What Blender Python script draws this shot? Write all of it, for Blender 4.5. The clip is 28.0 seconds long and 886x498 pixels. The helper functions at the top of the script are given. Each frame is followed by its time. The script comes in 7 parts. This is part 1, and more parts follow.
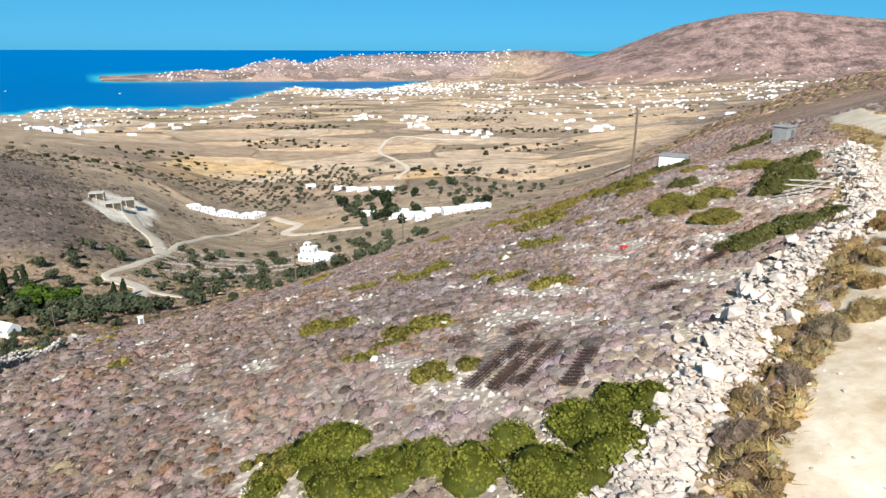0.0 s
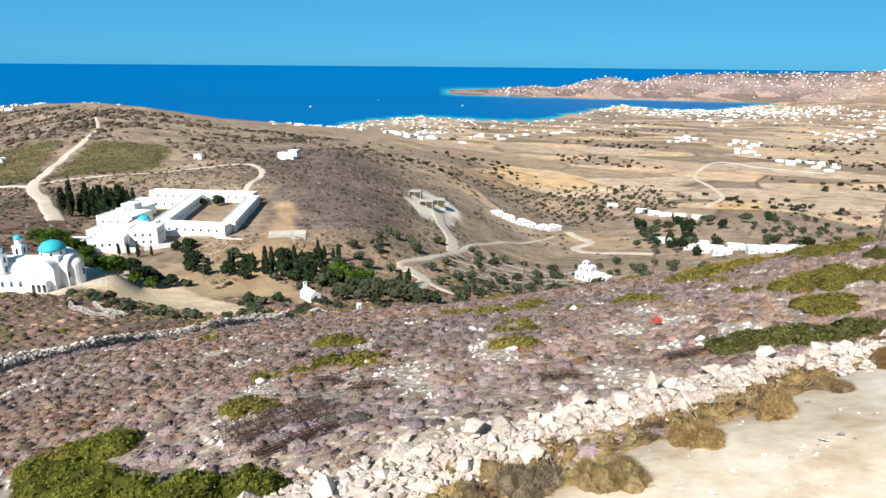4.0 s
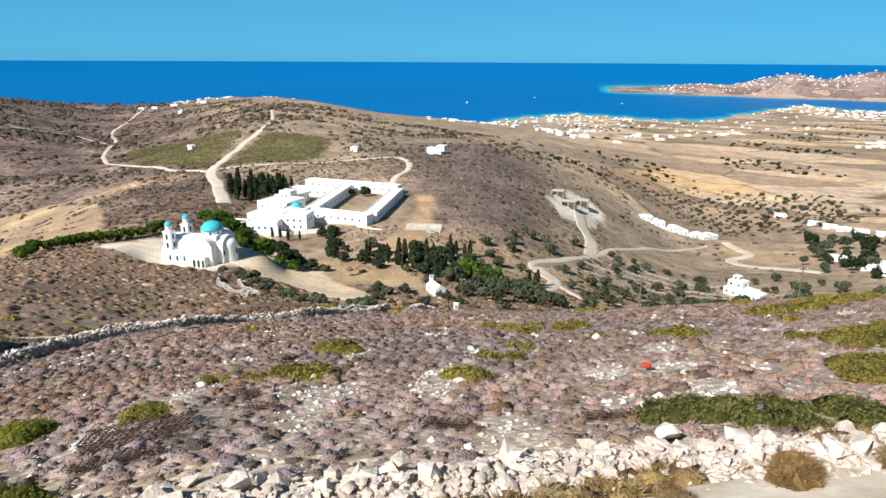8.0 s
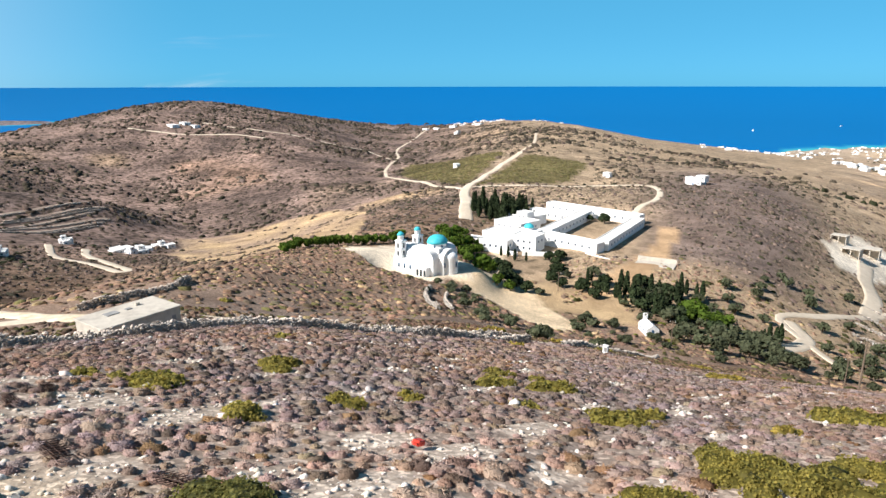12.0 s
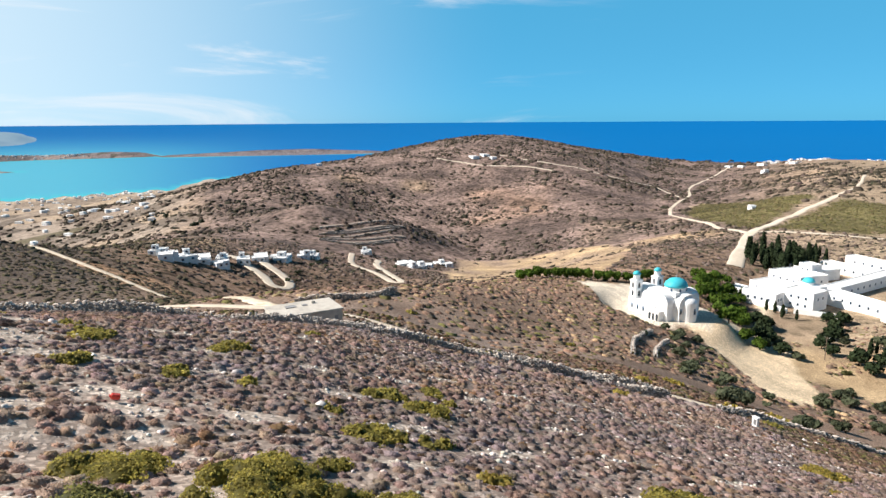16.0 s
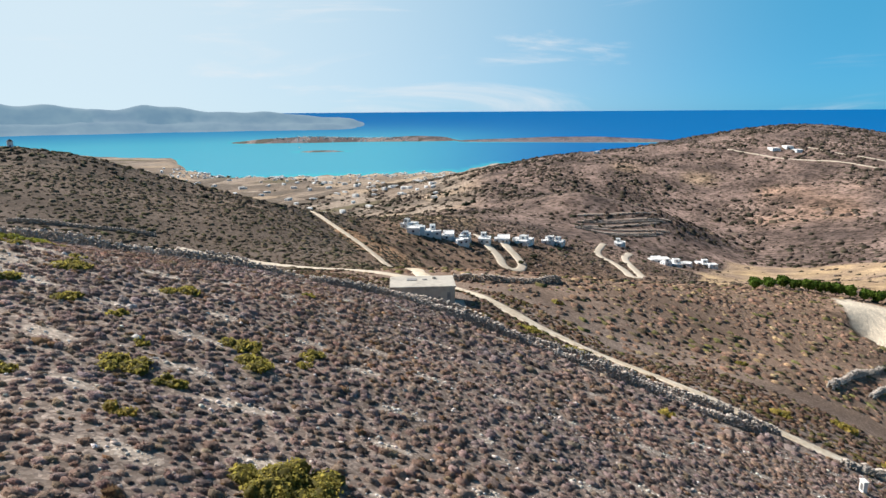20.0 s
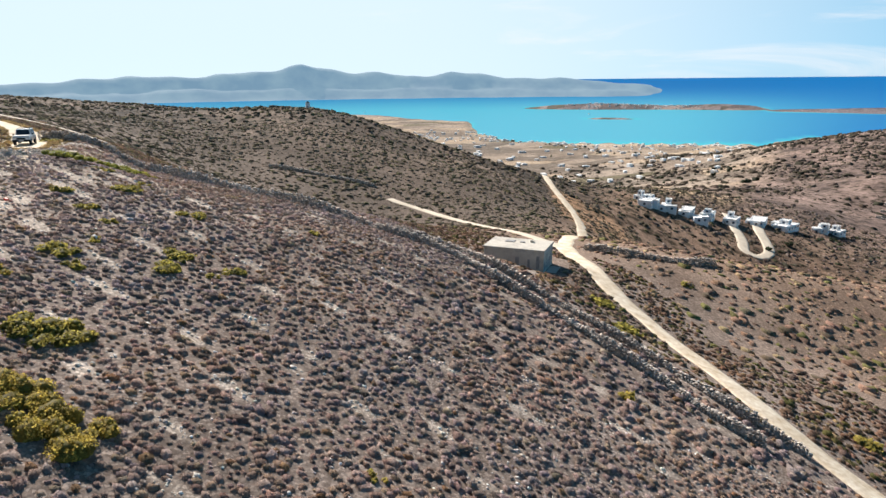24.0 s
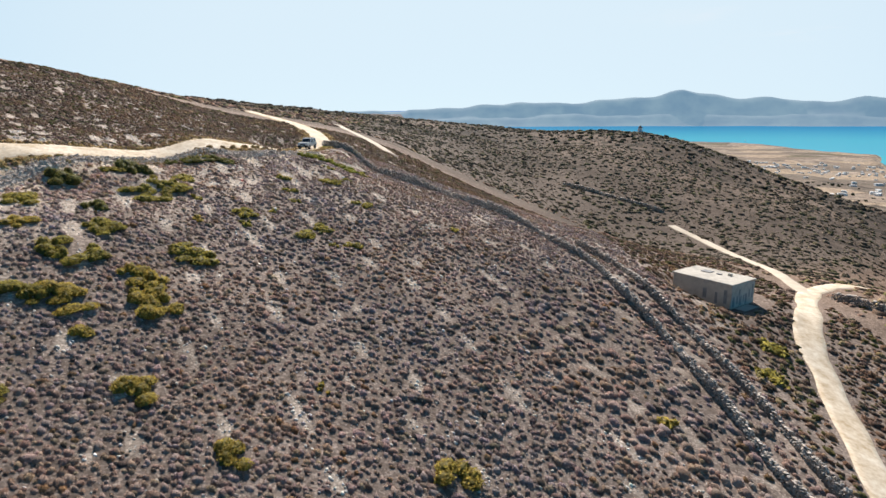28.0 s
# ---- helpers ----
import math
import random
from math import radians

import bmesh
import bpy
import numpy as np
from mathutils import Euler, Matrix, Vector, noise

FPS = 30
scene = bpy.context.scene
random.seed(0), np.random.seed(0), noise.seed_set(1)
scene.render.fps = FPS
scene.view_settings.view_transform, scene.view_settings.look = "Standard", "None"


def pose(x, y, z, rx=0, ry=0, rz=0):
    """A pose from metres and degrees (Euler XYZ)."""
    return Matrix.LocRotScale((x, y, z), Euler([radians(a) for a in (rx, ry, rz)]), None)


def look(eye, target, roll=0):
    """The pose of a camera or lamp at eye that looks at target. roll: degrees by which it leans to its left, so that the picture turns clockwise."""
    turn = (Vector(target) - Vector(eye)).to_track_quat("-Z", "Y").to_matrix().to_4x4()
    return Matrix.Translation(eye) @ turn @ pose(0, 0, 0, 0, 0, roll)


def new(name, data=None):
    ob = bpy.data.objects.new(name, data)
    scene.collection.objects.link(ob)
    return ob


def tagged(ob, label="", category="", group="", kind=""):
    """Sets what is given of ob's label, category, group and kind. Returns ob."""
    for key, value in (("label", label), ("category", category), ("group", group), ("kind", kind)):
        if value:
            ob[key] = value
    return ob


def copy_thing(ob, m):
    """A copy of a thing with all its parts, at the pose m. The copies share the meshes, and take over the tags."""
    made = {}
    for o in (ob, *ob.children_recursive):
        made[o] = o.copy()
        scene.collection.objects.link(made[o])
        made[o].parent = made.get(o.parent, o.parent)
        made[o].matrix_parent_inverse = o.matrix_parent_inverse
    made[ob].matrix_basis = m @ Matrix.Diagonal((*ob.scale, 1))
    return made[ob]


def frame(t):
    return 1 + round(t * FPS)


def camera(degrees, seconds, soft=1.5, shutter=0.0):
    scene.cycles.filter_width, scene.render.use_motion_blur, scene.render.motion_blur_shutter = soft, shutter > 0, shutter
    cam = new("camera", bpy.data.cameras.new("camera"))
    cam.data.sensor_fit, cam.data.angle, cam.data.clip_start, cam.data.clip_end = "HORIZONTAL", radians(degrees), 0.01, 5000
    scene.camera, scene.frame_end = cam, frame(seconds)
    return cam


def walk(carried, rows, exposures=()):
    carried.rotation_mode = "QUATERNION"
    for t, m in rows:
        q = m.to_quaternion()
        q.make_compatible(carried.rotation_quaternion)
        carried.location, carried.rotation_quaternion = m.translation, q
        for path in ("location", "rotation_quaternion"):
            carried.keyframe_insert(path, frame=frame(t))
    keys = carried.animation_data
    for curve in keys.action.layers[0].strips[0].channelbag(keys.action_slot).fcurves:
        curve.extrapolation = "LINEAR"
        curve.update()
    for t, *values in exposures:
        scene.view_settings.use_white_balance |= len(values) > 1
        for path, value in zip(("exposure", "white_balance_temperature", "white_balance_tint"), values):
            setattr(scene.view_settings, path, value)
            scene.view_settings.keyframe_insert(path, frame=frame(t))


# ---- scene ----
# The drone's path: seconds, place, yaw to the left of +y, pitch and roll in degrees.
PATH = [
    (0.0, 0.00, 0.00, 170.00, 0.00, -17.68, 0.22),
    (0.5, 1.46, -0.22, 170.00, 2.52, -17.53, 0.28),
    (1.0, 3.66, 0.26, 169.97, 7.10, -17.08, 0.61),
    (1.5, 5.97, 1.09, 170.03, 12.47, -16.83, 0.64),
    (2.0, 7.89, 2.11, 170.07, 17.36, -16.53, 0.78),
    (2.5, 9.35, 2.99, 170.19, 21.06, -16.47, 0.72),
    (3.0, 10.57, 3.89, 170.26, 24.26, -16.45, 0.60),
    (3.5, 11.43, 4.62, 170.27, 26.66, -16.37, 0.53),
    (5.5, 13.36, 6.51, 170.43, 32.15, -16.54, 0.49),
    (6.0, 13.77, 7.04, 170.43, 33.44, -16.56, 0.40),
    (6.5, 14.25, 7.69, 170.46, 35.09, -16.68, 0.37),
    (7.0, 14.83, 8.55, 170.45, 37.18, -16.76, 0.36),
    (7.5, 15.47, 9.41, 170.47, 39.59, -16.77, 0.38),
    (8.0, 16.27, 10.47, 170.50, 42.35, -16.74, 0.32),
    (8.5, 17.22, 11.68, 170.53, 44.11, -16.62, 0.29),
    (9.0, 18.37, 12.98, 170.57, 45.80, -16.63, 0.23),
    (9.5, 19.49, 14.35, 170.57, 49.15, -16.24, 0.11),
    (10.0, 20.54, 15.99, 170.59, 52.56, -15.86, 0.09),
    (10.5, 21.38, 17.73, 170.60, 56.02, -15.55, 0.10),
    (11.0, 22.05, 19.53, 170.56, 59.48, -15.25, 0.08),
    (11.5, 22.58, 21.30, 170.54, 62.76, -14.99, -0.06),
    (12.0, 22.98, 23.24, 170.47, 66.42, -14.68, -0.09),
    (12.5, 23.46, 25.27, 170.54, 70.19, -14.31, -0.24),
    (13.0, 23.69, 27.30, 170.53, 73.77, -14.27, -0.32),
    (13.5, 23.89, 29.43, 170.61, 77.49, -14.79, -0.04),
    (15.5, 27.27, 38.62, 170.44, 90.40, -12.37, -0.01),
    (16.0, 28.69, 41.33, 170.40, 92.90, -11.57, -0.39),
    (16.5, 30.07, 44.08, 170.33, 95.21, -11.19, -0.41),
    (17.0, 30.89, 46.82, 170.25, 97.54, -10.89, -0.28),
    (17.5, 31.01, 49.81, 170.18, 100.55, -10.19, -0.38),
    (18.0, 30.22, 52.61, 170.05, 103.80, -9.72, -0.35),
    (18.5, 28.97, 55.56, 169.93, 107.39, -9.88, -0.37),
    (19.0, 27.31, 58.27, 169.87, 110.97, -11.39, -0.42),
    (19.5, 25.30, 61.16, 169.93, 114.80, -12.46, -0.43),
    (20.0, 23.51, 64.04, 170.01, 118.62, -12.50, -0.42),
    (20.5, 21.60, 66.83, 169.86, 124.43, -11.85, -0.70),
    (21.0, 19.91, 69.73, 169.83, 129.47, -11.18, -0.79),
    (21.5, 18.19, 72.76, 169.85, 132.40, -10.76, -0.76),
    (23.5, 11.06, 84.78, 169.74, 142.29, -12.95, -0.69),
    (24.0, 9.05, 87.83, 169.70, 144.61, -15.18, -0.65),
    (24.5, 7.01, 90.73, 169.62, 146.92, -14.93, -0.62),
    (25.0, 4.92, 93.72, 169.53, 151.34, -14.56, -0.74),
    (25.5, 2.77, 96.40, 169.45, 157.49, -14.15, -0.82),
    (26.0, 0.48, 99.08, 169.35, 164.23, -13.73, -0.80),
    (26.5, -2.17, 101.34, 169.37, 169.98, -13.43, -0.79),
    (27.0, -5.19, 103.09, 169.31, 172.97, -13.10, -0.77),
    (27.5, -8.26, 104.22, 169.20, 175.06, -12.83, -0.77),
    (28.0, -11.55, 104.84, 169.11, 177.27, -12.62, -0.65),
]


def drone_pose(x, y, z, yaw, pitch, roll):
    """Pose of a camera from its heading, tilt and lean."""
    return (Matrix.Translation((x, y, z)) @ Matrix.Rotation(radians(yaw), 4, "Z")
            @ Matrix.Rotation(radians(90 + pitch), 4, "X") @ Matrix.Rotation(radians(roll), 4, "Z"))


cam = camera(70.1, 28.0, soft=1.5)
walk(cam, [(row[0], drone_pose(*row[1:])) for row in PATH],
     [(0.0, 0.57, 6150, 9), (6.0, 0.52, 6300, 11), (9.0, 0.60, 6400, 12), (13.0, 0.78, 6550, 13), (17.0, 0.69, 6550, 13), (21.0, 0.54, 6500, 12), (24.0, 0.75, 6600, 13), (28.0, 0.62, 6600, 14)])

# ---- light ----
SUN_HEADING, SUN_HEIGHT = 179.0, 38.0
world = bpy.data.worlds.new("sky")
scene.world = world
world.use_nodes = True
nt = world.node_tree
sky = nt.nodes.new("ShaderNodeTexSky")
sky.sky_type = "NISHITA"
sky.sun_disc = False
sky.sun_elevation = radians(SUN_HEIGHT)
sky.sun_rotation = radians(-SUN_HEADING)
sky.air_density, sky.dust_density, sky.ozone_density = 0.30, 0.45, 1.0
nt.nodes["Background"].inputs["Strength"].default_value = 0.086
# the clear blue of dry sea air
clear_air = nt.nodes.new("ShaderNodeMix")
clear_air.data_type, clear_air.blend_type = "RGBA", "MULTIPLY"
clear_air.inputs["Factor"].default_value = 1.0
clear_air.inputs["B"].default_value = (0.50, 0.99, 1.04, 1)
nt.links.new(sky.outputs["Color"], clear_air.inputs["A"])
sky_dir = nt.nodes.new("ShaderNodeTexCoord")


def sky_lobe(heading, low, high):
    """How far a sky direction lies towards a heading: 0 at the cosine low, 1 at high."""
    d, m = nt.nodes.new("ShaderNodeVectorMath"), nt.nodes.new("ShaderNodeMapRange")
    d.operation = "DOT_PRODUCT"
    nt.links.new(sky_dir.outputs["Generated"], d.inputs[0])
    d.inputs[1].default_value = (-math.sin(radians(heading)), math.cos(radians(heading)), 0)
    m.interpolation_type = "SMOOTHSTEP"
    m.inputs["From Min"].default_value, m.inputs["From Max"].default_value = low, high
    nt.links.new(d.outputs["Value"], m.inputs["Value"])
    return m.outputs["Result"]


def sky_times(a, b):
    m = nt.nodes.new("ShaderNodeMath")
    m.operation = "MULTIPLY"
    nt.links.new(a, m.inputs[0])
    if isinstance(b, float):
        m.inputs[1].default_value = b
    else:
        nt.links.new(b, m.inputs[1])
    return m.outputs[0]


def sky_layer(below, share, rgb):
    """Lays a whitish layer of the air over the sky."""
    m = nt.nodes.new("ShaderNodeMix")
    m.data_type = "RGBA"
    nt.links.new(share, m.inputs["Factor"])
    nt.links.new(below, m.inputs["A"])
    m.inputs["B"].default_value = (*rgb, 1)
    return m.outputs["Result"]


def cirrus(scale, offset, low, high):
    """Long thin streaks of ice cloud."""
    mp, n, r = nt.nodes.new("ShaderNodeMapping"), nt.nodes.new("ShaderNodeTexNoise"), nt.nodes.new("ShaderNodeMapRange")
    mp.inputs["Scale"].default_value, mp.inputs["Location"].default_value = scale, offset
    mp.inputs["Rotation"].default_value = (0.10, -0.06, 0)
    nt.links.new(sky_dir.outputs["Generated"], mp.inputs["Vector"])
    nt.links.new(mp.outputs["Vector"], n.inputs["Vector"])
    n.inputs["Scale"].default_value, n.inputs["Detail"].default_value, n.inputs["Roughness"].default_value = 1.0, 6.0, 0.6
    n.inputs["Distortion"].default_value = 0.6
    r.interpolation_type = "SMOOTHSTEP"
    r.inputs["From Min"].default_value, r.inputs["From Max"].default_value = low, high
    nt.links.new(n.outputs["Fac"], r.inputs["Value"])
    return r.outputs["Result"]


# a thin bright veil on the sunward side, and wisps of cirrus over the strait
low_air, low_part = nt.nodes.new("ShaderNodeSeparateXYZ"), nt.nodes.new("ShaderNodeMapRange")
nt.links.new(sky_dir.outputs["Generated"], low_air.inputs["Vector"])
low_part.interpolation_type = "SMOOTHSTEP"
low_part.inputs["From Min"].default_value, low_part.inputs["From Max"].default_value = 0.16, 0.52
low_part.inputs["To Min"].default_value, low_part.inputs["To Max"].default_value = 1.0, 0.0
nt.links.new(low_air.outputs["Z"], low_part.inputs["Value"])
near_horizon = low_part.outputs["Result"]
air = sky_layer(clear_air.outputs["Result"], sky_times(near_horizon, 0.72), (0.60, 3.6, 6.0))
air = sky_layer(air, sky_times(sky_times(sky_lobe(173, 0.05, 0.96), 0.88), near_horizon), (5.8, 6.9, 7.4))
air = sky_layer(air, sky_times(sky_times(cirrus((2.6, 2.6, 15.0), (0.3, 1.7, 0.4), 0.52, 0.74), sky_lobe(120, 0.70, 0.97)), 0.75), (6.7, 6.9, 7.0))
nt.links.new(air, nt.nodes["Background"].inputs["Color"])
sun_data = bpy.data.lights.new("sun", "SUN")
sun_data.energy, sun_data.angle, sun_data.color = 5.0, radians(0.53), (1.0, 0.95, 0.87)
sun = new("sun", sun_data)
sun_dir = Vector((-math.sin(radians(SUN_HEADING)) * math.cos(radians(SUN_HEIGHT)), math.cos(radians(SUN_HEADING)) * math.cos(radians(SUN_HEIGHT)), math.sin(radians(SUN_HEIGHT))))
sun.matrix_world = look(sun_dir * 500, (0, 0, 0))

# ---- the lie of the land ----
# Heights of the ground in twenty headings (from +y, to the left) on rings round a middle point.
MID_X, MID_Y, STEP = 8.0, 35.0, 1.6
RINGS = []


def ring(radius, heights):
    """Adds one ring of ground heights at a radius from the middle."""
    RINGS.append(heights)


CENTRE_HEIGHT = 159.4
ring(12, [157.4, 156.6, 155.9, 155.4, 155.1, 155.1, 155.2, 155.3, 155.5, 155.9, 156.5, 157.2, 158.0, 159.1, 160.3, 161.3, 162.0, 162.5, 163.1, 164.1, 165.0, 165.3, 164.8, 164.1, 163.9, 163.8, 163.7, 163.6, 163.2, 162.3, 161.5, 161.1, 160.6, 160.1, 159.3, 158.4])
ring(20, [155.3, 154.3, 153.5, 152.8, 152.3, 152.3, 152.7, 152.9, 153.3, 154.1, 155.2, 156.2, 156.9, 157.9, 159.4, 160.5, 161.6, 162.5, 163.1, 164.0, 165.2, 165.9, 165.2, 164.9, 165.3, 165.7, 165.6, 165.5, 165.3, 163.5, 162.0, 161.5, 160.7, 159.7, 158.4, 156.7])
ring(32, [152.2, 150.7, 149.6, 148.5, 147.5, 147.8, 148.4, 148.8, 149.8, 151.1, 153.0, 154.3, 155.2, 156.2, 157.6, 158.8, 160.6, 162.7, 163.8, 164.4, 165.1, 166.2, 166.7, 167.2, 167.9, 168.5, 168.6, 168.4, 167.7, 165.5, 163.5, 162.2, 160.7, 158.8, 156.6, 154.2])
ring(51, [147.4, 145.0, 142.8, 141.0, 140.0, 140.5, 141.0, 141.9, 143.4, 144.9, 147.3, 147.3, 149.6, 152.0, 153.6, 155.4, 158.4, 162.4, 164.2, 165.3, 166.6, 168.8, 170.9, 172.2, 172.8, 173.2, 173.1, 172.6, 171.2, 169.0, 166.4, 163.7, 160.5, 156.8, 153.4, 150.3])
ring(82, [139.8, 135.6, 131.5, 128.5, 127.8, 129.1, 129.5, 131.7, 131.0, 133.2, 138.3, 136.5, 140.0, 143.1, 144.8, 148.2, 154.1, 161.2, 164.7, 166.7, 169.6, 174.8, 179.3, 180.9, 180.6, 180.3, 180.0, 178.9, 176.8, 174.1, 170.7, 166.2, 160.5, 153.4, 148.3, 144.2])
ring(131, [125, 118, 112, 107, 105, 107, 111, 120, 122, 135, 137, 137, 133, 129, 128, 136, 144, 156, 164, 168, 172, 178, 181, 185, 188, 189, 189, 187, 185, 181, 176, 170, 163, 157, 144, 133])
ring(210, [101, 88, 82, 79, 89, 93, 92, 105, 114, 114, 82, 85, 114, 135, 136, 148, 143, 155, 164, 168, 173, 181, 185, 191, 197, 200, 200, 199, 195, 190, 183, 176, 168, 158, 138, 116])
ring(336, [73, 61, 52, 70, 105, 106, 95, 109, 91, 80, 85, 105, 116, 118, 144, 169, 162, 161, 164, 169, 173, 187, 197, 203, 209, 213, 214, 212, 207, 201, 192, 181, 166, 143, 112, 82])
ring(537, [49, 33, 1, 78, 102, 88, 93, 80, 45, 32, 59, 76, 80, 50, 69, 104, 130, 147, 161, 172, 179, 196, 211, 218, 223, 226, 228, 226, 221, 212, 200, 182, 156, 120, 76, 38])
ring(859, [36, 34, 31, 57, 71, 79, 112, 37, 62, -2, 30, 66, 32, 21, 26, 52, 89, 123, 150, 170, 187, 204, 219, 230, 236, 239, 240, 238, 231, 220, 201, 174, 138, 97, 61, 41])
ring(1374, [30, 39, 36, 25, 47, 78, 118, 16, 132, 157, 135, 124, 38, 30, 19, 26, 55, 94, 130, 161, 185, 204, 220, 231, 239, 243, 243, 240, 232, 216, 192, 159, 119, 79, 49, 35])
ring(2199, [10, 0, -15, -24, -37, -37, 97, 67, 58, 157, -15, -239, -181, -29, 19, 26, 39, 67, 102, 136, 164, 185, 200, 212, 219, 223, 223, 219, 209, 192, 166, 134, 100, 69, 39, 19])
ring(3518, [7, -12, -28, -42, -54, -36, 30, 31, 30, 44, -82, -242, -208, -78, 4, 28, 33, 44, 67, 92, 114, 131, 142, 150, 155, 158, 158, 155, 146, 132, 113, 92, 74, 59, 41, 25])
ring(5629, [20, 20, 20, 20, 20, 20, 20, 20, 20, 20, 19, 19, 19, 20, 20, 20, 20, 20, 20, 20, 20, 20, 20, 20, 20, 20, 20, 20, 20, 20, 20, 20, 20, 20, 20, 20])
RELIEF = np.array(RINGS, float)

# Where the shore runs: heading in degrees, distance in metres.
SHORE = [(-180, 4600), (-60, 4600), (-8, 4400), (-1, 3560), (3, 3300), (5, 2900), (9, 2800), (11, 2850), (13, 3050), (16, 2600),
         (20, 2130), (24, 2080), (31, 2230), (36, 2040), (38.2, 1910), (38.8, 1775), (46, 1770), (60, 1750), (75, 2100),
         (90, 2250), (101, 2400), (105, 2260), (114, 2060), (116, 1840), (125, 1780), (133, 1770), (137, 1730),
         (140.4, 1950), (141.5, 2500), (145, 2560), (151, 2830), (165, 2950), (180, 3100), (200, 3800), (225, 4600)]
SHORE_H = np.array([a for a, b in SHORE], float)
SHORE_R = np.array([b for a, b in SHORE], float)

# Far capes, islands and mountains: each a ridge at a distance, with its height along the headings.
RIDGES = []


def ridge(distance, depth, profile):
    """Adds a distant ridge: how far it lies, how deep it is, and pairs of heading and height."""
    profile = sorted(profile)
    RIDGES.append((distance, depth, np.array([p[0] for p in profile], float), np.array([p[1] for p in profile], float)))


# cape beyond the bay, with the town's hills
ridge(3750, 130, [(-16, 60), (-10, 150), (-7, 155), (-3, 140), (0.4, 133), (4.7, 129), (9.2, 117), (12, 74), (14.4, 104), (16.8, 68), (18.8, 32),
                  (20.8, 44), (23.8, 20), (26, 12), (27.9, 6), (28.4, 0)])
# the big mountain
ridge(3600, 480, [(-100, 150), (-60, 240), (-45, 270), (-36, 290), (-33.5, 296), (-29.3, 323), (-26.8, 344), (-23.5, 330), (-19.4, 280), (-17.3, 232), (-14, 150),
                  (-10.8, 90), (-7, 20), (-5, 0)])
# low islands in the strait
ridge(3400, 50, [(97.5, 0), (98.6, 10), (101.6, 18), (104.7, 26), (108.7, 24), (112.6, 14), (116.5, 7), (117, 0)])
ridge(3520, 60, [(117, 0), (118.1, 18), (120.6, 24), (124.6, 14), (127, 20), (130.3, 26), (134, 18), (137, 0)])
ridge(2690, 26, [(126.6, 0), (128, 10), (130, 11), (131.4, 0)])
# the long island across the strait, which stands apart as a backdrop
ISLAND_FROM = len(RIDGES)
ridge(4450, 80, [(125.3, 0), (126.3, 34), (127.7, 46), (129.7, 60), (132.6, 77), (136.4, 92), (138.5, 96), (140, 104), (143.3, 138), (145.5, 116), (147.3, 104), (149.5, 132), (151.2, 142), (154, 160),
                  (156.2, 180), (159, 160), (161.7, 146), (164.2, 110), (168.2, 134), (171.2, 108), (173.7, 114), (177.3, 88), (182, 70), (188, 90), (194, 40), (196, 0)])
# its foothills
ridge(4300, 60, [(126, 0), (128, 22), (131, 30), (135, 26), (139, 44), (142, 36), (147, 58), (151, 42), (156, 66), (160, 50), (165, 62), (170, 44), (176, 40), (186, 20), (196, 0)])


def spline(u):
    """The four weights of a uniform cubic spline."""
    return ((1 - u) ** 3 / 6, (3 * u ** 3 - 6 * u ** 2 + 4) / 6, (-3 * u ** 3 + 3 * u ** 2 + 3 * u + 1) / 6, u ** 3 / 6)


def ease(t):
    t = np.clip(t, 0, 1)
    return t * t * (3 - 2 * t)


def sea_z(r):
    """The sea's level: it lifts a little far out, so that its edge stands at the horizon."""
    return 5.43e-5 * np.maximum(0, r - 3300) ** 2


def heading_of(x, y):
    return np.degrees(np.arctan2(-(x - MID_X), y - MID_Y))


def island_z(x, y):
    """Height of the far island across the strait."""
    r, h = np.hypot(x - MID_X, y - MID_Y), heading_of(x, y)
    return rise(np.full(np.shape(x), -9.0), r, h, RIDGES[ISLAND_FROM:])


def rise(z, r, h, ridges):
    for distance, depth, headings, heights in ridges:
        lift = np.interp(np.where(h < -120, h + 360, h), headings, heights, left=0, right=0)
        lift = lift * (1 + (distance > 4000) * 0.07 * np.sin(h * 0.83 + r / 61) + (distance > 4000) * 0.04 * np.sin(h * 1.9 - r / 37))
        z = np.maximum(z, sea_z(r) - 7 + (lift + 7 * (lift > 0)) * np.exp(-0.5 * ((r - distance) / depth) ** 2))
    return z


def ground_z(x, y):
    """Height of the ground at places x, y (arrays or numbers)."""
    x, y = np.asarray(x, float), np.asarray(y, float)
    r, h = np.hypot(x - MID_X, y - MID_Y), heading_of(x, y)
    k = np.clip(np.log(np.maximum(r, 20) / 20) / math.log(STEP) + 1, 1, len(RELIEF) - 2.001)
    n = RELIEF.shape[1]
    s = (h % 360) / (360 / n)
    ki, si = np.floor(k).astype(int), np.floor(s).astype(int)
    wk, ws = spline(k - ki), spline(s - si)
    z = 0
    for a in range(4):
        for b in range(4):
            z = z + wk[a] * ws[b] * RELIEF[ki - 1 + a, (si - 1 + b) % n]
    inner = np.clip(r / 20, 0, 1)
    z = z * inner + CENTRE_HEIGHT * (1 - inner)
    z = z + local_relief(x, y, r)
    for px, py, level, flat, out in PADS:
        w = ease((out - np.hypot(x - px, y - py)) / (out - flat))
        z = z * (1 - w) + level * w
    shore = np.interp(h, SHORE_H, SHORE_R) * (1 + 0.012 * np.sin(h * 2.9) + 0.008 * np.sin(h * 7.3 + 1))
    inland = ease((shore - r) / 260)
    z = -7 + (np.maximum(z, 5) + 7) * np.sqrt(inland)
    z = z + sea_z(r)
    return rise(z, r, h, RIDGES[:ISLAND_FROM])


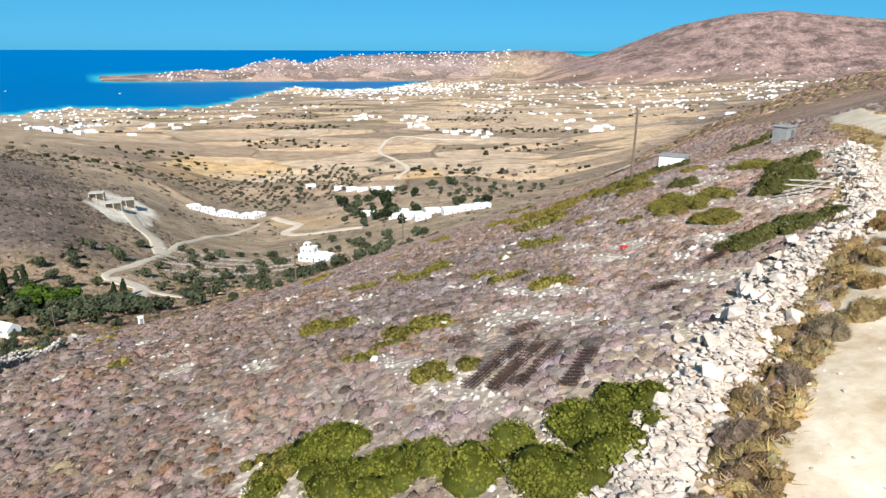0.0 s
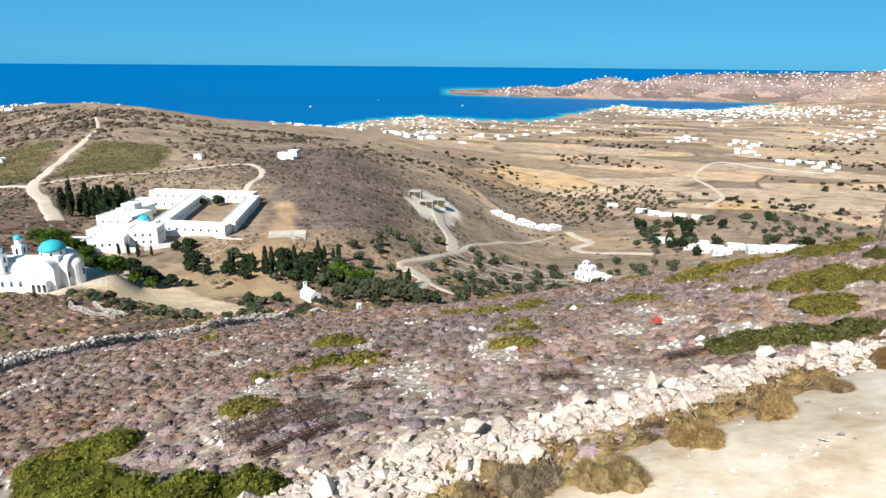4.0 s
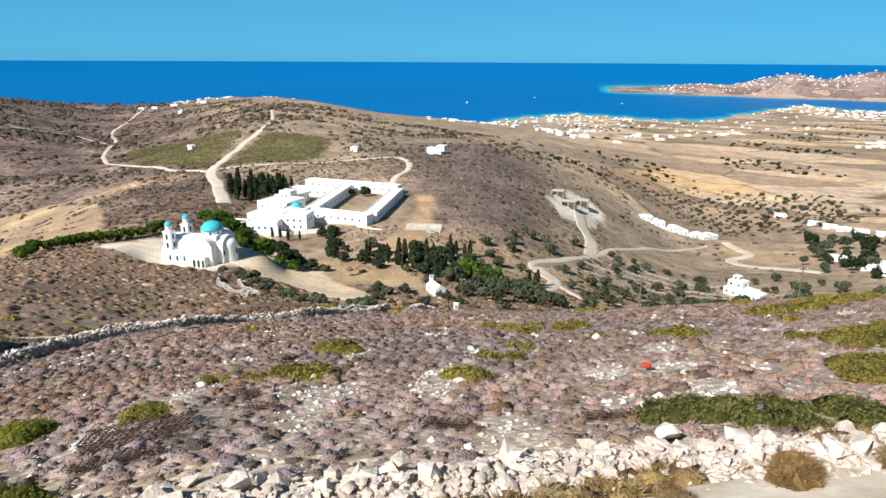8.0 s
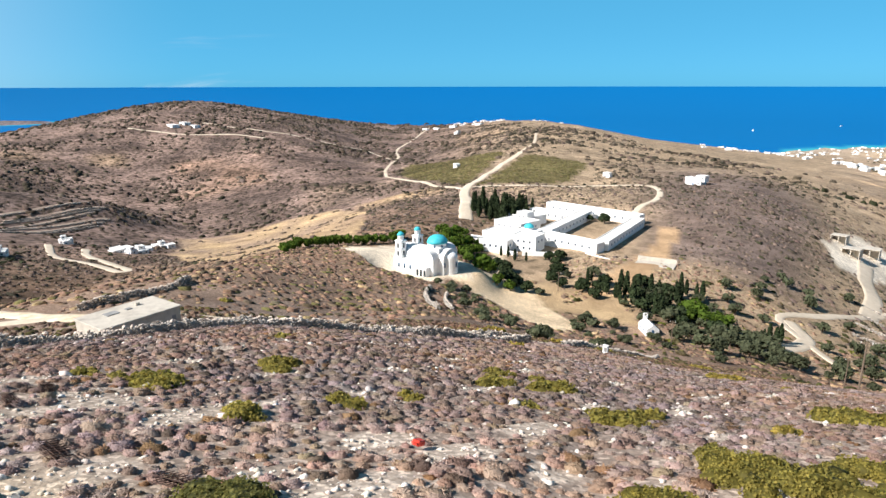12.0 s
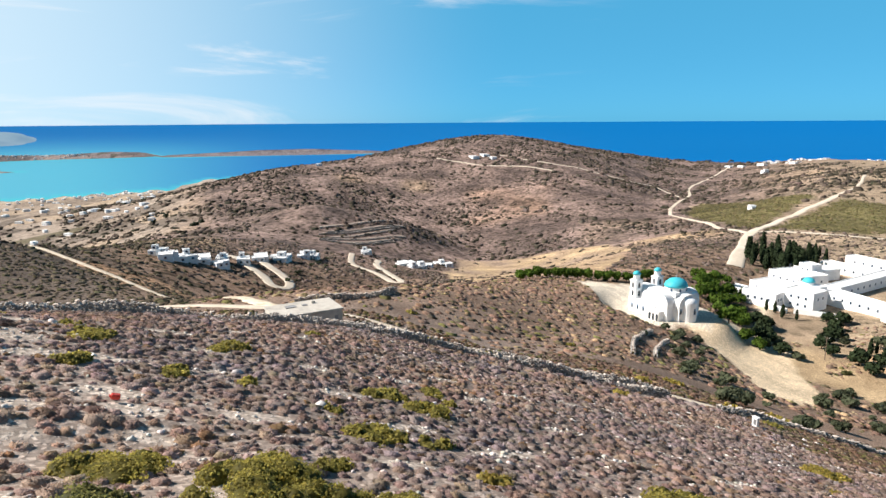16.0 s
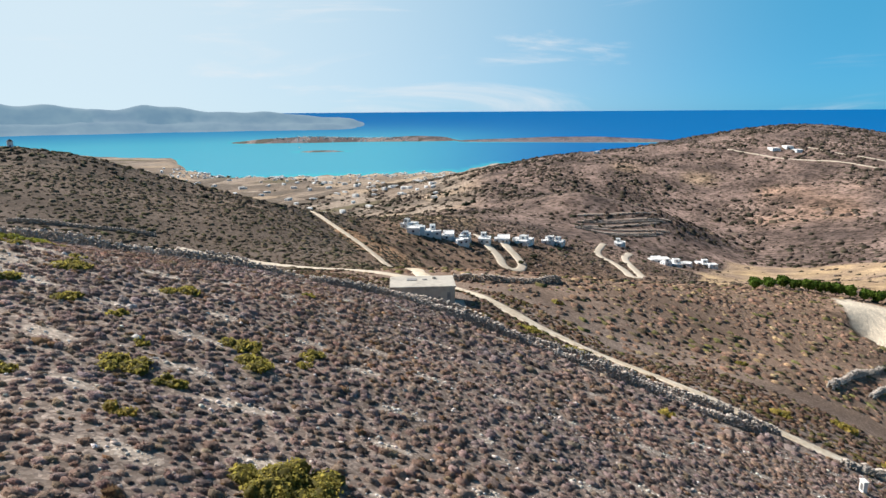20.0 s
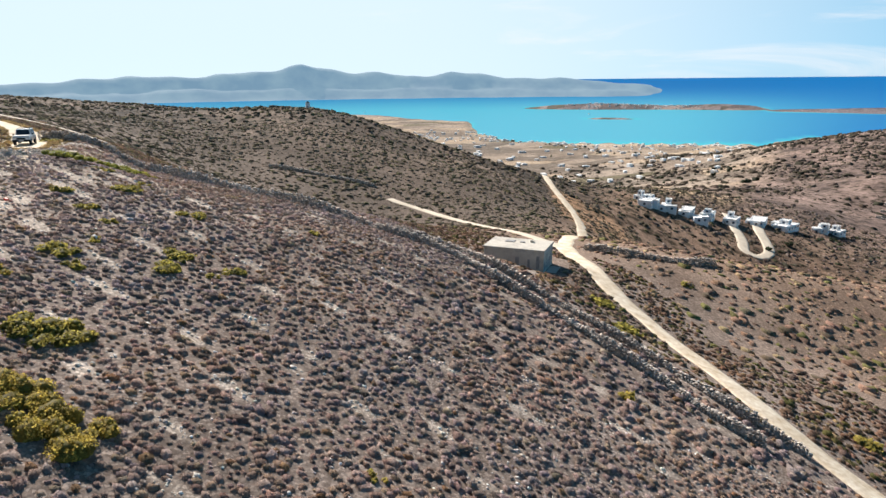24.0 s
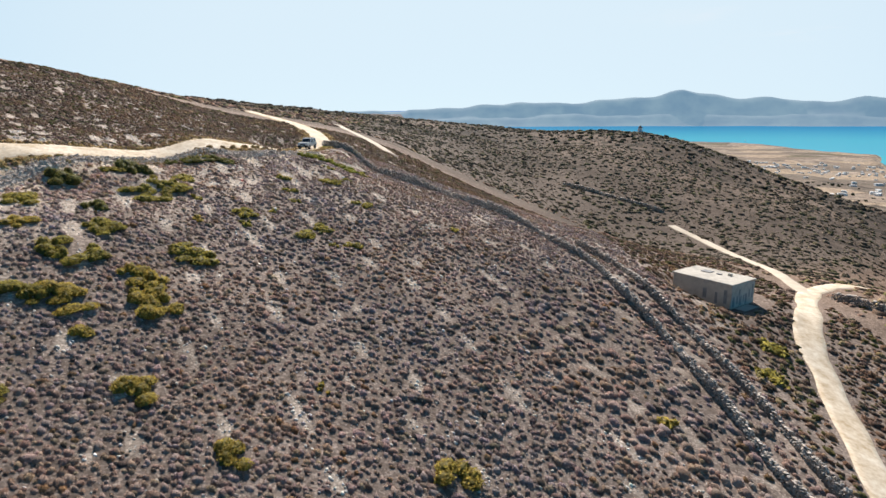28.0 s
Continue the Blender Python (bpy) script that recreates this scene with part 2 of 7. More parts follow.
# Levelled pads: x, y, height, flat radius, radius where the pad has run out.
PADS = [(-175, 105, 106.8, 15, 26), (-236, 222, 95.9, 44, 74), (-226, 168, 94.6, 17, 30), (-198, 158, 94.5, 16, 30), (-57, 18, 141.2, 6, 11), (-65.6, 303.3, 67.5, 9, 20), (-113, 149, 99.0, 6, 13),
        (5.4, 0.2, 162.65, 4, 12)]


def local_relief(x, y, r):
    """Small rolls of the ground."""
    fade = ease((r - 30) / 200)
    h = heading_of(x, y)
    knoll = 27 * np.exp(-((r - 645) / 78) ** 2) * ease((h - 88.5) / 9) * ease((112 - h) / 9)
    return knoll + fade * (0.9 * np.sin(x / 23 + 1.3 * np.sin(y / 31)) * np.sin(y / 19 + 0.7) + 2.2 * ease((r - 500) / 900) * np.sin(x / 71 + y / 113) * np.sin(y / 83 - x / 141))


def on_ground(x, y, up=0.0):
    return Vector((x, y, float(ground_z(x, y)) + up))


# ---- materials ----
def material(name, tones, grain=3.0, patch=0.3, rough=0.9, bump=0.3, bump_grain=None, metal=0.0, vary=0.0, attribute="", spec=0.3, mix=0.5):
    """A surface of three tones mixed by noise at two scales (grain and patch: cycles per metre), with fine relief.
    vary: how far single objects differ in brightness; attribute: a colour attribute that tints the tones."""
    m = bpy.data.materials.new(name)
    m.use_nodes = True
    nodes, links = m.node_tree.nodes, m.node_tree.links
    b = nodes["Principled BSDF"]
    geo = nodes.new("ShaderNodeNewGeometry")
    fine, broad = nodes.new("ShaderNodeTexNoise"), nodes.new("ShaderNodeTexNoise")
    for n, s, d in ((fine, grain, 5.0), (broad, patch, 3.0)):
        n.inputs["Scale"].default_value, n.inputs["Detail"].default_value, n.inputs["Roughness"].default_value = s, d, 0.62
        links.new(geo.outputs["Position"], n.inputs["Vector"])
    add = nodes.new("ShaderNodeMath")
    add.operation = "MULTIPLY_ADD"
    links.new(fine.outputs["Fac"], add.inputs[0])
    add.inputs[1].default_value = mix
    half = nodes.new("ShaderNodeMath")
    half.operation = "MULTIPLY"
    links.new(broad.outputs["Fac"], half.inputs[0])
    half.inputs[1].default_value = 1 - mix
    links.new(half.outputs[0], add.inputs[2])
    ramp = nodes.new("ShaderNodeValToRGB")
    ramp.color_ramp.elements[0].position, ramp.color_ramp.elements[1].position = 0.34, 0.66
    ramp.color_ramp.elements[0].color, ramp.color_ramp.elements[1].color = (*tones[0], 1), (*tones[2], 1)
    e = ramp.color_ramp.elements.new(0.5)
    e.color = (*tones[1], 1)
    links.new(add.outputs[0], ramp.inputs[0])
    out = ramp.outputs["Color"]
    if attribute:
        at = nodes.new("ShaderNodeAttribute")
        at.attribute_name = attribute
        mul = nodes.new("ShaderNodeMix")
        mul.data_type, mul.blend_type = "RGBA", "MULTIPLY"
        mul.inputs["Factor"].default_value = 1.0
        links.new(out, mul.inputs["A"])
        links.new(at.outputs["Color"], mul.inputs["B"])
        out = mul.outputs["Result"]
    if vary:
        info = nodes.new("ShaderNodeObjectInfo")
        hsv = nodes.new("ShaderNodeHueSaturation")
        rng = nodes.new("ShaderNodeMapRange")
        rng.inputs["To Min"].default_value, rng.inputs["To Max"].default_value = 1 - vary, 1 + vary
        links.new(info.outputs["Random"], rng.inputs["Value"])
        links.new(rng.outputs["Result"], hsv.inputs["Value"])
        links.new(out, hsv.inputs["Color"])
        out = hsv.outputs["Color"]
    links.new(out, b.inputs["Base Color"])
    b.inputs["Roughness"].default_value, b.inputs["Metallic"].default_value = rough, metal
    b.inputs["Specular IOR Level"].default_value = spec
    if bump:
        relief = nodes.new("ShaderNodeTexNoise")
        relief.inputs["Scale"].default_value, relief.inputs["Detail"].default_value = bump_grain or grain * 2, 6.0
        links.new(geo.outputs["Position"], relief.inputs["Vector"])
        bn = nodes.new("ShaderNodeBump")
        bn.inputs["Strength"].default_value, bn.inputs["Distance"].default_value = bump, 0.1
        links.new(relief.outputs["Fac"], bn.inputs["Height"])
        links.new(bn.outputs["Normal"], b.inputs["Normal"])
    return m


def ground_material():
    """Dry earth: the tint of each place, broken by stones, tufts and, on the plain, by strips of field."""
    m = material("earth", [(0.55, 0.52, 0.50), (0.95, 0.94, 0.92), (1.45, 1.45, 1.44)], grain=1.6, patch=0.06, rough=0.95, bump=0.6, bump_grain=5.0, attribute="cover", spec=0.1)
    nodes, links = m.node_tree.nodes, m.node_tree.links
    b = nodes["Principled BSDF"]
    geo = nodes["Geometry"]
    base = b.inputs["Base Color"].links[0].from_socket
    # fields of the plain
    turn = nodes.new("ShaderNodeMapping")
    turn.inputs["Scale"].default_value = (1 / 120, 1 / 60, 0.0)
    turn.inputs["Rotation"].default_value = (0, 0, 0.5)
    links.new(geo.outputs["Position"], turn.inputs["Vector"])
    cell = nodes.new("ShaderNodeTexVoronoi")
    cell.inputs["Scale"].default_value = 1.0
    links.new(turn.outputs["Vector"], cell.inputs["Vector"])
    sep = nodes.new("ShaderNodeSeparateColor")
    links.new(cell.outputs["Color"], sep.inputs["Color"])
    tone = nodes.new("ShaderNodeValToRGB")
    tone.color_ramp.interpolation = "CONSTANT"
    marks = [(0.0, (0.62, 0.60, 0.56)), (0.22, (1.05, 1.0, 0.92)), (0.42, (1.3, 1.2, 1.02)), (0.66, (0.8, 0.75, 0.68)), (0.82, (1.15, 1.12, 1.05)), (0.95, (0.55, 0.56, 0.42))]
    while len(tone.color_ramp.elements) < len(marks):
        tone.color_ramp.elements.new(0.5)
    for el, (p, c) in zip(tone.color_ramp.elements, marks):
        el.position, el.color = p, (*c, 1)
    links.new(sep.outputs["Red"], tone.inputs[0])
    edge = nodes.new("ShaderNodeTexVoronoi")
    edge.feature = "DISTANCE_TO_EDGE"
    edge.inputs["Scale"].default_value = 1.0
    links.new(turn.outputs["Vector"], edge.inputs["Vector"])
    hedge = nodes.new("ShaderNodeMapRange")
    hedge.inputs["From Max"].default_value = 0.035
    hedge.inputs["To Min"].default_value, hedge.inputs["To Max"].default_value = 0.5, 1.0
    links.new(edge.outputs["Distance"], hedge.inputs["Value"])
    lines = nodes.new("ShaderNodeMix")
    lines.data_type, lines.blend_type = "RGBA", "MULTIPLY"
    lines.inputs["Factor"].default_value = 1.0
    links.new(tone.outputs["Color"], lines.inputs["A"])
    links.new(hedge.outputs["Result"], lines.inputs["B"])
    field = nodes.new("ShaderNodeAttribute")
    field.attribute_name = "plain"
    mul = nodes.new("ShaderNodeMix")
    mul.data_type, mul.blend_type = "RGBA", "MULTIPLY"
    links.new(field.outputs["Fac"], mul.inputs["Factor"])
    links.new(base, mul.inputs["A"])
    links.new(lines.outputs["Result"], mul.inputs["B"])
    # scattered low scrub where it is too far off to stand as plants
    spots = nodes.new("ShaderNodeTexVoronoi")
    spots.inputs["Scale"].default_value = 0.17
    links.new(geo.outputs["Position"], spots.inputs["Vector"])
    spot = nodes.new("ShaderNodeMapRange")
    spot.inputs["From Min"].default_value, spot.inputs["From Max"].default_value = 0.25, 0.5
    spot.inputs["To Min"].default_value, spot.inputs["To Max"].default_value = 1.0, 0.0
    links.new(spots.outputs["Distance"], spot.inputs["Value"])
    amount = nodes.new("ShaderNodeAttribute")
    amount.attribute_name = "scrub"
    fac = nodes.new("ShaderNodeMath")
    fac.operation = "MULTIPLY"
    links.new(spot.outputs["Result"], fac.inputs[0])
    links.new(amount.outputs["Fac"], fac.inputs[1])
    plants = nodes.new("ShaderNodeMix")
    plants.data_type, plants.blend_type = "RGBA", "MULTIPLY"
    links.new(fac.outputs[0], plants.inputs["Factor"])
    links.new(mul.outputs["Result"], plants.inputs["A"])
    plants.inputs["B"].default_value = (0.30, 0.32, 0.28, 1)
    wide = nodes.new("ShaderNodeTexNoise")
    wide.inputs["Scale"].default_value, wide.inputs["Detail"].default_value, wide.inputs["Roughness"].default_value = 0.013, 10.0, 0.75
    links.new(geo.outputs["Position"], wide.inputs["Vector"])
    tone = nodes.new("ShaderNodeValToRGB")
    tone.color_ramp.elements[0].position, tone.color_ramp.elements[1].position = 0.40, 0.60
    tone.color_ramp.elements[0].color, tone.color_ramp.elements[1].color = (0.45, 0.445, 0.44, 1), (1.42, 1.36, 1.30, 1)
    links.new(wide.outputs["Fac"], tone.inputs[0])
    patches = nodes.new("ShaderNodeMix")
    patches.data_type, patches.blend_type = "RGBA", "MULTIPLY"
    links.new(amount.outputs["Fac"], patches.inputs["Factor"])
    links.new(plants.outputs["Result"], patches.inputs["A"])
    links.new(tone.outputs["Color"], patches.inputs["B"])
    # loose stones and dark crumbs of earth
    cells = nodes.new("ShaderNodeTexVoronoi")
    cells.inputs["Scale"].default_value = 6.5
    links.new(geo.outputs["Position"], cells.inputs["Vector"])
    shade = nodes.new("ShaderNodeSeparateColor")
    links.new(cells.outputs["Color"], shade.inputs["Color"])
    stony = nodes.new("ShaderNodeValToRGB")
    stony.color_ramp.elements[0].position, stony.color_ramp.elements[1].position = 0.15, 0.92
    stony.color_ramp.elements[0].color, stony.color_ramp.elements[1].color = (0.50, 0.46, 0.42, 1), (1.75, 1.72, 1.66, 1)
    mid = stony.color_ramp.elements.new(0.72)
    mid.color = (0.95, 0.92, 0.88, 1)
    links.new(shade.outputs["Red"], stony.inputs[0])
    crumbs = nodes.new("ShaderNodeMix")
    crumbs.data_type, crumbs.blend_type = "RGBA", "MULTIPLY"
    crumbs.inputs["Factor"].default_value = 0.62
    links.new(patches.outputs["Result"], crumbs.inputs["A"])
    links.new(stony.outputs["Color"], crumbs.inputs["B"])
    links.new(crumbs.outputs["Result"], b.inputs["Base Color"])
    return m


def sea_material():
    """Water: deep blue, turning turquoise over shallows, with ripples."""
    m = bpy.data.materials.new("sea")
    m.use_nodes = True
    nodes, links = m.node_tree.nodes, m.node_tree.links
    b = nodes["Principled BSDF"]
    at = nodes.new("ShaderNodeAttribute")
    at.attribute_name = "cover"
    links.new(at.outputs["Color"], b.inputs["Base Color"])
    b.inputs["Roughness"].default_value = 0.22
    b.inputs["Specular IOR Level"].default_value = 0.07
    geo = nodes.new("ShaderNodeNewGeometry")
    n = nodes.new("ShaderNodeTexNoise")
    n.inputs["Scale"].default_value, n.inputs["Detail"].default_value = 0.05, 8.0
    links.new(geo.outputs["Position"], n.inputs["Vector"])
    bn = nodes.new("ShaderNodeBump")
    bn.inputs["Strength"].default_value, bn.inputs["Distance"].default_value = 0.35, 2.0
    links.new(n.outputs["Fac"], bn.inputs["Height"])
    links.new(bn.outputs["Normal"], b.inputs["Normal"])
    # light that comes back out of the water's depth
    deep, mix = nodes.new("ShaderNodeBsdfDiffuse"), nodes.new("ShaderNodeMixShader")
    links.new(at.outputs["Color"], deep.inputs["Color"])
    mix.inputs[0].default_value = 0.72
    links.new(b.outputs[0], mix.inputs[1])
    links.new(deep.outputs[0], mix.inputs[2])
    links.new(mix.outputs[0], nodes["Material Output"].inputs["Surface"])
    return m


def glass_material():
    m = material("window_glass", [(0.02, 0.03, 0.04), (0.03, 0.04, 0.05), (0.04, 0.05, 0.06)], rough=0.08, bump=0, spec=0.6)
    return m


def let_light_through(m, share):
    """Thin leaves and twigs: part of the light passes through them."""
    nodes, links = m.node_tree.nodes, m.node_tree.links
    b = nodes["Principled BSDF"]
    thin, mix = nodes.new("ShaderNodeBsdfTranslucent"), nodes.new("ShaderNodeMixShader")
    links.new(b.inputs["Base Color"].links[0].from_socket, thin.inputs["Color"])
    mix.inputs[0].default_value = share
    links.new(b.outputs[0], mix.inputs[1])
    links.new(thin.outputs[0], mix.inputs[2])
    links.new(mix.outputs[0], nodes["Material Output"].inputs["Surface"])


EARTH = ground_material()
SEA = sea_material()
GLASS = glass_material()
LIMEWASH = material("limewash", [(0.74, 0.74, 0.73), (0.82, 0.82, 0.81), (0.86, 0.86, 0.86)], grain=1.2, patch=0.2, rough=0.85, bump=0.12, bump_grain=6)
ROOF_WHITE = material("white_roof", [(0.62, 0.61, 0.59), (0.74, 0.73, 0.71), (0.82, 0.81, 0.80)], grain=0.8, patch=0.15, rough=0.9, bump=0.1)
DOME_BLUE = material("dome_paint", [(0.03, 0.40, 0.50), (0.05, 0.47, 0.56), (0.08, 0.53, 0.60)], grain=1.5, patch=0.3, rough=0.55, bump=0.05)
SHUTTER = material("blue_shutter_paint", [(0.06, 0.13, 0.22), (0.08, 0.16, 0.27), (0.10, 0.20, 0.32)], grain=4, rough=0.6, bump=0.1)
CONCRETE = material("weathered_concrete", [(0.36, 0.33, 0.29), (0.50, 0.46, 0.40), (0.58, 0.54, 0.47)], grain=1.3, patch=0.35, rough=0.9, bump=0.25, bump_grain=9)
STAIN = material("grey_stain", [(0.20, 0.20, 0.20), (0.27, 0.27, 0.27), (0.33, 0.33, 0.32)], grain=5, patch=1, rough=0.95, bump=0.1)
DIRT_ROAD = material("pale_dirt", [(0.46, 0.34, 0.21), (0.66, 0.545, 0.405), (0.82, 0.73, 0.60)], grain=2.2, patch=0.45, rough=0.95, bump=0.15, bump_grain=7, mix=0.42)
FAR_TRACK = material("dusty_track", [(0.50, 0.42, 0.32), (0.61, 0.52, 0.41), (0.70, 0.61, 0.49)], grain=0.5, patch=0.06, rough=0.95, bump=0.1)
# Terrace strips: the paleness of sunlit treads is put into the earth colour.
SUNLIT_TREAD = material("sunlit_tread", [(0.26, 0.19, 0.15), (0.34, 0.26, 0.21), (0.42, 0.33, 0.27)], grain=0.4, patch=0.05, rough=0.95, bump=0.2)
GRAVEL_LOT = material("sandy_gravel", [(0.48, 0.38, 0.26), (0.57, 0.47, 0.34), (0.64, 0.55, 0.42)], grain=0.7, patch=0.09, rough=0.95, bump=0.2)
STONE = material("limestone", [(0.46, 0.37, 0.30), (0.64, 0.54, 0.46), (0.76, 0.67, 0.59)], grain=5, patch=1.1, rough=0.9, bump=0.4, bump_grain=14, vary=0.12)
# Wall stones toned darker: shade on the faces is partly put into the colour.
WALL_STONE = material("shaded_wall_stone", [(0.19, 0.17, 0.15), (0.32, 0.29, 0.26), (0.48, 0.45, 0.41)], grain=3.0, patch=0.7, rough=0.95, bump=0.4, bump_grain=10, vary=0.2)
TWIGS = material("dry_twigs", [(0.62, 0.60, 0.58), (1.0, 1.0, 1.0), (1.45, 1.43, 1.40)], grain=14, patch=1.3, rough=0.95, bump=1.0, bump_grain=24, attribute="tint", spec=0.05)
LEAVES = material("leathery_leaves", [(0.6, 0.6, 0.6), (1.0, 1.0, 1.0), (1.5, 1.5, 1.4)], grain=9, patch=0.9, rough=0.6, bump=0.3, attribute="tint", spec=0.25)
CYPRESS = material("cypress_leaves", [(0.012, 0.020, 0.010), (0.024, 0.036, 0.016), (0.045, 0.060, 0.026)], grain=4, patch=0.8, rough=0.85, bump=0.4, vary=0.25, spec=0.1)
PINE = material("pine_leaves", [(0.040, 0.075, 0.012), (0.085, 0.140, 0.020), (0.150, 0.220, 0.035)], grain=3, patch=0.6, rough=0.8, bump=0.3, vary=0.2, spec=0.1)
OLIVE = material("olive_leaves", [(0.050, 0.060, 0.032), (0.085, 0.098, 0.055), (0.140, 0.150, 0.090)], grain=3, patch=0.6, rough=0.75, bump=0.3, vary=0.25, spec=0.15)
for leafy, share in ((TWIGS, 0.25), (LEAVES, 0.62), (PINE, 0.35), (OLIVE, 0.3)):
    let_light_through(leafy, share)
BARK = material("bark", [(0.07, 0.05, 0.04), (0.11, 0.085, 0.065), (0.16, 0.13, 0.10)], grain=8, rough=0.95, bump=0.5)
POLE_WOOD = material("pole_timber", [(0.10, 0.075, 0.055), (0.16, 0.12, 0.09), (0.22, 0.17, 0.13)], grain=6, rough=0.9, bump=0.3)
RUST = material("rusted_steel", [(0.045, 0.028, 0.024), (0.085, 0.050, 0.040), (0.14, 0.080, 0.055)], grain=9, patch=1.5, rough=0.85, bump=0.3, metal=0.2)
STEEL = material("galvanised_steel", [(0.35, 0.36, 0.37), (0.45, 0.46, 0.47), (0.55, 0.56, 0.57)], grain=8, rough=0.45, metal=0.8, bump=0.05)
CAR_PAINT = material("silver_paint", [(0.52, 0.53, 0.54), (0.58, 0.59, 0.60), (0.62, 0.63, 0.64)], grain=2, rough=0.3, bump=0, spec=0.5)
RUBBER = material("tyre_rubber", [(0.015, 0.015, 0.015), (0.022, 0.022, 0.022), (0.03, 0.03, 0.03)], rough=0.85, bump=0.1)
LAMP_GLASS = material("lamp_glass", [(0.6, 0.6, 0.6), (0.7, 0.7, 0.7), (0.8, 0.8, 0.8)], rough=0.15, bump=0)
PLATE = material("white_plate", [(0.7, 0.7, 0.68), (0.75, 0.75, 0.73), (0.8, 0.8, 0.78)], rough=0.5, bump=0)
RED_PLASTIC = material("red_plastic", [(0.45, 0.03, 0.02), (0.6, 0.05, 0.03), (0.7, 0.08, 0.05)], grain=6, rough=0.5, bump=0.2)
TIMBER = material("grey_timber", [(0.32, 0.29, 0.26), (0.45, 0.42, 0.38), (0.55, 0.52, 0.47)], grain=7, rough=0.9, bump=0.2)
BOAT_WHITE = material("boat_paint", [(0.75, 0.75, 0.75), (0.8, 0.8, 0.8), (0.85, 0.85, 0.85)], rough=0.4, bump=0)


# ---- making things ----
def mesh_from(name, verts, faces, mat, smooth=False):
    me = bpy.data.meshes.new(name)
    me.from_pydata([tuple(v) for v in verts], [], [tuple(f) for f in faces])
    if smooth:
        me.polygons.foreach_set("use_smooth", [True] * len(me.polygons))
    me.materials.append(mat)
    return me


def thing(name, label, category, m=None, group="", kind=""):
    ob = tagged(new(name), label, category, group, kind)
    ob.empty_display_size = 0.2
    if m is not None:
        ob.matrix_world = m
    return ob


def part(name, bm, mat, parent, label="", smooth=False, kind=""):
    """Links a bmesh as one mesh under a thing or a part. It is given in the thing's own axes."""
    me = bpy.data.meshes.new(name)
    bm.to_mesh(me)
    bm.free()
    if smooth:
        me.polygons.foreach_set("use_smooth", [True] * len(me.polygons))
    me.materials.append(mat)
    ob = new(name, me)
    ob.parent = parent
    return tagged(ob, label, kind=kind)


def part_mesh(name, me, parent, m=None, label="", kind=""):
    ob = new(name, me)
    ob.parent = parent
    if m is not None:
        ob.matrix_basis = m
    return tagged(ob, label, kind=kind)


def box(bm, x, y, z, sx, sy, sz, rz=0.0, bevel=0.0):
    """A box with its base's middle at x, y, z."""
    made = bmesh.ops.create_cube(bm, size=1, matrix=pose(x, y, z + sz / 2, 0, 0, rz) @ Matrix.Diagonal((sx, sy, sz, 1)))
    if bevel:
        edges = list({e for v in made["verts"] for e in v.link_edges})
        bmesh.ops.bevel(bm, geom=edges, offset=bevel, segments=1, affect="EDGES")
    return bm


def boxes(*rows, bevel=0.0):
    bm = bmesh.new()
    for row in rows:
        box(bm, *row, bevel=bevel)
    return bm


def tube(bm, m, r1, r2, h, segs=12):
    """A tapered round post from the origin of m upwards."""
    bmesh.ops.create_cone(bm, cap_ends=True, segments=segs, radius1=r1, radius2=max(r2, 1e-4), depth=h, matrix=m @ Matrix.Translation((0, 0, h / 2)))
    return bm


def dome(bm, m, r, h, segs=20, rings=6):
    """A round dome of radius r and height h."""
    rows = []
    for i in range(rings):
        a = i / rings * math.pi / 2
        rows.append([bm.verts.new(m @ Vector((r * math.cos(a) * math.cos(t), r * math.cos(a) * math.sin(t), h * math.sin(a)))) for t in np.arange(segs) * 2 * math.pi / segs])
    top = bm.verts.new(m @ Vector((0, 0, h)))
    for i in range(rings - 1):
        for j in range(segs):
            bm.faces.new((rows[i][j], rows[i][(j + 1) % segs], rows[i + 1][(j + 1) % segs], rows[i + 1][j]))
    for j in range(segs):
        bm.faces.new((rows[-1][j], rows[-1][(j + 1) % segs], top))
    bm.faces.new(rows[0][::-1])
    return bm


def vault(bm, m, width, length, wall, rise, segs=14, thick=0.0):
    """Walls with a barrel vault over them: length along x, width along y."""
    prof = [(-width / 2, 0)] + [(-width / 2 * math.cos(a), wall + rise * math.sin(a)) for a in np.linspace(0, math.pi, segs + 1)] + [(width / 2, 0)]
    ends = [[bm.verts.new(m @ Vector((x, y, z))) for y, z in prof] for x in (-length / 2, length / 2)]
    n = len(prof)
    for j in range(n):
        k = (j + 1) % n
        bm.faces.new((ends[0][j], ends[0][k], ends[1][k], ends[1][j]))
    bm.faces.new(ends[0][::-1])
    bm.faces.new(ends[1])
    bmesh.ops.recalc_face_normals(bm, faces=bm.faces[:])
    return bm


def gable(bm, x, y, z, sx, sy, wall, rise, rz=0.0):
    """A block with a pitched roof: its ridge runs along x."""
    m = pose(x, y, z, 0, 0, rz)
    a = [bm.verts.new(m @ Vector((i * sx / 2, j * sy / 2, k))) for i in (-1, 1) for j, k in ((-1, 0), (1, 0), (1, wall / sy * sy), (0, (wall + rise) / 1), (-1, wall))]
    for j in range(5):
        k = (j + 1) % 5
        bm.faces.new((a[j], a[k], a[5 + k], a[5 + j]))
    bm.faces.new(a[:5][::-1])
    bm.faces.new(a[5:])
    bmesh.ops.recalc_face_normals(bm, faces=bm.faces[:])
    return bm


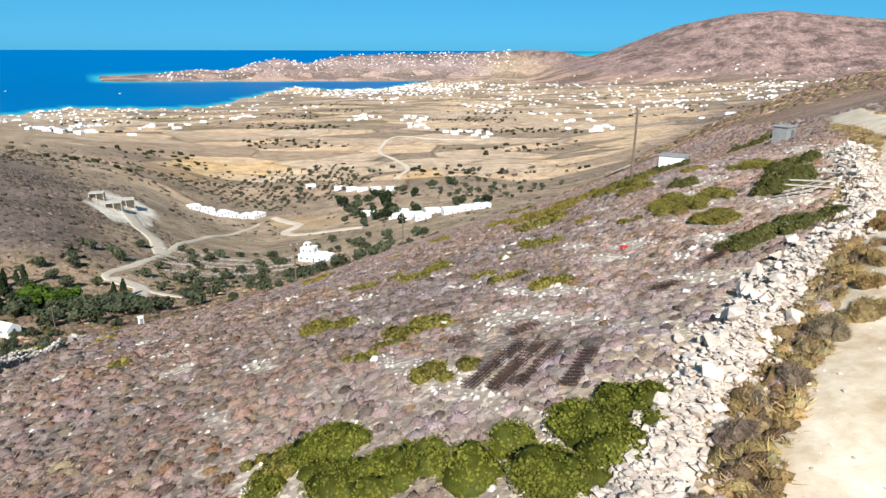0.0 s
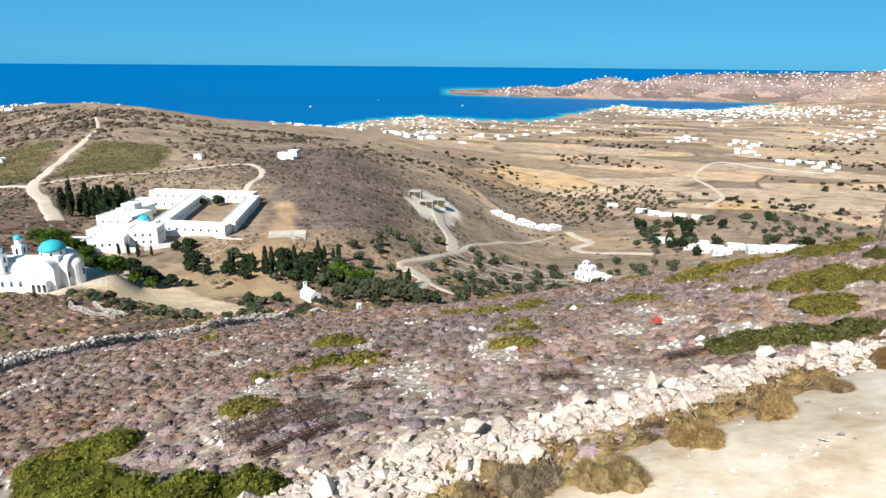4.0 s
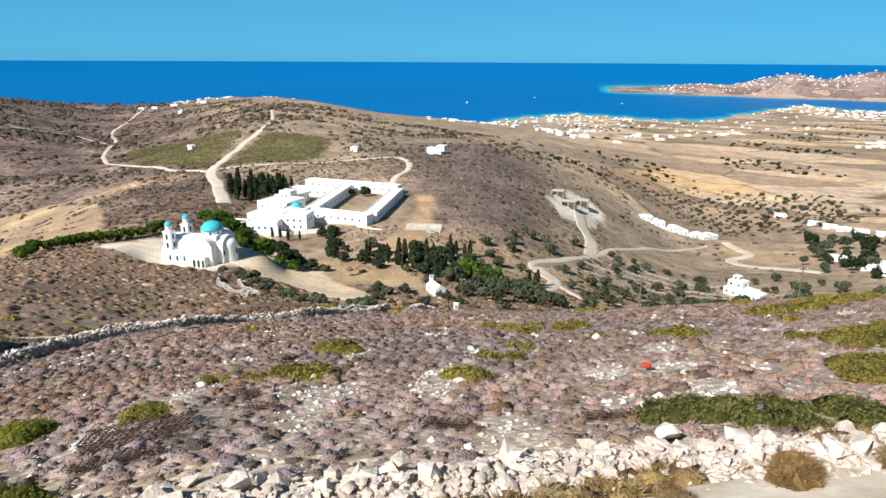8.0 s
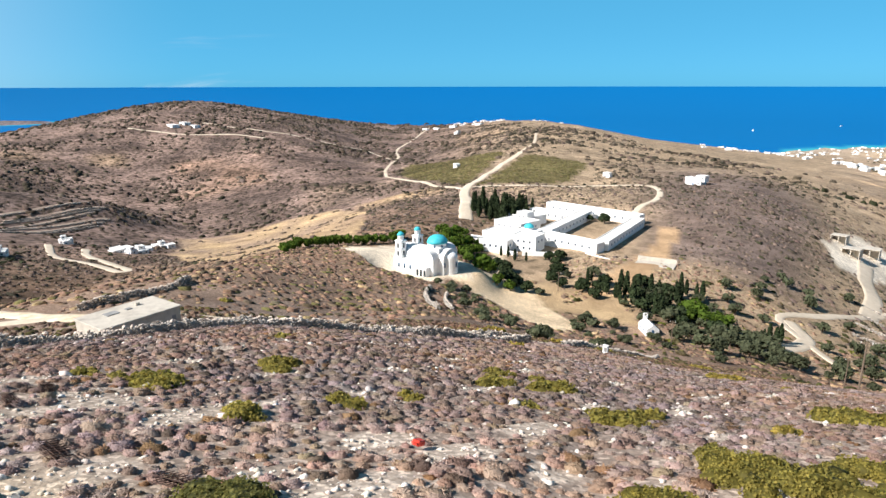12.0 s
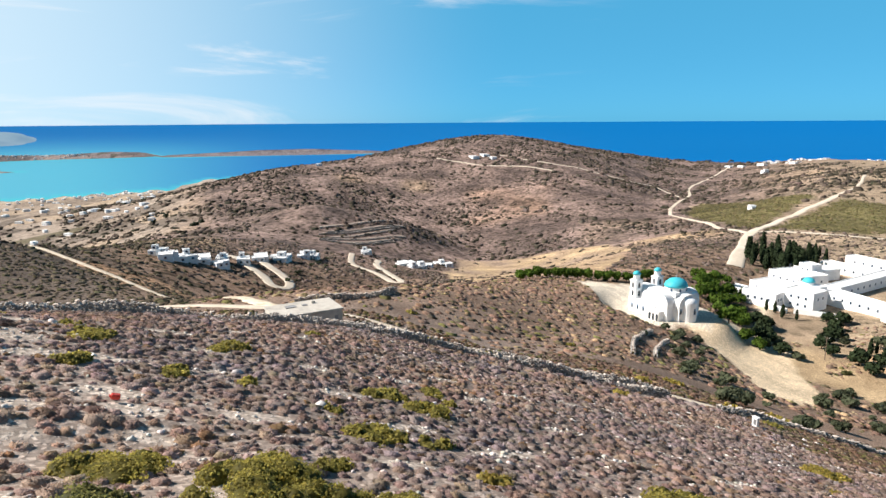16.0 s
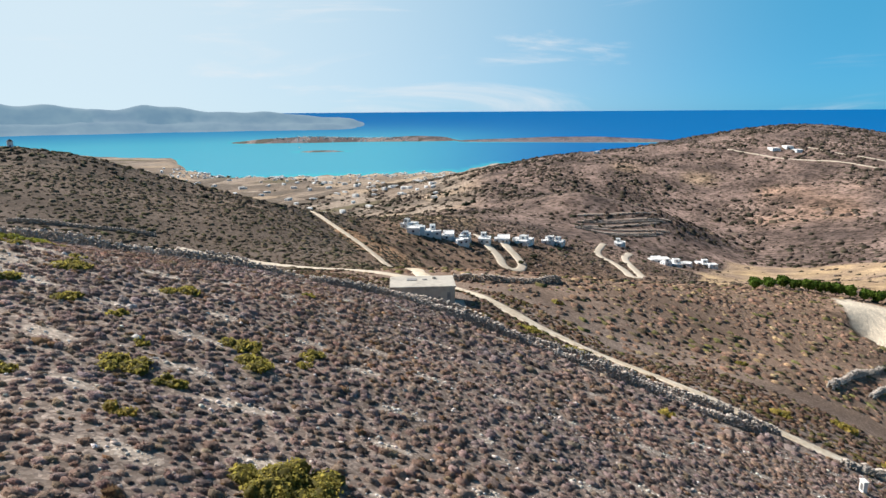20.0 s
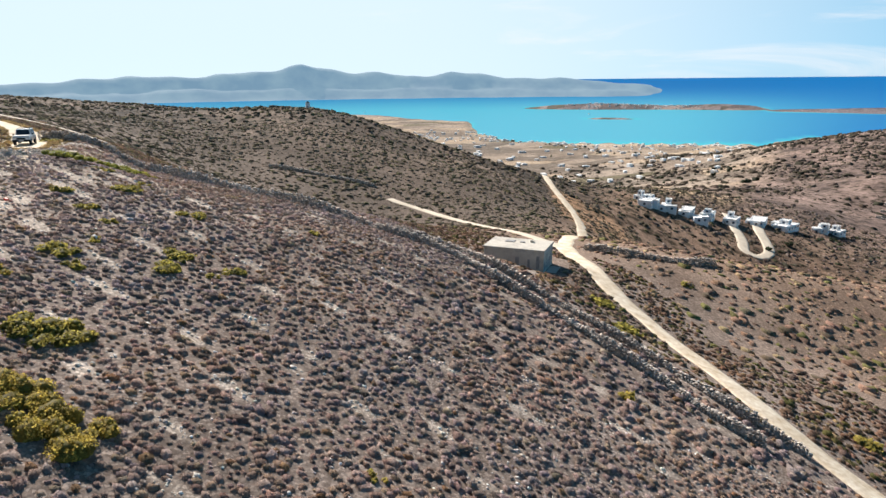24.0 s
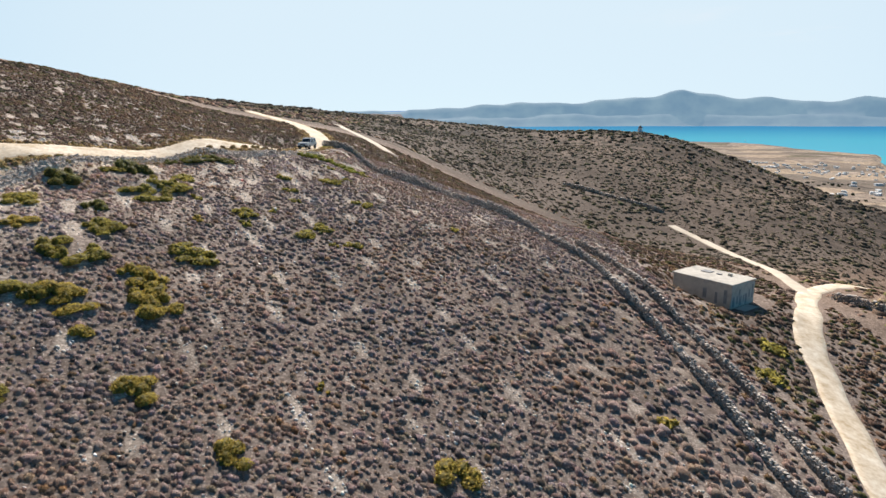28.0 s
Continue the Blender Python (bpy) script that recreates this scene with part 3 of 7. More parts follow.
def window(parent, x, y, z, w, h, facing, arched=False):
    """A window in a wall: frame with a reveal, two panes and a sill; facing in degrees of the parent's axes (0: +x)."""
    m = pose(x, y, z, 0, 0, facing)
    bm = bmesh.new()
    t = 0.09
    for dy, dz, sy, sz in ((-w / 2, 0, t, h), (w / 2, 0, t, h), (0, 0, w, t), (0, h - t, w, t), (0, 0, t * 0.6, h)):
        box(bm, 0.03, dy, dz, 0.10, sy, sz)
    if arched:
        tube(bm, Matrix.Translation((-0.02, 0, h - t)) @ pose(0, 0, 0, 0, 90, 0), w / 2 + t / 2, w / 2 + t / 2, 0.10, 12)
    bmesh.ops.transform(bm, matrix=m, verts=bm.verts)
    win = part("window", bm, SHUTTER, parent)
    for s in (-1, 1):
        pb = boxes((0.0, s * w / 4, t, 0.06, w / 2 - t, h - 2 * t))
        bmesh.ops.transform(pb, matrix=m, verts=pb.verts)
        pane = part("pane", pb, GLASS, win)
    sb = boxes((0.08, 0, -0.10, 0.26, w + 0.3, 0.09))
    bmesh.ops.transform(sb, matrix=m, verts=sb.verts)
    part("sill", sb, LIMEWASH, win)
    return win


def door(parent, x, y, z, w, h, facing, arched=False, mat=None):
    m = pose(x, y, z, 0, 0, facing)
    bm = boxes((0.02, 0, 0, 0.09, w, h))
    if arched:
        tube(bm, Matrix.Translation((-0.025, 0, h)) @ pose(0, 0, 0, 0, 90, 0), w / 2, w / 2, 0.09, 14)
    bmesh.ops.transform(bm, matrix=m, verts=bm.verts)
    d = part("door", bm, mat or SHUTTER, parent)
    hb = boxes((0.10, w * 0.32, h * 0.48, 0.06, 0.05, 0.14))
    bmesh.ops.transform(hb, matrix=m, verts=hb.verts)
    part("door_handle", hb, STEEL, d)
    return d


def flat_block(parent, x, y, z, sx, sy, h, rz=0.0, windows=(), name="wall", lip=0.35):
    """A whitewashed block with a parapet round a sunken flat roof, and windows on its sides:
    (side 0 to 3 from +x, along, up, width, height)."""
    bm = boxes((x, y, z - 1.5, sx, sy, h + 1.5, rz), bevel=0.06)
    body = part(name, bm, LIMEWASH, parent)
    rim = bmesh.new()
    c, s = math.cos(radians(rz)), math.sin(radians(rz))
    for dx, dy, wx, wy in ((0, sy / 2 - 0.15, sx, 0.3), (0, -sy / 2 + 0.15, sx, 0.3), (sx / 2 - 0.15, 0, 0.3, sy - 0.6), (-sx / 2 + 0.15, 0, 0.3, sy - 0.6)):
        box(rim, x + dx * c - dy * s, y + dx * s + dy * c, z + h - 0.01, wx, wy, lip, rz)
    part("parapet", rim, LIMEWASH, body)
    part("roof", boxes((x, y, z + h + 0.004, sx - 0.6, sy - 0.6, 0.05, rz)), ROOF_WHITE, body)
    for side, along, up, w, hh in windows:
        a = side * 90 + rz
        n = sx / 2 if side % 2 == 0 else sy / 2
        ca, sa = math.cos(radians(a)), math.sin(radians(a))
        if hh >= 1.9:
            door(body, x + n * ca - along * sa, y + n * sa + along * ca, z + up, w, hh, a)
        else:
            window_simple(body, x + n * ca - along * sa, y + n * sa + along * ca, z + up, w, hh, a)
    return body


def window_simple(parent, x, y, z, w, h, facing):
    """A small window seen from far: a blue frame with one dark pane set in it."""
    m = pose(x, y, z, 0, 0, facing)
    bm = bmesh.new()
    for dy, dz, sy, sz in ((-w / 2, 0, 0.1, h), (w / 2, 0, 0.1, h), (0, 0, w, 0.1), (0, h - 0.1, w, 0.1)):
        box(bm, 0.02, dy, dz, 0.1, sy, sz)
    bmesh.ops.transform(bm, matrix=m, verts=bm.verts)
    win = part("window", bm, SHUTTER, parent)
    pb = boxes((0.0, 0, 0.1, 0.06, w - 0.1, h - 0.2))
    bmesh.ops.transform(pb, matrix=m, verts=pb.verts)
    part("pane", pb, GLASS, win)
    return win


def inside(x, y, poly):
    """Whether places lie inside a closed outline."""
    x, y = np.asarray(x, float), np.asarray(y, float)
    hit = np.zeros(np.broadcast(x, y).shape, bool)
    for (x0, y0), (x1, y1) in zip(poly, poly[1:] + poly[:1]):
        cross = ((y0 > y) != (y1 > y)) & (x < (x1 - x0) * (y - y0) / ((y1 - y0) or 1e-9) + x0)
        hit ^= cross
    return hit


def smooth_line(points, step):
    """Points at even steps along a smooth curve through the given ones."""
    p = np.array(points, float)
    p = np.vstack([2 * p[0] - p[1], p, 2 * p[-1] - p[-2]])
    out = []
    for i in range(1, len(p) - 2):
        n = max(2, int(np.linalg.norm(p[i + 1] - p[i]) / step))
        for t in np.arange(n) / n:
            out.append(0.5 * (2 * p[i] + (p[i + 1] - p[i - 1]) * t + (2 * p[i - 1] - 5 * p[i] + 4 * p[i + 1] - p[i + 2]) * t * t
                              + (3 * p[i] - p[i - 1] - 3 * p[i + 1] + p[i + 2]) * t ** 3))
    out.append(p[-2])
    return np.array(out)


def near_line(x, y, line):
    """Distance of places from a polyline."""
    best = np.full(np.shape(x), 1e9)
    for (x0, y0), (x1, y1) in zip(line[:-1], line[1:]):
        dx, dy = x1 - x0, y1 - y0
        t = np.clip(((x - x0) * dx + (y - y0) * dy) / (dx * dx + dy * dy + 1e-9), 0, 1)
        best = np.minimum(best, np.hypot(x - x0 - t * dx, y - y0 - t * dy))
    return best

# ---- plan: tracks, fields ----
MAIN_ROAD = [(34, -80), (22, -60), (13, -42), (8, -27), (5.5, -16), (4.8, -7), (5.2, 0), (6.5, 6.1), (8.6, 9.9), (10.6, 12.2), (12.7, 14.9), (15.5, 19.0), (18.6, 23.8), (22.6, 29.8),
             (26.5, 35.2), (30.5, 41), (37, 52), (44, 68), (60, 96)]
UPPER_TRACK = [(10.5, -93), (5, -72), (0, -52), (-4.5, -38), (-7, -31)]
LOWER_ROAD = [(-66, 92), (-55, 83), (-49.5, 75), (-48.6, 69), (-49.8, 63), (-51.2, 58.5), (-54.2, 50.6), (-57.9, 41.6), (-63, 29.3), (-70, 18), (-78, 6), (-92, -6), (-120, -27),
              (-150, -55), (-165, -72), (-180, -93), (-200, -120), (-235, -160), (-270, -195)]
SIDE_TRACK = [(-77, 8), (-81, -6), (-87, -22), (-92, -40), (-93, -64), (-90, -80)]
HILL_TRACKS = [[(-279, 169), (-310, 183), (-342, 199), (-412, 232), (-483, 283), (-621, 404)], [(-412, 232), (-502, 246), (-634, 272), (-732, 275)],
               [(-732, 275), (-821, 305), (-960, 373), (-1074, 412), (-1310, 547), (-1480, 650)], [(-938, 352), (-1041, 343), (-1056, 297), (-1120, 180), (-1200, 90)],
               [(-621, 404), (-700, 470), (-889, 591)], [(-238, 245), (-262, 268), (-291, 313), (-345, 355), (-372, 335), (-385, 300), (-420, 240)],
               [(-90, 205), (-110, 215), (-127, 223), (-129, 253), (-134, 286), (-145, 340), (-153, 401), (-155, 513)], [(-134, 286), (-150, 315), (-171, 341), (-190, 370)],
               [(-300, -90), (-279, -73), (-264, -60), (-254, -53), (-255, -47), (-265, -48), (-278, -57), (-290, -66), (-310, -80)],
               [(-440, -52), (-382, -41), (-353, -24), (-325, -10), (-311, -4), (-313, 1), (-325, -2), (-352, -12), (-395, -26), (-430, -30)], [(46, 168), (52, 184), (55, 194), (52, 208)], [(-1180, -30), (-1130, 40), (-1100, 120), (-1056, 180)], [(-104, 196), (-106, 206), (-112, 218), (-124, 224)],
               [(-50, 647), (-40, 708), (-53, 764), (-87, 861), (-81, 992), (-50, 1007), (-18, 987), (60, 960)], [(-148, 536), (-117, 494), (-118, 460), (-52, 410)]]
HILL_WIDTHS = [7, 4, 4.5, 3.5, 3.5, 4, 3, 7, 4.5, 4.5, 5, 4, 5, 5, 7]
LOT = [(-173, 116), (-192, 142), (-168, 143), (-143, 133), (-118, 128), (-104, 113), (-109, 107), (-133, 111), (-160, 108)]
FORECOURT = [(-208, 80), (-214, 104), (-196, 118), (-190, 138), (-178, 128), (-160, 112), (-164, 94), (-176, 84)]
MONASTERY_LANE = [(-190, 140), (-205, 150), (-226, 160), (-248, 175), (-262, 190)]
DRY_FIELDS = [[(-560, 30), (-549, 111), (-524, 159), (-419, 156), (-300, 118), (-255, 100), (-230, 70), (-215, 45), (-300, 30), (-420, 20)], [(-150, 122), (-118, 150), (-150, 175), (-185, 160)],
              [(-315, 640), (-330, 790), (-244, 800), (-182, 795), (-215, 700), (-259, 642)], [(-44, 640), (-34, 712), (-3, 707), (2, 615)], [(-150, 520), (-125, 530), (-60, 480), (-52, 420), (-110, 470)]]
GREEN_FIELDS = [[(-832, 341), (-657, 402), (-450, 250), (-734, 292)], [(-600, 396), (-511, 419), (-400, 318), (-431, 249)]]
QUARRY = [(-206, 356), (-228, 417), (-203, 424), (-180, 380), (-168, 345), (-180, 329)]
CUT_EARTH = [(-192, -114), (-148, -62), (-160, -52), (-182, -56), (-196, -84)]
EXCAVATION = [(-164, 158), (-151, 156), (-150, 170), (-160, 190), (-178, 215), (-195, 235), (-226, 268), (-238, 265), (-209, 238), (-186, 206), (-178, 190), (-170, 176)]
FIELD_WALL = [(3.5, -6.5), (-2, 0.5), (-6.4, 4.5), (-11.7, 5.2), (-16.5, 7.8), (-23.3, 9.5), (-28.4, 13.5), (-31.6, 19.6), (-34.6, 25.5), (-37.2, 35.7), (-38.8, 41.9), (-39.6, 47.9), (-40.5, 53.2),
              (-41, 59), (-42.5, 64)]
OUTER_WALL = [(-36, 13.5), (-39, 20), (-40.5, 27), (-41.9, 33.8), (-44, 42.5), (-45.2, 51.3), (-45.6, 58.4), (-47, 66)]
BERM = [(2.6, 7.6), (4.6, 11.0), (6.6, 13.3), (8.4, 15.4), (10.0, 17.6), (11.6, 19.4), (13.2, 20.4), (15.2, 22.2), (17.6, 25.8), (20.6, 30.8), (23.6, 36.0), (25.6, 41.0), (27, 47)]


def gappy(x, y):
    """Bare stony lanes between the bushes."""
    return np.sin(x * 0.83 + 1.7 * np.sin(y * 0.31)) * np.sin(y * 0.67 + 1.3 * np.sin(x * 0.29)) + 0.45 * np.sin(x * 2.1 + y * 1.3)


# Bare or dark stretches of the far hills: headings, distances, colour.
EARTH_PATCHES = [(98, 103, 985, 1090, (0.42, 0.31, 0.22)), (93, 97, 960, 1060, (0.40, 0.30, 0.22)), (82, 91, 780, 1000, (0.36, 0.25, 0.20)), (92, 106, 560, 720, (0.20, 0.155, 0.145)),
                 (104, 116, 420, 900, (0.235, 0.18, 0.165)), (70, 80, 560, 760, (0.30, 0.23, 0.19)), (66, 76, 430, 560, (0.44, 0.33, 0.22)), (60, 66, 1000, 1300, (0.40, 0.29, 0.22)), (112, 120, 330, 520, (0.40, 0.30, 0.21))]


def cover(x, y):
    """Colour of the bare ground at places, how far it is a plain of fields, and how far low scrub dots it."""
    r, h, z = np.hypot(x - MID_X, y - MID_Y), heading_of(x, y), ground_z(x, y)
    hh = np.where(h < -120, h + 360, h)
    col = np.zeros((*np.shape(x), 3)) + (0.255, 0.205, 0.178)
    def paint(w, rgb):
        col[...] = col * (1 - w[..., None]) + np.array(rgb) * w[..., None]
    close = ease((17 - near_line(x, y, BERM)) / 12)
    paint(close * 0.5, (0.42, 0.35, 0.30))
    paint(ease((gappy(x, y) - 0.86 + 0.60 * close) / 0.3) * ease((70 - r) / 20), (0.46, 0.39, 0.335))
    paint(ease((r - 60) / 60), (0.285, 0.200, 0.150))
    paint(ease((r - 260) / 250), (0.250, 0.190, 0.175))
    for h0, h1, r0, r1, rgb in EARTH_PATCHES:
        soft = 0.6 + 0.5 * np.sin(x / 31 + 1.7 * np.sin(y / 43)) * np.sin(y / 27)
        paint(np.clip(soft, 0, 1) * ease((hh - h0) / 1.4) * ease((h1 - hh) / 1.4) * ease((r - r0) / 40) * ease((r1 - r) / 40), rgb)
    valley = ease((hh + 25) / 20) * ease((70 - hh) / 14) * ease((r - 150) / 60) * ease((115 - z) / 18)
    paint(valley * 0.9, (0.42, 0.33, 0.235))
    brown = ease((hh - 24) / 5) * ease((52 - hh) / 8) * ease((r - 240) / 40) * ease((z - 78) / 14)
    paint(brown, (0.205, 0.160, 0.145))
    plain = ease((r - 430) / 150) * ease((78 - z) / 22) * np.maximum(ease((36 - hh) / 6) * ease((hh + 100) / 20), ease((hh - 112) / 6) * ease((175 - hh) / 12) * ease((r - 520) / 80))
    paint(plain, (0.49, 0.392, 0.312))
    paint(plain * (hh > 100), (0.30, 0.255, 0.225))
    # Dark scrub earth, with the backlit slope's shade put into its colour.
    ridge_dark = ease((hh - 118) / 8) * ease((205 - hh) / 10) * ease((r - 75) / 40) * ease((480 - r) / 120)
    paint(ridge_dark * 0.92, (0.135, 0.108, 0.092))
    mountain = ease((-4 - hh) / 8) * ease((r - 2300) / 700)
    paint(mountain, (0.32, 0.235, 0.23))
    # Haze is put into the ground colour of the cape and low islands.
    cape = ease((r - 3300) / 200) * ease((hh + 6) / 4) * ease((40 - hh) / 6)
    paint(cape, (0.34, 0.265, 0.26))
    low = ease((r - 2400) / 200) * ease((hh - 90) / 5)
    paint(low, (0.20, 0.18, 0.20))
    shore = ease((9 - z) / 7) * ((r > 1300) & (r < 2500))
    paint(shore * 0.8, (0.42, 0.36, 0.31))
    for poly in DRY_FIELDS:
        paint(inside(x, y, poly) * np.clip(0.66 + 0.4 * np.sin(x / 23 + 2 * np.sin(y / 17)) * np.sin(y / 13 + x / 41), 0, 0.92), (0.52, 0.385, 0.235))
    for poly in GREEN_FIELDS:
        paint(inside(x, y, poly) * 0.9, (0.135, 0.125, 0.05))
    paint(inside(x, y, CUT_EARTH) * 0.85, (0.46, 0.29, 0.18))
    paint(inside(x, y, LOT) * 1.0, (0.78, 0.62, 0.43))
    paint(inside(x, y, FORECOURT) * 1.0, (0.72, 0.64, 0.53))
    paint(inside(x, y, EXCAVATION) * 0.9, (0.52, 0.36, 0.22))
    paint(inside(x, y, QUARRY) * 1.0, (0.80, 0.74, 0.65))
    paint(ease((3.4 - near_line(x, y, MONASTERY_LANE)) / 1.0), (0.60, 0.52, 0.40))
    paint(ease((3.6 - near_line(x, y, BERM)) / 1.6) * 0.8, (0.56, 0.46, 0.36))
    paint(ease((4.2 - near_line(x, y, MAIN_ROAD)) / 2.2) * 0.85, (0.50, 0.375, 0.21))
    scrub = ease((r - 130) / 120) * (1 - plain) * (1 - 0.6 * valley) * (z > 8)
    for poly in DRY_FIELDS + [LOT, FORECOURT, QUARRY, EXCAVATION]:
        scrub = scrub * (1 - 0.9 * inside(x, y, poly))
    return col, plain, np.clip(scrub, 0, 1)


def polar_sheet(name, r0, r1, growth, segs, zfun, mat, h0=0.0, h1=360.0):
    """A sheet in rings round the middle, finest where the path runs."""
    n = int(math.log(r1 / r0) / math.log(growth)) + 1
    rr = np.r_[r0 * growth ** np.arange(n), r1]
    if h1 - h0 >= 360 and r0 < 5:
        rr[0] = 0.0
    full = h1 - h0 >= 360
    th = np.radians(h0 + np.arange(segs + (0 if full else 1)) * (h1 - h0) / segs)
    R, T = np.meshgrid(rr, th, indexing="ij")
    X, Y = MID_X - R * np.sin(T), MID_Y + R * np.cos(T)
    V = np.stack([X, Y, zfun(X, Y)], -1).reshape(-1, 3)
    m = len(th)
    i, j = np.meshgrid(np.arange(len(rr) - 1), np.arange(segs), indexing="ij")
    jn = (j + 1) % m
    F = np.stack([i * m + j, (i + 1) * m + j, (i + 1) * m + jn, i * m + jn], -1).reshape(-1, 4)
    me = bpy.data.meshes.new(name)
    me.vertices.add(len(V))
    me.vertices.foreach_set("co", V.ravel())
    me.loops.add(F.size)
    me.loops.foreach_set("vertex_index", F.ravel())
    me.polygons.add(len(F))
    me.polygons.foreach_set("loop_start", np.arange(len(F)) * 4)
    me.update(calc_edges=True)
    me.polygons.foreach_set("use_smooth", [True] * len(F))
    me.materials.append(mat)
    return new(name, me), X.ravel(), Y.ravel()


def set_colour(me, name, col):
    a = me.attributes.new(name, "FLOAT_COLOR", "POINT")
    a.data.foreach_set("color", np.c_[col, np.ones(len(col))].astype(np.float32).ravel())


def set_float(me, name, v):
    a = me.attributes.new(name, "FLOAT", "POINT")
    a.data.foreach_set("value", np.asarray(v, np.float32).ravel())


# ---- ground, sea, island ----
ground, gx, gy = polar_sheet("ground", 1.5, 4850, 1.028, 580, ground_z, EARTH)
tint, plain_at, scrub_at = cover(gx, gy)
set_colour(ground.data, "cover", tint)
set_float(ground.data, "plain", plain_at)
set_float(ground.data, "scrub", scrub_at)
tagged(ground, "dry stony Aegean hillside with brown scrub and fields", "ground", kind="structure")

water, sx_, sy_ = polar_sheet("water", 1300, 4950, 1.022, 420, lambda x, y: sea_z(np.hypot(x - MID_X, y - MID_Y)), SEA)
wh_ = heading_of(sx_, sy_)
wh_ = np.where(wh_ < -120, wh_ + 360, wh_)
wr_ = np.hypot(sx_ - MID_X, sy_ - MID_Y)
strait = ease((wh_ - 104) / 22) * ease((4700 - wr_) / 1300)
depth_ = ease((sea_z(wr_) - ground_z(sx_, sy_)) / 7.5)
deep = np.array((0.0003, 0.120, 0.350)) * (1 - strait[:, None]) + np.array((0.060, 0.325, 0.440)) * strait[:, None]
set_colour(water.data, "cover", deep * depth_[:, None] + np.array((0.04, 0.38, 0.45)) * (1 - depth_[:, None]))
tagged(water, "deep blue sea, turquoise over the shallows", "sea", kind="structure")

# Haze over the island is put into its colour as a pale blue glow.
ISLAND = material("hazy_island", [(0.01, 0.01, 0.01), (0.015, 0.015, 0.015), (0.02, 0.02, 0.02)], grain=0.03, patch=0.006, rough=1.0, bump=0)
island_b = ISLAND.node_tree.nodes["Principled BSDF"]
island_haze = ISLAND.node_tree.nodes.new("ShaderNodeValToRGB")
island_haze.color_ramp.elements[0].position, island_haze.color_ramp.elements[1].position = 0.36, 0.64
island_haze.color_ramp.elements[0].color, island_haze.color_ramp.elements[1].color = (0.22, 0.39, 0.54, 1), (0.29, 0.47, 0.60, 1)
ISLAND.node_tree.links.new(ISLAND.node_tree.nodes["Noise Texture.001"].outputs["Fac"], island_haze.inputs[0])
ISLAND.node_tree.links.new(island_haze.outputs["Color"], island_b.inputs["Emission Color"])
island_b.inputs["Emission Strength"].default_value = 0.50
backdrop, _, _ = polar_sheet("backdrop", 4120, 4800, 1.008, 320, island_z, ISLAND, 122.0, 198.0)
tagged(backdrop, "mountainous island across the strait, glowing pale blue for haze", "island", kind="structure")


def ribbon(name, line, width, mat, label, up=0.07, step=1.5):
    """A track laid on the ground, with crumbling edges that dip into it."""
    p = smooth_line(line, step)
    d = np.gradient(p, axis=0)
    d /= np.linalg.norm(d, axis=1)[:, None]
    n = np.stack([-d[:, 1], d[:, 0]], 1)
    rng = np.random.default_rng(len(line) * 7 + int(width * 10))
    blur = np.hanning(7) / np.hanning(7).sum()
    w0, w1 = (width / 2 * (1 + 0.16 * np.convolve(rng.standard_normal(len(p) + 6), blur, 'valid')) for _ in range(2))
    cols = []
    for f, lift in ((-1.15, -0.9), (-1.0, 0.7), (-0.6, 0.85), (-0.25, 1.0), (0.25, 1.0), (0.6, 0.85), (1.0, 0.7), (1.15, -0.9)):
        w = w0 if f < 0 else w1
        q = p + n * (f * w)[:, None]
        cols.append(np.c_[q, ground_z(q[:, 0], q[:, 1]) + up * lift])
    k = len(cols)
    V = np.stack(cols, 1).reshape(-1, 3)
    F = [(i * k + j, i * k + j + 1, (i + 1) * k + j + 1, (i + 1) * k + j) for i in range(len(p) - 1) for j in range(k - 1)]
    me = mesh_from(name, V.tolist(), F, mat, True)
    ob = new(name, me)
    me.update()
    if me.polygons[len(me.polygons) // 2].normal.z < 0:
        me.flip_normals()
    return tagged(ob, label, "road", kind="structure")


ribbon("road_main", MAIN_ROAD, 3.7, DIRT_ROAD, "pale rutted dirt road along the slope", 0.08, 0.8)
ribbon("road_upper", UPPER_TRACK, 2.4, FAR_TRACK, "narrow pale dirt track over the rise", 0.12, 2)
ribbon("road_lower", LOWER_ROAD, 3.2, DIRT_ROAD, "pale dirt road below the stone wall", 0.14, 1.5)
ribbon("road_side", SIDE_TRACK, 2.6, FAR_TRACK, "pale dirt track branching off by the concrete building", 0.14, 2)
for line, width in zip(HILL_TRACKS, HILL_WIDTHS):
    ribbon("road_hill", line, width, FAR_TRACK, "distant pale dirt track winding over the hills", 0.32 if width < 6 else 0.4, 4)

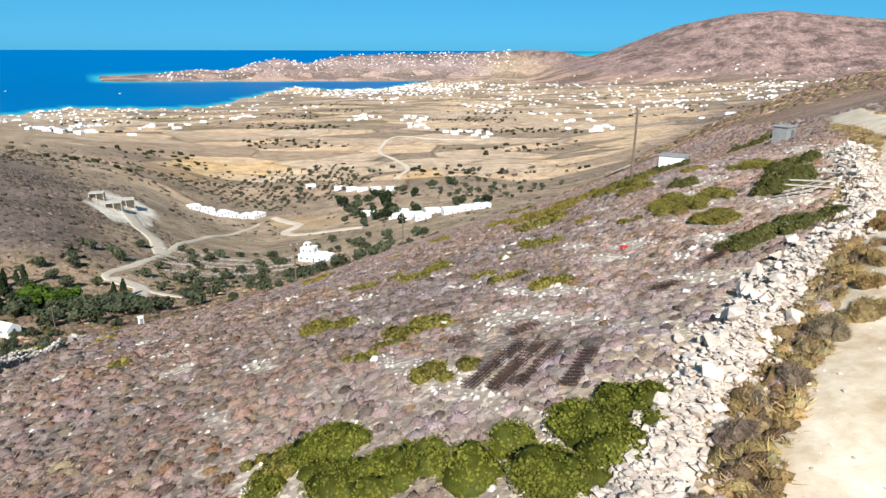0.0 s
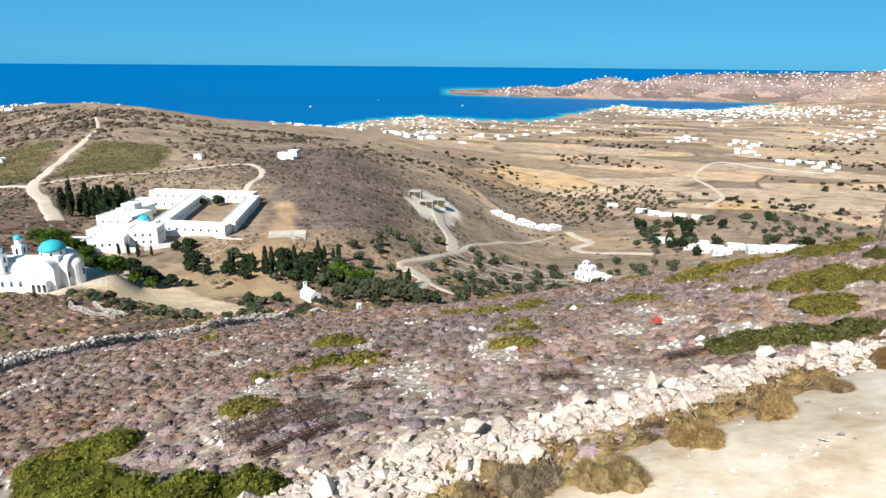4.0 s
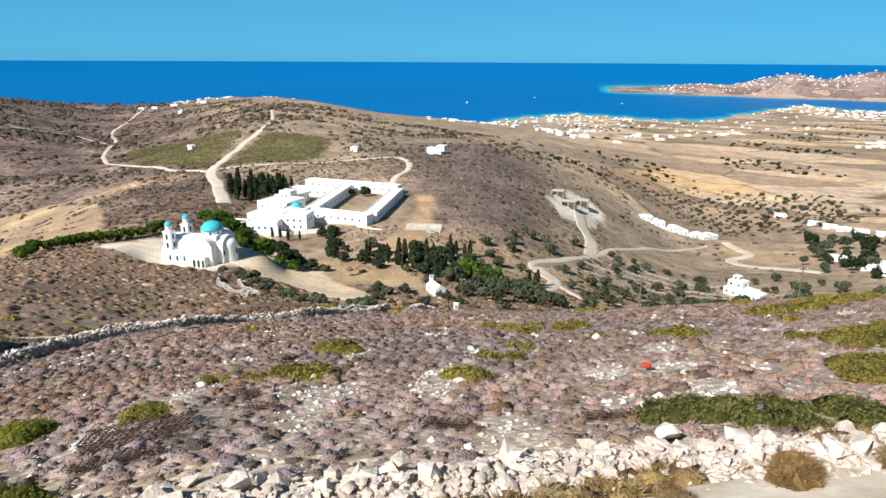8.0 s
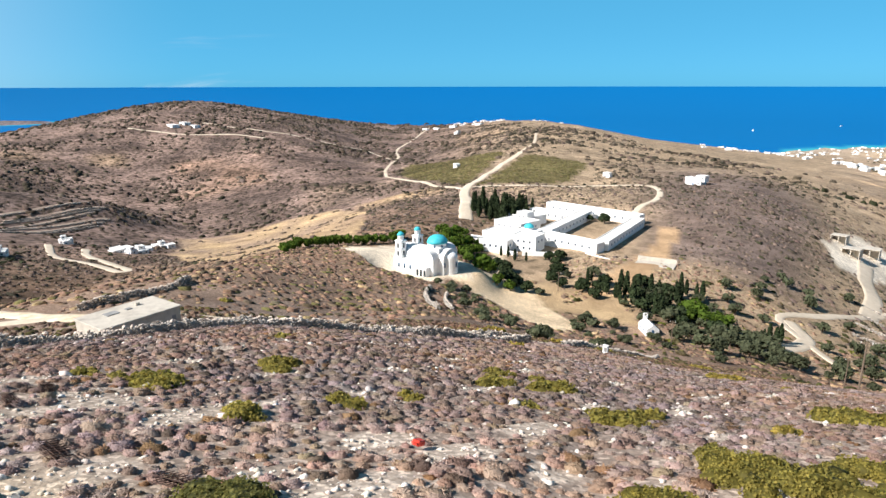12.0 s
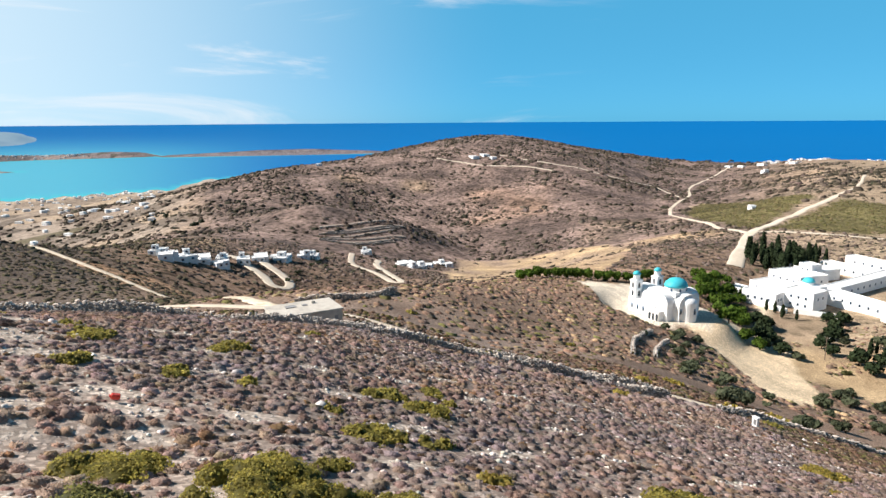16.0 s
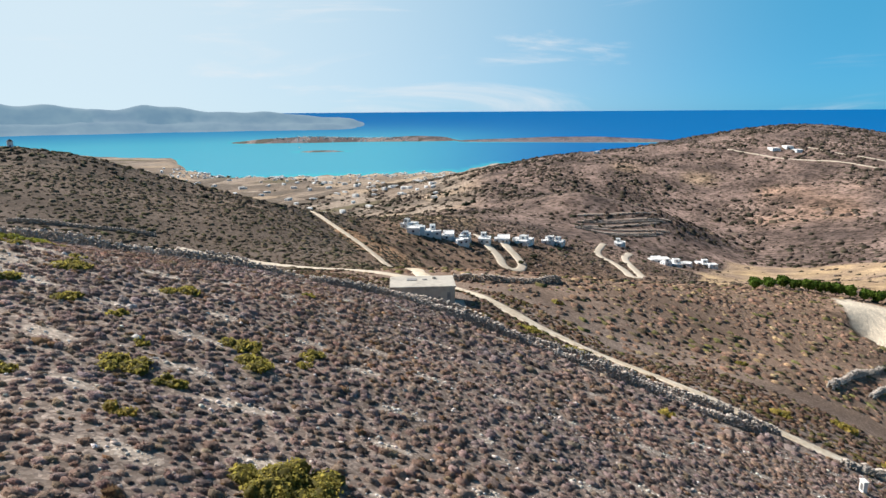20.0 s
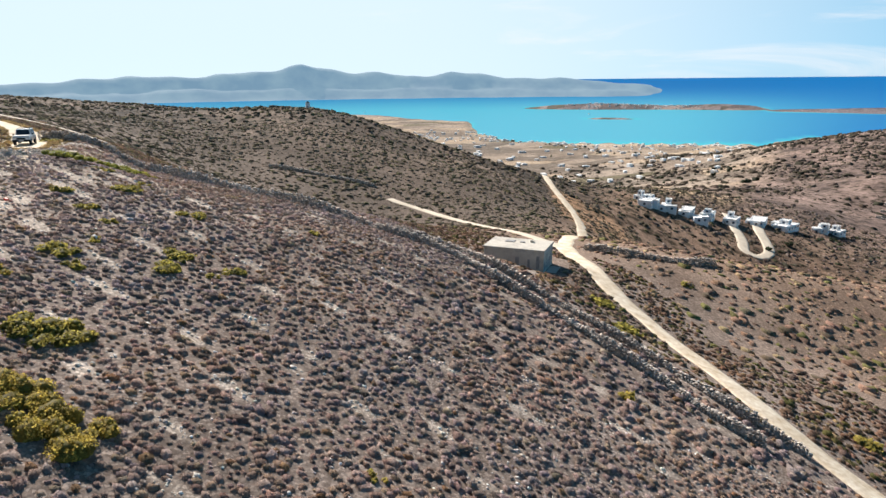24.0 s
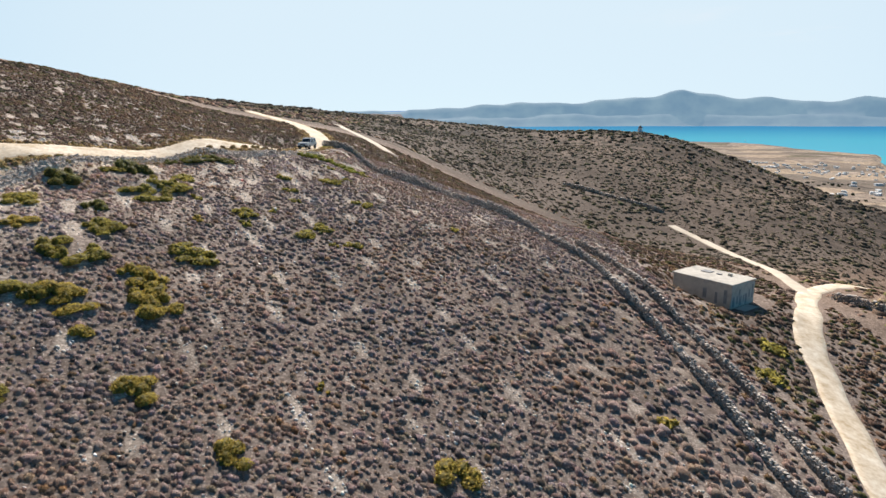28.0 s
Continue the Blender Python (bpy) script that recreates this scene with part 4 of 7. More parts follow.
# ---- the church ----
def church(m):
    c = thing("church", "whitewashed domed church with turquoise domes and twin bell towers", "church", m)
    nave = part("nave", vault(bmesh.new(), pose(-1.5, 0, -1.5), 9.6, 21, 7.0, 3.2), LIMEWASH, c)
    part("transept", vault(bmesh.new(), pose(4.6, 0, -1.5, 0, 0, 90), 8.4, 15.5, 7.4, 3.4), LIMEWASH, c)
    for s in (-1, 1):
        part("aisle", boxes((-3.4, s * 6.2, -1.5, 13.5, 4.2, 5.8), bevel=0.12), LIMEWASH, c)
    part("chancel", vault(bmesh.new(), pose(9.6, 0, -1.5), 9.0, 3.4, 7.0, 3.6), LIMEWASH, c)
    apse = bmesh.new()
    tube(apse, pose(11.2, 0, -1.5), 3.0, 3.0, 7.5, 20)
    dome(apse, pose(11.2, 0, 6.0), 3.0, 2.0)
    part("apse", apse, LIMEWASH, c, smooth=False)
    base = part("dome_base", boxes((4.6, 0, 7.6, 8.2, 8.2, 1.9), bevel=0.1), LIMEWASH, c)
    drum = part("drum", tube(bmesh.new(), pose(4.6, 0, 9.3), 3.9, 3.9, 1.5, 24), LIMEWASH, c)
    for k in range(8):
        a = k * 45 + 22.5
        window(drum, 4.6 + 3.9 * math.cos(radians(a)), 3.9 * math.sin(radians(a)), 9.5, 0.6, 0.8, a, True)
    top = part("main_dome", dome(bmesh.new(), pose(4.6, 0, 10.8), 4.15, 3.0, 28, 8), DOME_BLUE, c, "turquoise painted dome", True)
    part("cross", boxes((4.6, 0, 13.7, 0.12, 0.12, 1.3), (4.6, 0, 14.4, 0.12, 0.8, 0.12)), STEEL, top)
    for s in (-1, 1):
        t = part("bell_tower", boxes((-10.2, s * 5.2, -1.5, 3.2, 3.2, 12.5), bevel=0.1), LIMEWASH, c)
        for z in (5.0, 8.0):
            part("cornice", boxes((-10.2, s * 5.2, z + 2.5, 3.6, 3.6, 0.3), bevel=0.05), LIMEWASH, t)
            for a in (0, 90, 180, 270):
                ca, sa = math.cos(radians(a)), math.sin(radians(a))
                door(t, -10.2 + 1.6 * ca, s * 5.2 + 1.6 * sa, z, 0.9, 1.5, a, True, GLASS)
        part("lantern", tube(bmesh.new(), pose(-10.2, s * 5.2, 11.0), 1.25, 1.25, 1.8, 12), LIMEWASH, t)
        part("small_dome", dome(bmesh.new(), pose(-10.2, s * 5.2, 12.8), 1.45, 1.3, 18, 5), DOME_BLUE, t, "small turquoise dome", True)
    gate = part("portal", vault(bmesh.new(), pose(-13.0, -1.5, -1.5), 6.0, 4.0, 4.2, 2.2), LIMEWASH, c)
    door(gate, -15.0, -1.5, 0, 2.0, 2.4, 180, True)
    porch = part("porch", boxes((4.4, -8.8, -1.5, 5.6, 2.6, 4.9), bevel=0.1), LIMEWASH, c)
    for dx in (-1.6, 0.2, 2.0):
        door(porch, 4.4 + dx, -10.1, 0.0, 1.1, 2.0, -90, True, GLASS)
    for dx in (-8, -5, -2):
        window(c, dx - 0.5, -8.3, 1.2, 0.8, 1.5, -90, True)
    for dy in (-2.6, 2.6):
        window(c, 11.3, dy * 1.4, 2.6, 0.7, 1.6, 0, True)
    window(c, 14.2, 0, 2.6, 0.8, 1.8, 0, True)
    part("plinth", boxes((0, 0, -1.9, 27, 19, 1.75)), ROOF_WHITE, c)
    return c


church(pose(-177.0, 104.9, 106.9, 0, 0, 31) @ Matrix.Diagonal((0.84, 0.94, 0.93, 1)))


# ---- the monastery ----
def monastery():
    m = thing("monastery", "whitewashed walled monastery with courtyard wings and turquoise dome", "monastery", pose(-232.5, 206.2, 95.7, 0, 0, 20))
    def row(side, n, span, up, w=0.8, h=1.1):
        return [(side, -span / 2 + span * (k + 0.5) / n, up, w, h) for k in range(n)]
    # four wings round the open court
    flat_block(m, 7, -16.5, 0, 38, 6.5, 4.6, 0, row(3, 9, 34, 2.0), "wing")
    flat_block(m, 16.5, 17, 0, 6.5, 60, 4.6, 14, row(0, 12, 56, 2.0) + row(2, 11, 56, 1.9), "wing")
    flat_block(m, -22, 50, 0.6, 60, 6.5, 4.6, 3, row(3, 12, 54, 1.8), "wing")
    flat_block(m, -14.5, 15, 0, 6.5, 58, 5.0, 14, row(0, 11, 54, 2.2), "wing")
    flat_block(m, -34, 30, 0, 30, 6.5, 4.4, 6, row(3, 6, 26, 2.0), "wing")
    part("courtyard", boxes((1, 16, -1.2, 25, 58, 1.3, 14)), GRAVEL_LOT, m)
    # older part, stepping down in front
    flat_block(m, -30, -8, -0.4, 18, 16, 6.0, 0, row(3, 4, 15, 3.2) + row(0, 3, 12, 3.0), "house")
    flat_block(m, -38, 10, 0, 16, 14, 5.0, 0, row(3, 3, 12, 2.6), "house")
    flat_block(m, -20, -27, -1.0, 22, 13, 5.2, 8, row(3, 5, 18, 2.6), "house")
    flat_block(m, -33, 2, 4.0, 7, 6, 4.2, 0, row(3, 2, 5, 1.4), "upper_room")
    flat_block(m, -4, -31, -1.4, 12, 10, 7.6, 14, row(3, 3, 9, 4.6) + row(3, 3, 9, 1.6) + row(0, 2, 7, 4.6), "gatehouse")
    flat_block(m, -14, -43, -1.6, 14, 7, 5.8, 22, row(3, 4, 11, 2.8) + row(0, 2, 5, 2.8), "house")
    flat_block(m, -32, -42, -1.6, 22, 6, 3.8, 12, row(3, 5, 18, 1.6), "gallery")
    flat_block(m, -50, -46, -1.0, 14, 6.5, 3.6, 12, row(3, 3, 11, 1.5), "storehouse")
    ch = part("chapel", boxes((-9.5, -24, -1.5, 11, 8, 8.0, 8), bevel=0.1), LIMEWASH, m)
    dr = part("drum", tube(bmesh.new(), pose(-9.5, -24, 6.4), 2.2, 2.2, 1.2, 18), LIMEWASH, ch)
    part("dome", dome(bmesh.new(), pose(-9.5, -24, 7.6), 2.45, 1.9, 20, 6), DOME_BLUE, ch, "turquoise dome", True)
    k = part("kiosk", boxes((-54, 24, -1.5, 4.2, 4.2, 7.0), bevel=0.08), LIMEWASH, m)
    part("kiosk_roof", dome(bmesh.new(), pose(-54, 24, 5.5), 2.5, 1.8, 12, 4), DOME_BLUE, k, "turquoise dome")
    for a, b, l, rz in ((-24, -49.5, 50, 12), (8, -36, 18, 40), (33, -24, 22, -8)):
        part("boundary_wall", boxes((a, b, -3.0, l, 0.5, 3.9, rz)), LIMEWASH, m)
    return m


monastery()


# ---- houses ----
def house(x, y, blocks, label, rz=0.0, name="house", up=0.0, group=""):
    """A white cube-shaped house from several blocks: x, y, width, depth, height, base."""
    h = thing(name, label, "house", pose(x, y, float(ground_z(x, y)) + up, 0, 0, rz), group)
    for bx, by, sx, sy, hh, base in blocks:
        wins = []
        for side, span in ((3, sx), (0, sy), (2, sy), (1, sx)):
            n = max(1, int(span / 3.2))
            for k in range(n):
                is_door = side == 3 and base == 0 and k == n // 2
                wins.append((side, -span / 2 + span * (k + 0.5) / n, 0.05 if is_door else min(1.1, hh * 0.4), 1.0, 2.0 if is_door else 1.0))
        flat_block(h, bx, by, base, sx, sy, hh, 0, wins, "wall", 0.3)
    return h


house(-65.6, 303.3, [(0, 0, 13, 8, 3.2, 0), (-2.5, 1, 7, 6, 2.8, 3.3), (7.5, 0.5, 5, 7, 2.7, 0), (-3.5, 1.5, 3, 3, 1.8, 6.2)], "two-storey white cube house with roof terrace", -12, "villa")
mixed = random.Random(17)


def hamlet(spots, label, group):
    """Houses grown from a few white blocks of differing size and height."""
    for x, y, s, rz in spots:
        b = [(0, 0, mixed.uniform(7, 13) * s, mixed.uniform(6, 8) * s, mixed.uniform(2.3, 2.9), 0)]
        for k in range(mixed.choice((1, 2, 2, 3))):
            b.append((mixed.uniform(-6, 6) * s, mixed.uniform(-5, 5) * s, mixed.uniform(4, 8) * s, mixed.uniform(4, 7) * s, mixed.uniform(2.2, 3.0), 0))
        if mixed.random() < 0.5:
            b.append((mixed.uniform(-2, 2), mixed.uniform(-1, 1), 4 * s, 4 * s, 2.4, b[0][4]))
        house(x, y, b, label, rz + mixed.uniform(-12, 12), group=group)


hamlet(((-240, -96, 0.8, 20), (-250, -92, 0.7, 35), (-262, -88, 0.8, 15), (-258, -80, 0.65, 50), (-272, -84, 0.7, 10), (-282, -78, 0.7, 25), (-246, -104, 0.6, 0)), "low white flat-roofed house in the hamlet", "hamlet houses")
hamlet(((-306, -76, 1.0, 25), (-318, -68, 1.1, 10), (-352, -64, 0.9, 30), (-364, -62, 0.8, 0)), "low white flat-roofed house beside the bend", "bend houses")
hamlet(((-462, -46, 0.8, 10), (-440, -12, 1.1, 35), (-436, 0, 1.1, 20), (-470, 4, 1.0, 0), (-500, 14, 1.0, 15), (-425, -4, 0.8, 40)), "white terraced house in the valley", "valley houses")
for x, y, s, rz in ((-344, 397, 1.2, 20), (-356, 404, 0.7, 0), (-420, 372, 0.6, 10), (-640, 330, 0.7, 0), (-1156, 570, 1.2, 0), (-1165, -254, 1.1, 0)):
    house(x, y, [(0, 0, 10 * s, 8 * s, 4.0, 0), (4 * s, 0, 6 * s, 6 * s, 3.0, 4.1 if s > 1.1 else 0)], "lone pale house on the hill", rz, group="hill houses")
for k, (x, y) in enumerate(((-205, 503), (-196, 508), (-188, 515), (-180, 522), (-172, 530), (-163, 537))):
    house(x, y, [(0, 0, 8 + 4 * (k % 3), 7 - k % 2, 3.0, 0), (4, 2 + k % 2, 5, 6, 2.4 + 0.5 * (k % 3), 0), (-1.5, 0.5, 4, 4, 2.2, 3.0)][:2 + k % 2], "white house in a long terrace row", 40 + 5 * k, group="row houses")
for x, y, s in ((-21, 406, 1.1), (5, 396, 1.0), (-8, 418, 0.8), (16, 404, 0.8), (-34, 424, 0.8), (-80, 606, 0.8), (-92, 616, 0.8), (-106, 628, 0.8), (-66, 596, 0.8), (-142, 661, 0.8), (-50, 584, 0.7), (-30, 440, 0.7), (-58, 470, 0.7), (26, 414, 0.8), (-14, 392, 0.8)):
    house(x, y, [(0, 0, 11 * s, 8 * s, 3.4, 0), (5 * s, 2 * s, 6 * s, 7 * s, 3.0, 0)], "white villa among garden trees", 15, group="garden villas")
for x, y, s in ((-1180, 40, 1.6), (-1195, 60, 1.4), (-1170, 75, 1.2), (-1380, 620, 1.0), (-1400, 600, 1.0), (-1350, 650, 1.2), (-1300, 690, 1.0)):
    house(x, y, [(0, 0, 16 * s, 8 * s, 3.4, 0)], "distant white villa on the headland", 20, group="headland houses")


def small_chapel(m):
    c = thing("chapel", "small white chapel with gabled roof and belfry", "chapel", m)
    part("nave", gable(bmesh.new(), 0, 0, -1.2, 9, 5.2, 4.0, 1.9), LIMEWASH, c)
    bf = part("belfry", boxes((-4.3, 0, 4.2, 0.5, 1.9, 1.4), bevel=0.05), LIMEWASH, c)
    part("bell_arch", boxes((-4.3, -0.7, 5.5, 0.5, 0.4, 1.0), (-4.3, 0.7, 5.5, 0.5, 0.4, 1.0), (-4.3, 0, 6.4, 0.5, 1.8, 0.3)), LIMEWASH, bf)
    door(c, 4.5, 0, 0, 1.1, 2.1, 0, True)
    for dx in (-2, 1.5):
        window(c, dx, -2.6, 1.3, 0.7, 1.0, -90)
    return c


small_chapel(pose(-113, 149, 99.1, 0, 0, -20) @ Matrix.Scale(0.72, 4))


def pump_house(m):
    h = thing("concrete_building", "flat-roofed bare concrete building with grey wall stains", "building", m)
    w = part("wall", boxes((0, 0, -1.0, 9.4, 5.8, 4.3), bevel=0.04), CONCRETE, h)
    r = part("roof_slab", boxes((0, 0, 3.3, 9.7, 6.1, 0.28), bevel=0.05), CONCRETE, h)
    part("hatch", boxes((-1.6, 0.9, 3.575, 1.5, 1.1, 0.10)), STAIN, r, "dark roof hatch")
    part("vent", boxes((1.8, 1.3, 3.575, 0.5, 0.4, 0.35)), CONCRETE, r)
    part("vent", boxes((0.4, 0.8, 3.575, 0.7, 0.5, 0.12)), STAIN, r)
    for y, z, sy, sz in ((-2.3, 0.2, 0.5, 1.5), (-1.4, 0.5, 0.35, 1.2), (-0.6, 0.2, 0.6, 1.4), (0.2, 0.6, 0.3, 1.0), (0.8, 0.2, 0.5, 1.5), (1.6, 1.0, 0.4, 1.2), (2.4, 0.8, 0.35, 2.0), (-0.9, 1.7, 0.4, 0.9)):
        part("stain", boxes((4.705, y, z, 0.02, sy, sz)), STAIN, w, "grey paint smear")
    for x, z, sx, sz in ((3.8, 0.6, 0.5, 2.0), (2.4, 0.4, 0.4, 1.6), (0.6, 0.8, 0.6, 1.4)):
        part("stain", boxes((x, -2.905, z, sx, 0.02, sz)), STAIN, w)
    part("step", boxes((5.6, -0.4, -0.9, 1.6, 3.4, 0.95), bevel=0.04), CONCRETE, h)
    return h


pump_house(pose(-55.4, 17.4, 141.2, 0, 0, 122))

for x, y, rz, s in ((-212, 378, 20, 1.0), (-196, 366, 20, 1.1), (-202, 392, 25, 1.2)):
    q = thing("concrete_shell", "unfinished concrete house shell in the quarry", "building", pose(x, y, float(ground_z(x, y)), 0, 0, rz), "quarry shells")
    part("wall", boxes((0, 3.2 * s, -1, 8 * s, 0.3, 5.2 * s), (-3.9 * s, 0, -1, 0.3, 6.4 * s, 5.2 * s), (3.9 * s, 0, -1, 0.3, 6.4 * s, 5.2 * s)), CONCRETE, q)
    part("roof_slab", boxes((0, 0, 4.2 * s, 8.3 * s, 7 * s, 0.3)), CONCRETE, q)
    part("column", boxes((0, -3 * s, -1, 0.4, 0.4, 5.2 * s)), CONCRETE, q)


slab = thing("concrete_slab", "bare concrete slab cut into the orange bank", "slab", pose(-174, 206, float(ground_z(-174, 206)) - 0.9, 0, 0, 38))
part("slab", boxes((0, 0, -2.0, 16, 8, 2.9), bevel=0.05), CONCRETE, slab)
part("retaining_wall", boxes((0, 4.2, -2.0, 16, 0.4, 4.6)), CONCRETE, slab)


def hut(m):
    h = thing("windmill", "small stone windmill stump on the ridge", "windmill", m)
    part("tower", tube(bmesh.new(), pose(0, 0, -1), 2.0, 1.6, 5.0, 14), LIMEWASH, h)
    part("cap", tube(bmesh.new(), pose(0, 0, 4.0), 1.9, 0.1, 1.6, 14), BARK, h, "dark conical cap")
    door(h, 1.85, 0, 0, 0.9, 1.9, 0)
    return h


hut(pose(-143, -258, float(ground_z(-143, -258)), 0, 0, 60) @ Matrix.Scale(0.75, 4))


def shed(m):
    s = thing("shed", "white shed with dark open front behind shrubs", "shed", m)
    part("wall", boxes((0, 2.2, -0.8, 6, 0.25, 3.4), (-2.9, 0, -0.8, 0.25, 4.4, 3.4), (2.9, 0, -0.8, 0.25, 4.4, 3.4)), LIMEWASH, s)
    part("roof", boxes((0, 0, 2.6, 6.6, 5.2, 0.2)), STAIN, s)
    for dx in (-1.4, 0.2, 1.6):
        part("post", boxes((dx, -2.1, -0.8, 0.15, 0.15, 3.4)), TIMBER, s)
    return s


shed(pose(41, 112, float(ground_z(41, 112)) - 0.3, 0, 0, 150) @ Matrix.Scale(0.72, 4))


def block_hut(m):
    h = thing("block_hut", "small grey concrete block hut beside the road", "hut", m)
    body = part("wall", boxes((0, 0, -0.5, 1.7, 1.5, 2.0), bevel=0.03), STAIN, h)
    part("roof", boxes((0, 0, 1.5, 1.9, 1.7, 0.14), bevel=0.02), STAIN, h)
    part("door", boxes((0.2, -0.77, 0.05, 0.7, 0.05, 1.2)), STEEL, h)
    return h


block_hut(pose(35, 65.5, float(ground_z(35, 65.5)), 0, 0, 35))


# ---- far houses of the town and plain ----
def town_house(k):
    """A small white house of two blocks, for the plain and the shore."""
    rng = random.Random(70 + k)
    h = thing("town_house", "small white flat-roofed house on the plain", "house", None, "plain houses")
    sx, sy, sz = rng.uniform(7, 11), rng.uniform(5, 7), rng.uniform(3, 4.6)
    w = part("wall", boxes((0, 0, -1.5, sx, sy, sz + 1.5), (sx * 0.5, rng.uniform(-1, 1), -1.5, sx * 0.6, sy * 0.8, sz * 0.7 + 1.5)), LIMEWASH, h)
    part("roof", boxes((0, 0, sz + 0.004, sx - 0.5, sy - 0.5, 0.06)), ROOF_WHITE, h)
    for dx, dy in ((-0.28, -1), (0.1, -1), (-0.2, 1)):
        part("window", boxes((dx * sx, dy * sy * 0.5, 0.9, 1.1, 0.12, 1.2)), GLASS, h, "dark window")
    return h


def far_houses():
    """White houses of the plain, the bay and the cape, each a block with a smaller one and dark openings."""
    rng = np.random.default_rng(11)
    V, F, M = [], [], []
    cube = np.array([(x, y, z) for z in (0, 1) for y in (-0.5, 0.5) for x in (-0.5, 0.5)], float)
    quads = [(0, 1, 5, 4), (1, 3, 7, 5), (3, 2, 6, 7), (2, 0, 4, 6), (4, 5, 7, 6)]
    def block(x, y, z, sx, sy, sz, a, mat):
        p = cube * (sx, sy, sz)
        c, s = math.cos(a), math.sin(a)
        k = len(V)
        V.extend(np.c_[p[:, 0] * c - p[:, 1] * s + x, p[:, 0] * s + p[:, 1] * c + y, p[:, 2] + z].tolist())
        F.extend([tuple(k + i for i in q) for q in quads])
        M.extend([mat] * 5)
    def place(h, r):
        return MID_X - r * math.sin(radians(h)), MID_Y + r * math.cos(radians(h))
    spots = []
    for _ in range(850):   # the bay town
        h, r = rng.normal(5.5, 5.5), rng.normal(2720, 230)
        spots.append((h, r, 1.0))
    for _ in range(380):    # cape
        spots.append((rng.uniform(-6, 24), rng.normal(3660, 70), 1.0))
    for _ in range(230):    # waterside villages
        spots.append((rng.normal(31, 6), rng.normal(1850, 190), 0.8))
    for _ in range(45):
        spots.append((rng.normal(40, 2.5), rng.normal(1450, 90), 0.9))
    for _ in range(46):     # hamlets of the plain
        h0, r0 = rng.uniform(-34, 34), rng.uniform(950, 2500)
        for _ in range(rng.integers(3, 13)):
            spots.append((h0 + rng.normal(0, 1.1), r0 + rng.normal(0, 28), 0.9))
    for _ in range(260):    # foot of the mountain
        spots.append((rng.uniform(-34, -4), rng.uniform(1500, 2900), 1.0))
    for _ in range(260):    # shore of the strait
        spots.append((rng.uniform(116, 150), rng.normal(1640, 90), 0.9))
    for _ in range(150):
        spots.append((rng.uniform(117, 150), rng.uniform(800, 1600), 0.8))
    for _ in range(140):    # low islands
        spots.append((rng.uniform(122, 133), rng.normal(3520, 40), 1.0))
    for _ in range(70):
        spots.append((rng.uniform(56, 66), rng.normal(1560, 40), 0.8))
    forms = [town_house(k) for k in range(5)]
    spots.sort(key=lambda q: q[1])
    placed = 0
    for h, r, s in spots:
        x, y = place(h, r)
        z = float(ground_z(x, y))
        if z < sea_z(r) + 1.5:
            continue
        if placed < 240:
            m = pose(x, y, z, 0, 0, rng.uniform(0, 180)) @ Matrix.Scale(rng.uniform(0.8, 1.15), 4)
            if placed < len(forms):
                forms[placed].matrix_world = m
            else:
                c = copy_thing(forms[placed % len(forms)], m)
                c.scale = m.to_scale()
            placed += 1
            continue
        a = rng.uniform(0, 3.1)
        s *= 0.56 if r < 3000 else 0.52
        sx, sy, sz = rng.uniform(8, 18) * s, rng.uniform(7, 11) * s, rng.uniform(4, 7) * s
        block(x, y, z - 1.5, sx, sy, sz + 1.5, a, 0)
        if rng.random() < 0.6:
            block(x + math.cos(a) * sx * 0.5, y + math.sin(a) * sx * 0.5, z - 1.5, sx * 0.6, sy * 0.8, sz * 0.7 + 1.5, a, 0)
        for k in (-0.25, 0.22):
            for q in (-1, 1):
                wx, wy = k * sx, q * sy * 0.5
                block(x + wx * math.cos(a) - wy * math.sin(a), y + wx * math.sin(a) + wy * math.cos(a), z + 0.9, 1.1, 0.2, 1.2, a, 1)
    me = mesh_from("far_houses", V, F, LIMEWASH)
    me.materials.append(GLASS)
    me.polygons.foreach_set("material_index", M)
    return tagged(new("far_houses", me), "hundreds of distant white flat-roofed houses of the bay town", "houses", kind="stuff")


far_houses()

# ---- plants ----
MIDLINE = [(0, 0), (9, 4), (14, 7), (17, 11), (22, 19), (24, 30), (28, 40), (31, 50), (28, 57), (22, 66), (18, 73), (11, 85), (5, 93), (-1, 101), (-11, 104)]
SHRUB_SPOTS = []


def mound(rings, segs, rng, rough):
    """A lumpy half ball of unit radius, its rim a little under the ground."""
    V = [(0, 0, 1 + rough * rng.uniform(-0.6, 0.4))]
    p2, p3 = rng.uniform(0, 6.3, 2)
    for i in range(1, rings + 1):
        a = i / rings * math.pi / 2 * 1.12
        for j in range(segs):
            t = (j + 0.5 * (i % 2)) / segs * 2 * math.pi
            q = 1 + rough * (rng.uniform(-1, 1) + math.sin(2 * t + p2) + 0.8 * math.sin(3 * t + p3))
            V.append((math.sin(a) * math.cos(t) * q, math.sin(a) * math.sin(t) * q, math.cos(a) * q))
    F = [(0, 1 + j, 1 + (j + 1) % segs) for j in range(segs)]
    for i in range(rings - 1):
        for j in range(segs):
            a, b = 1 + i * segs + j, 1 + i * segs + (j + 1) % segs
            c, d = a + segs, b + segs
            F += [(a, c, d), (a, d, b)]
    return np.array(V), np.array(F)


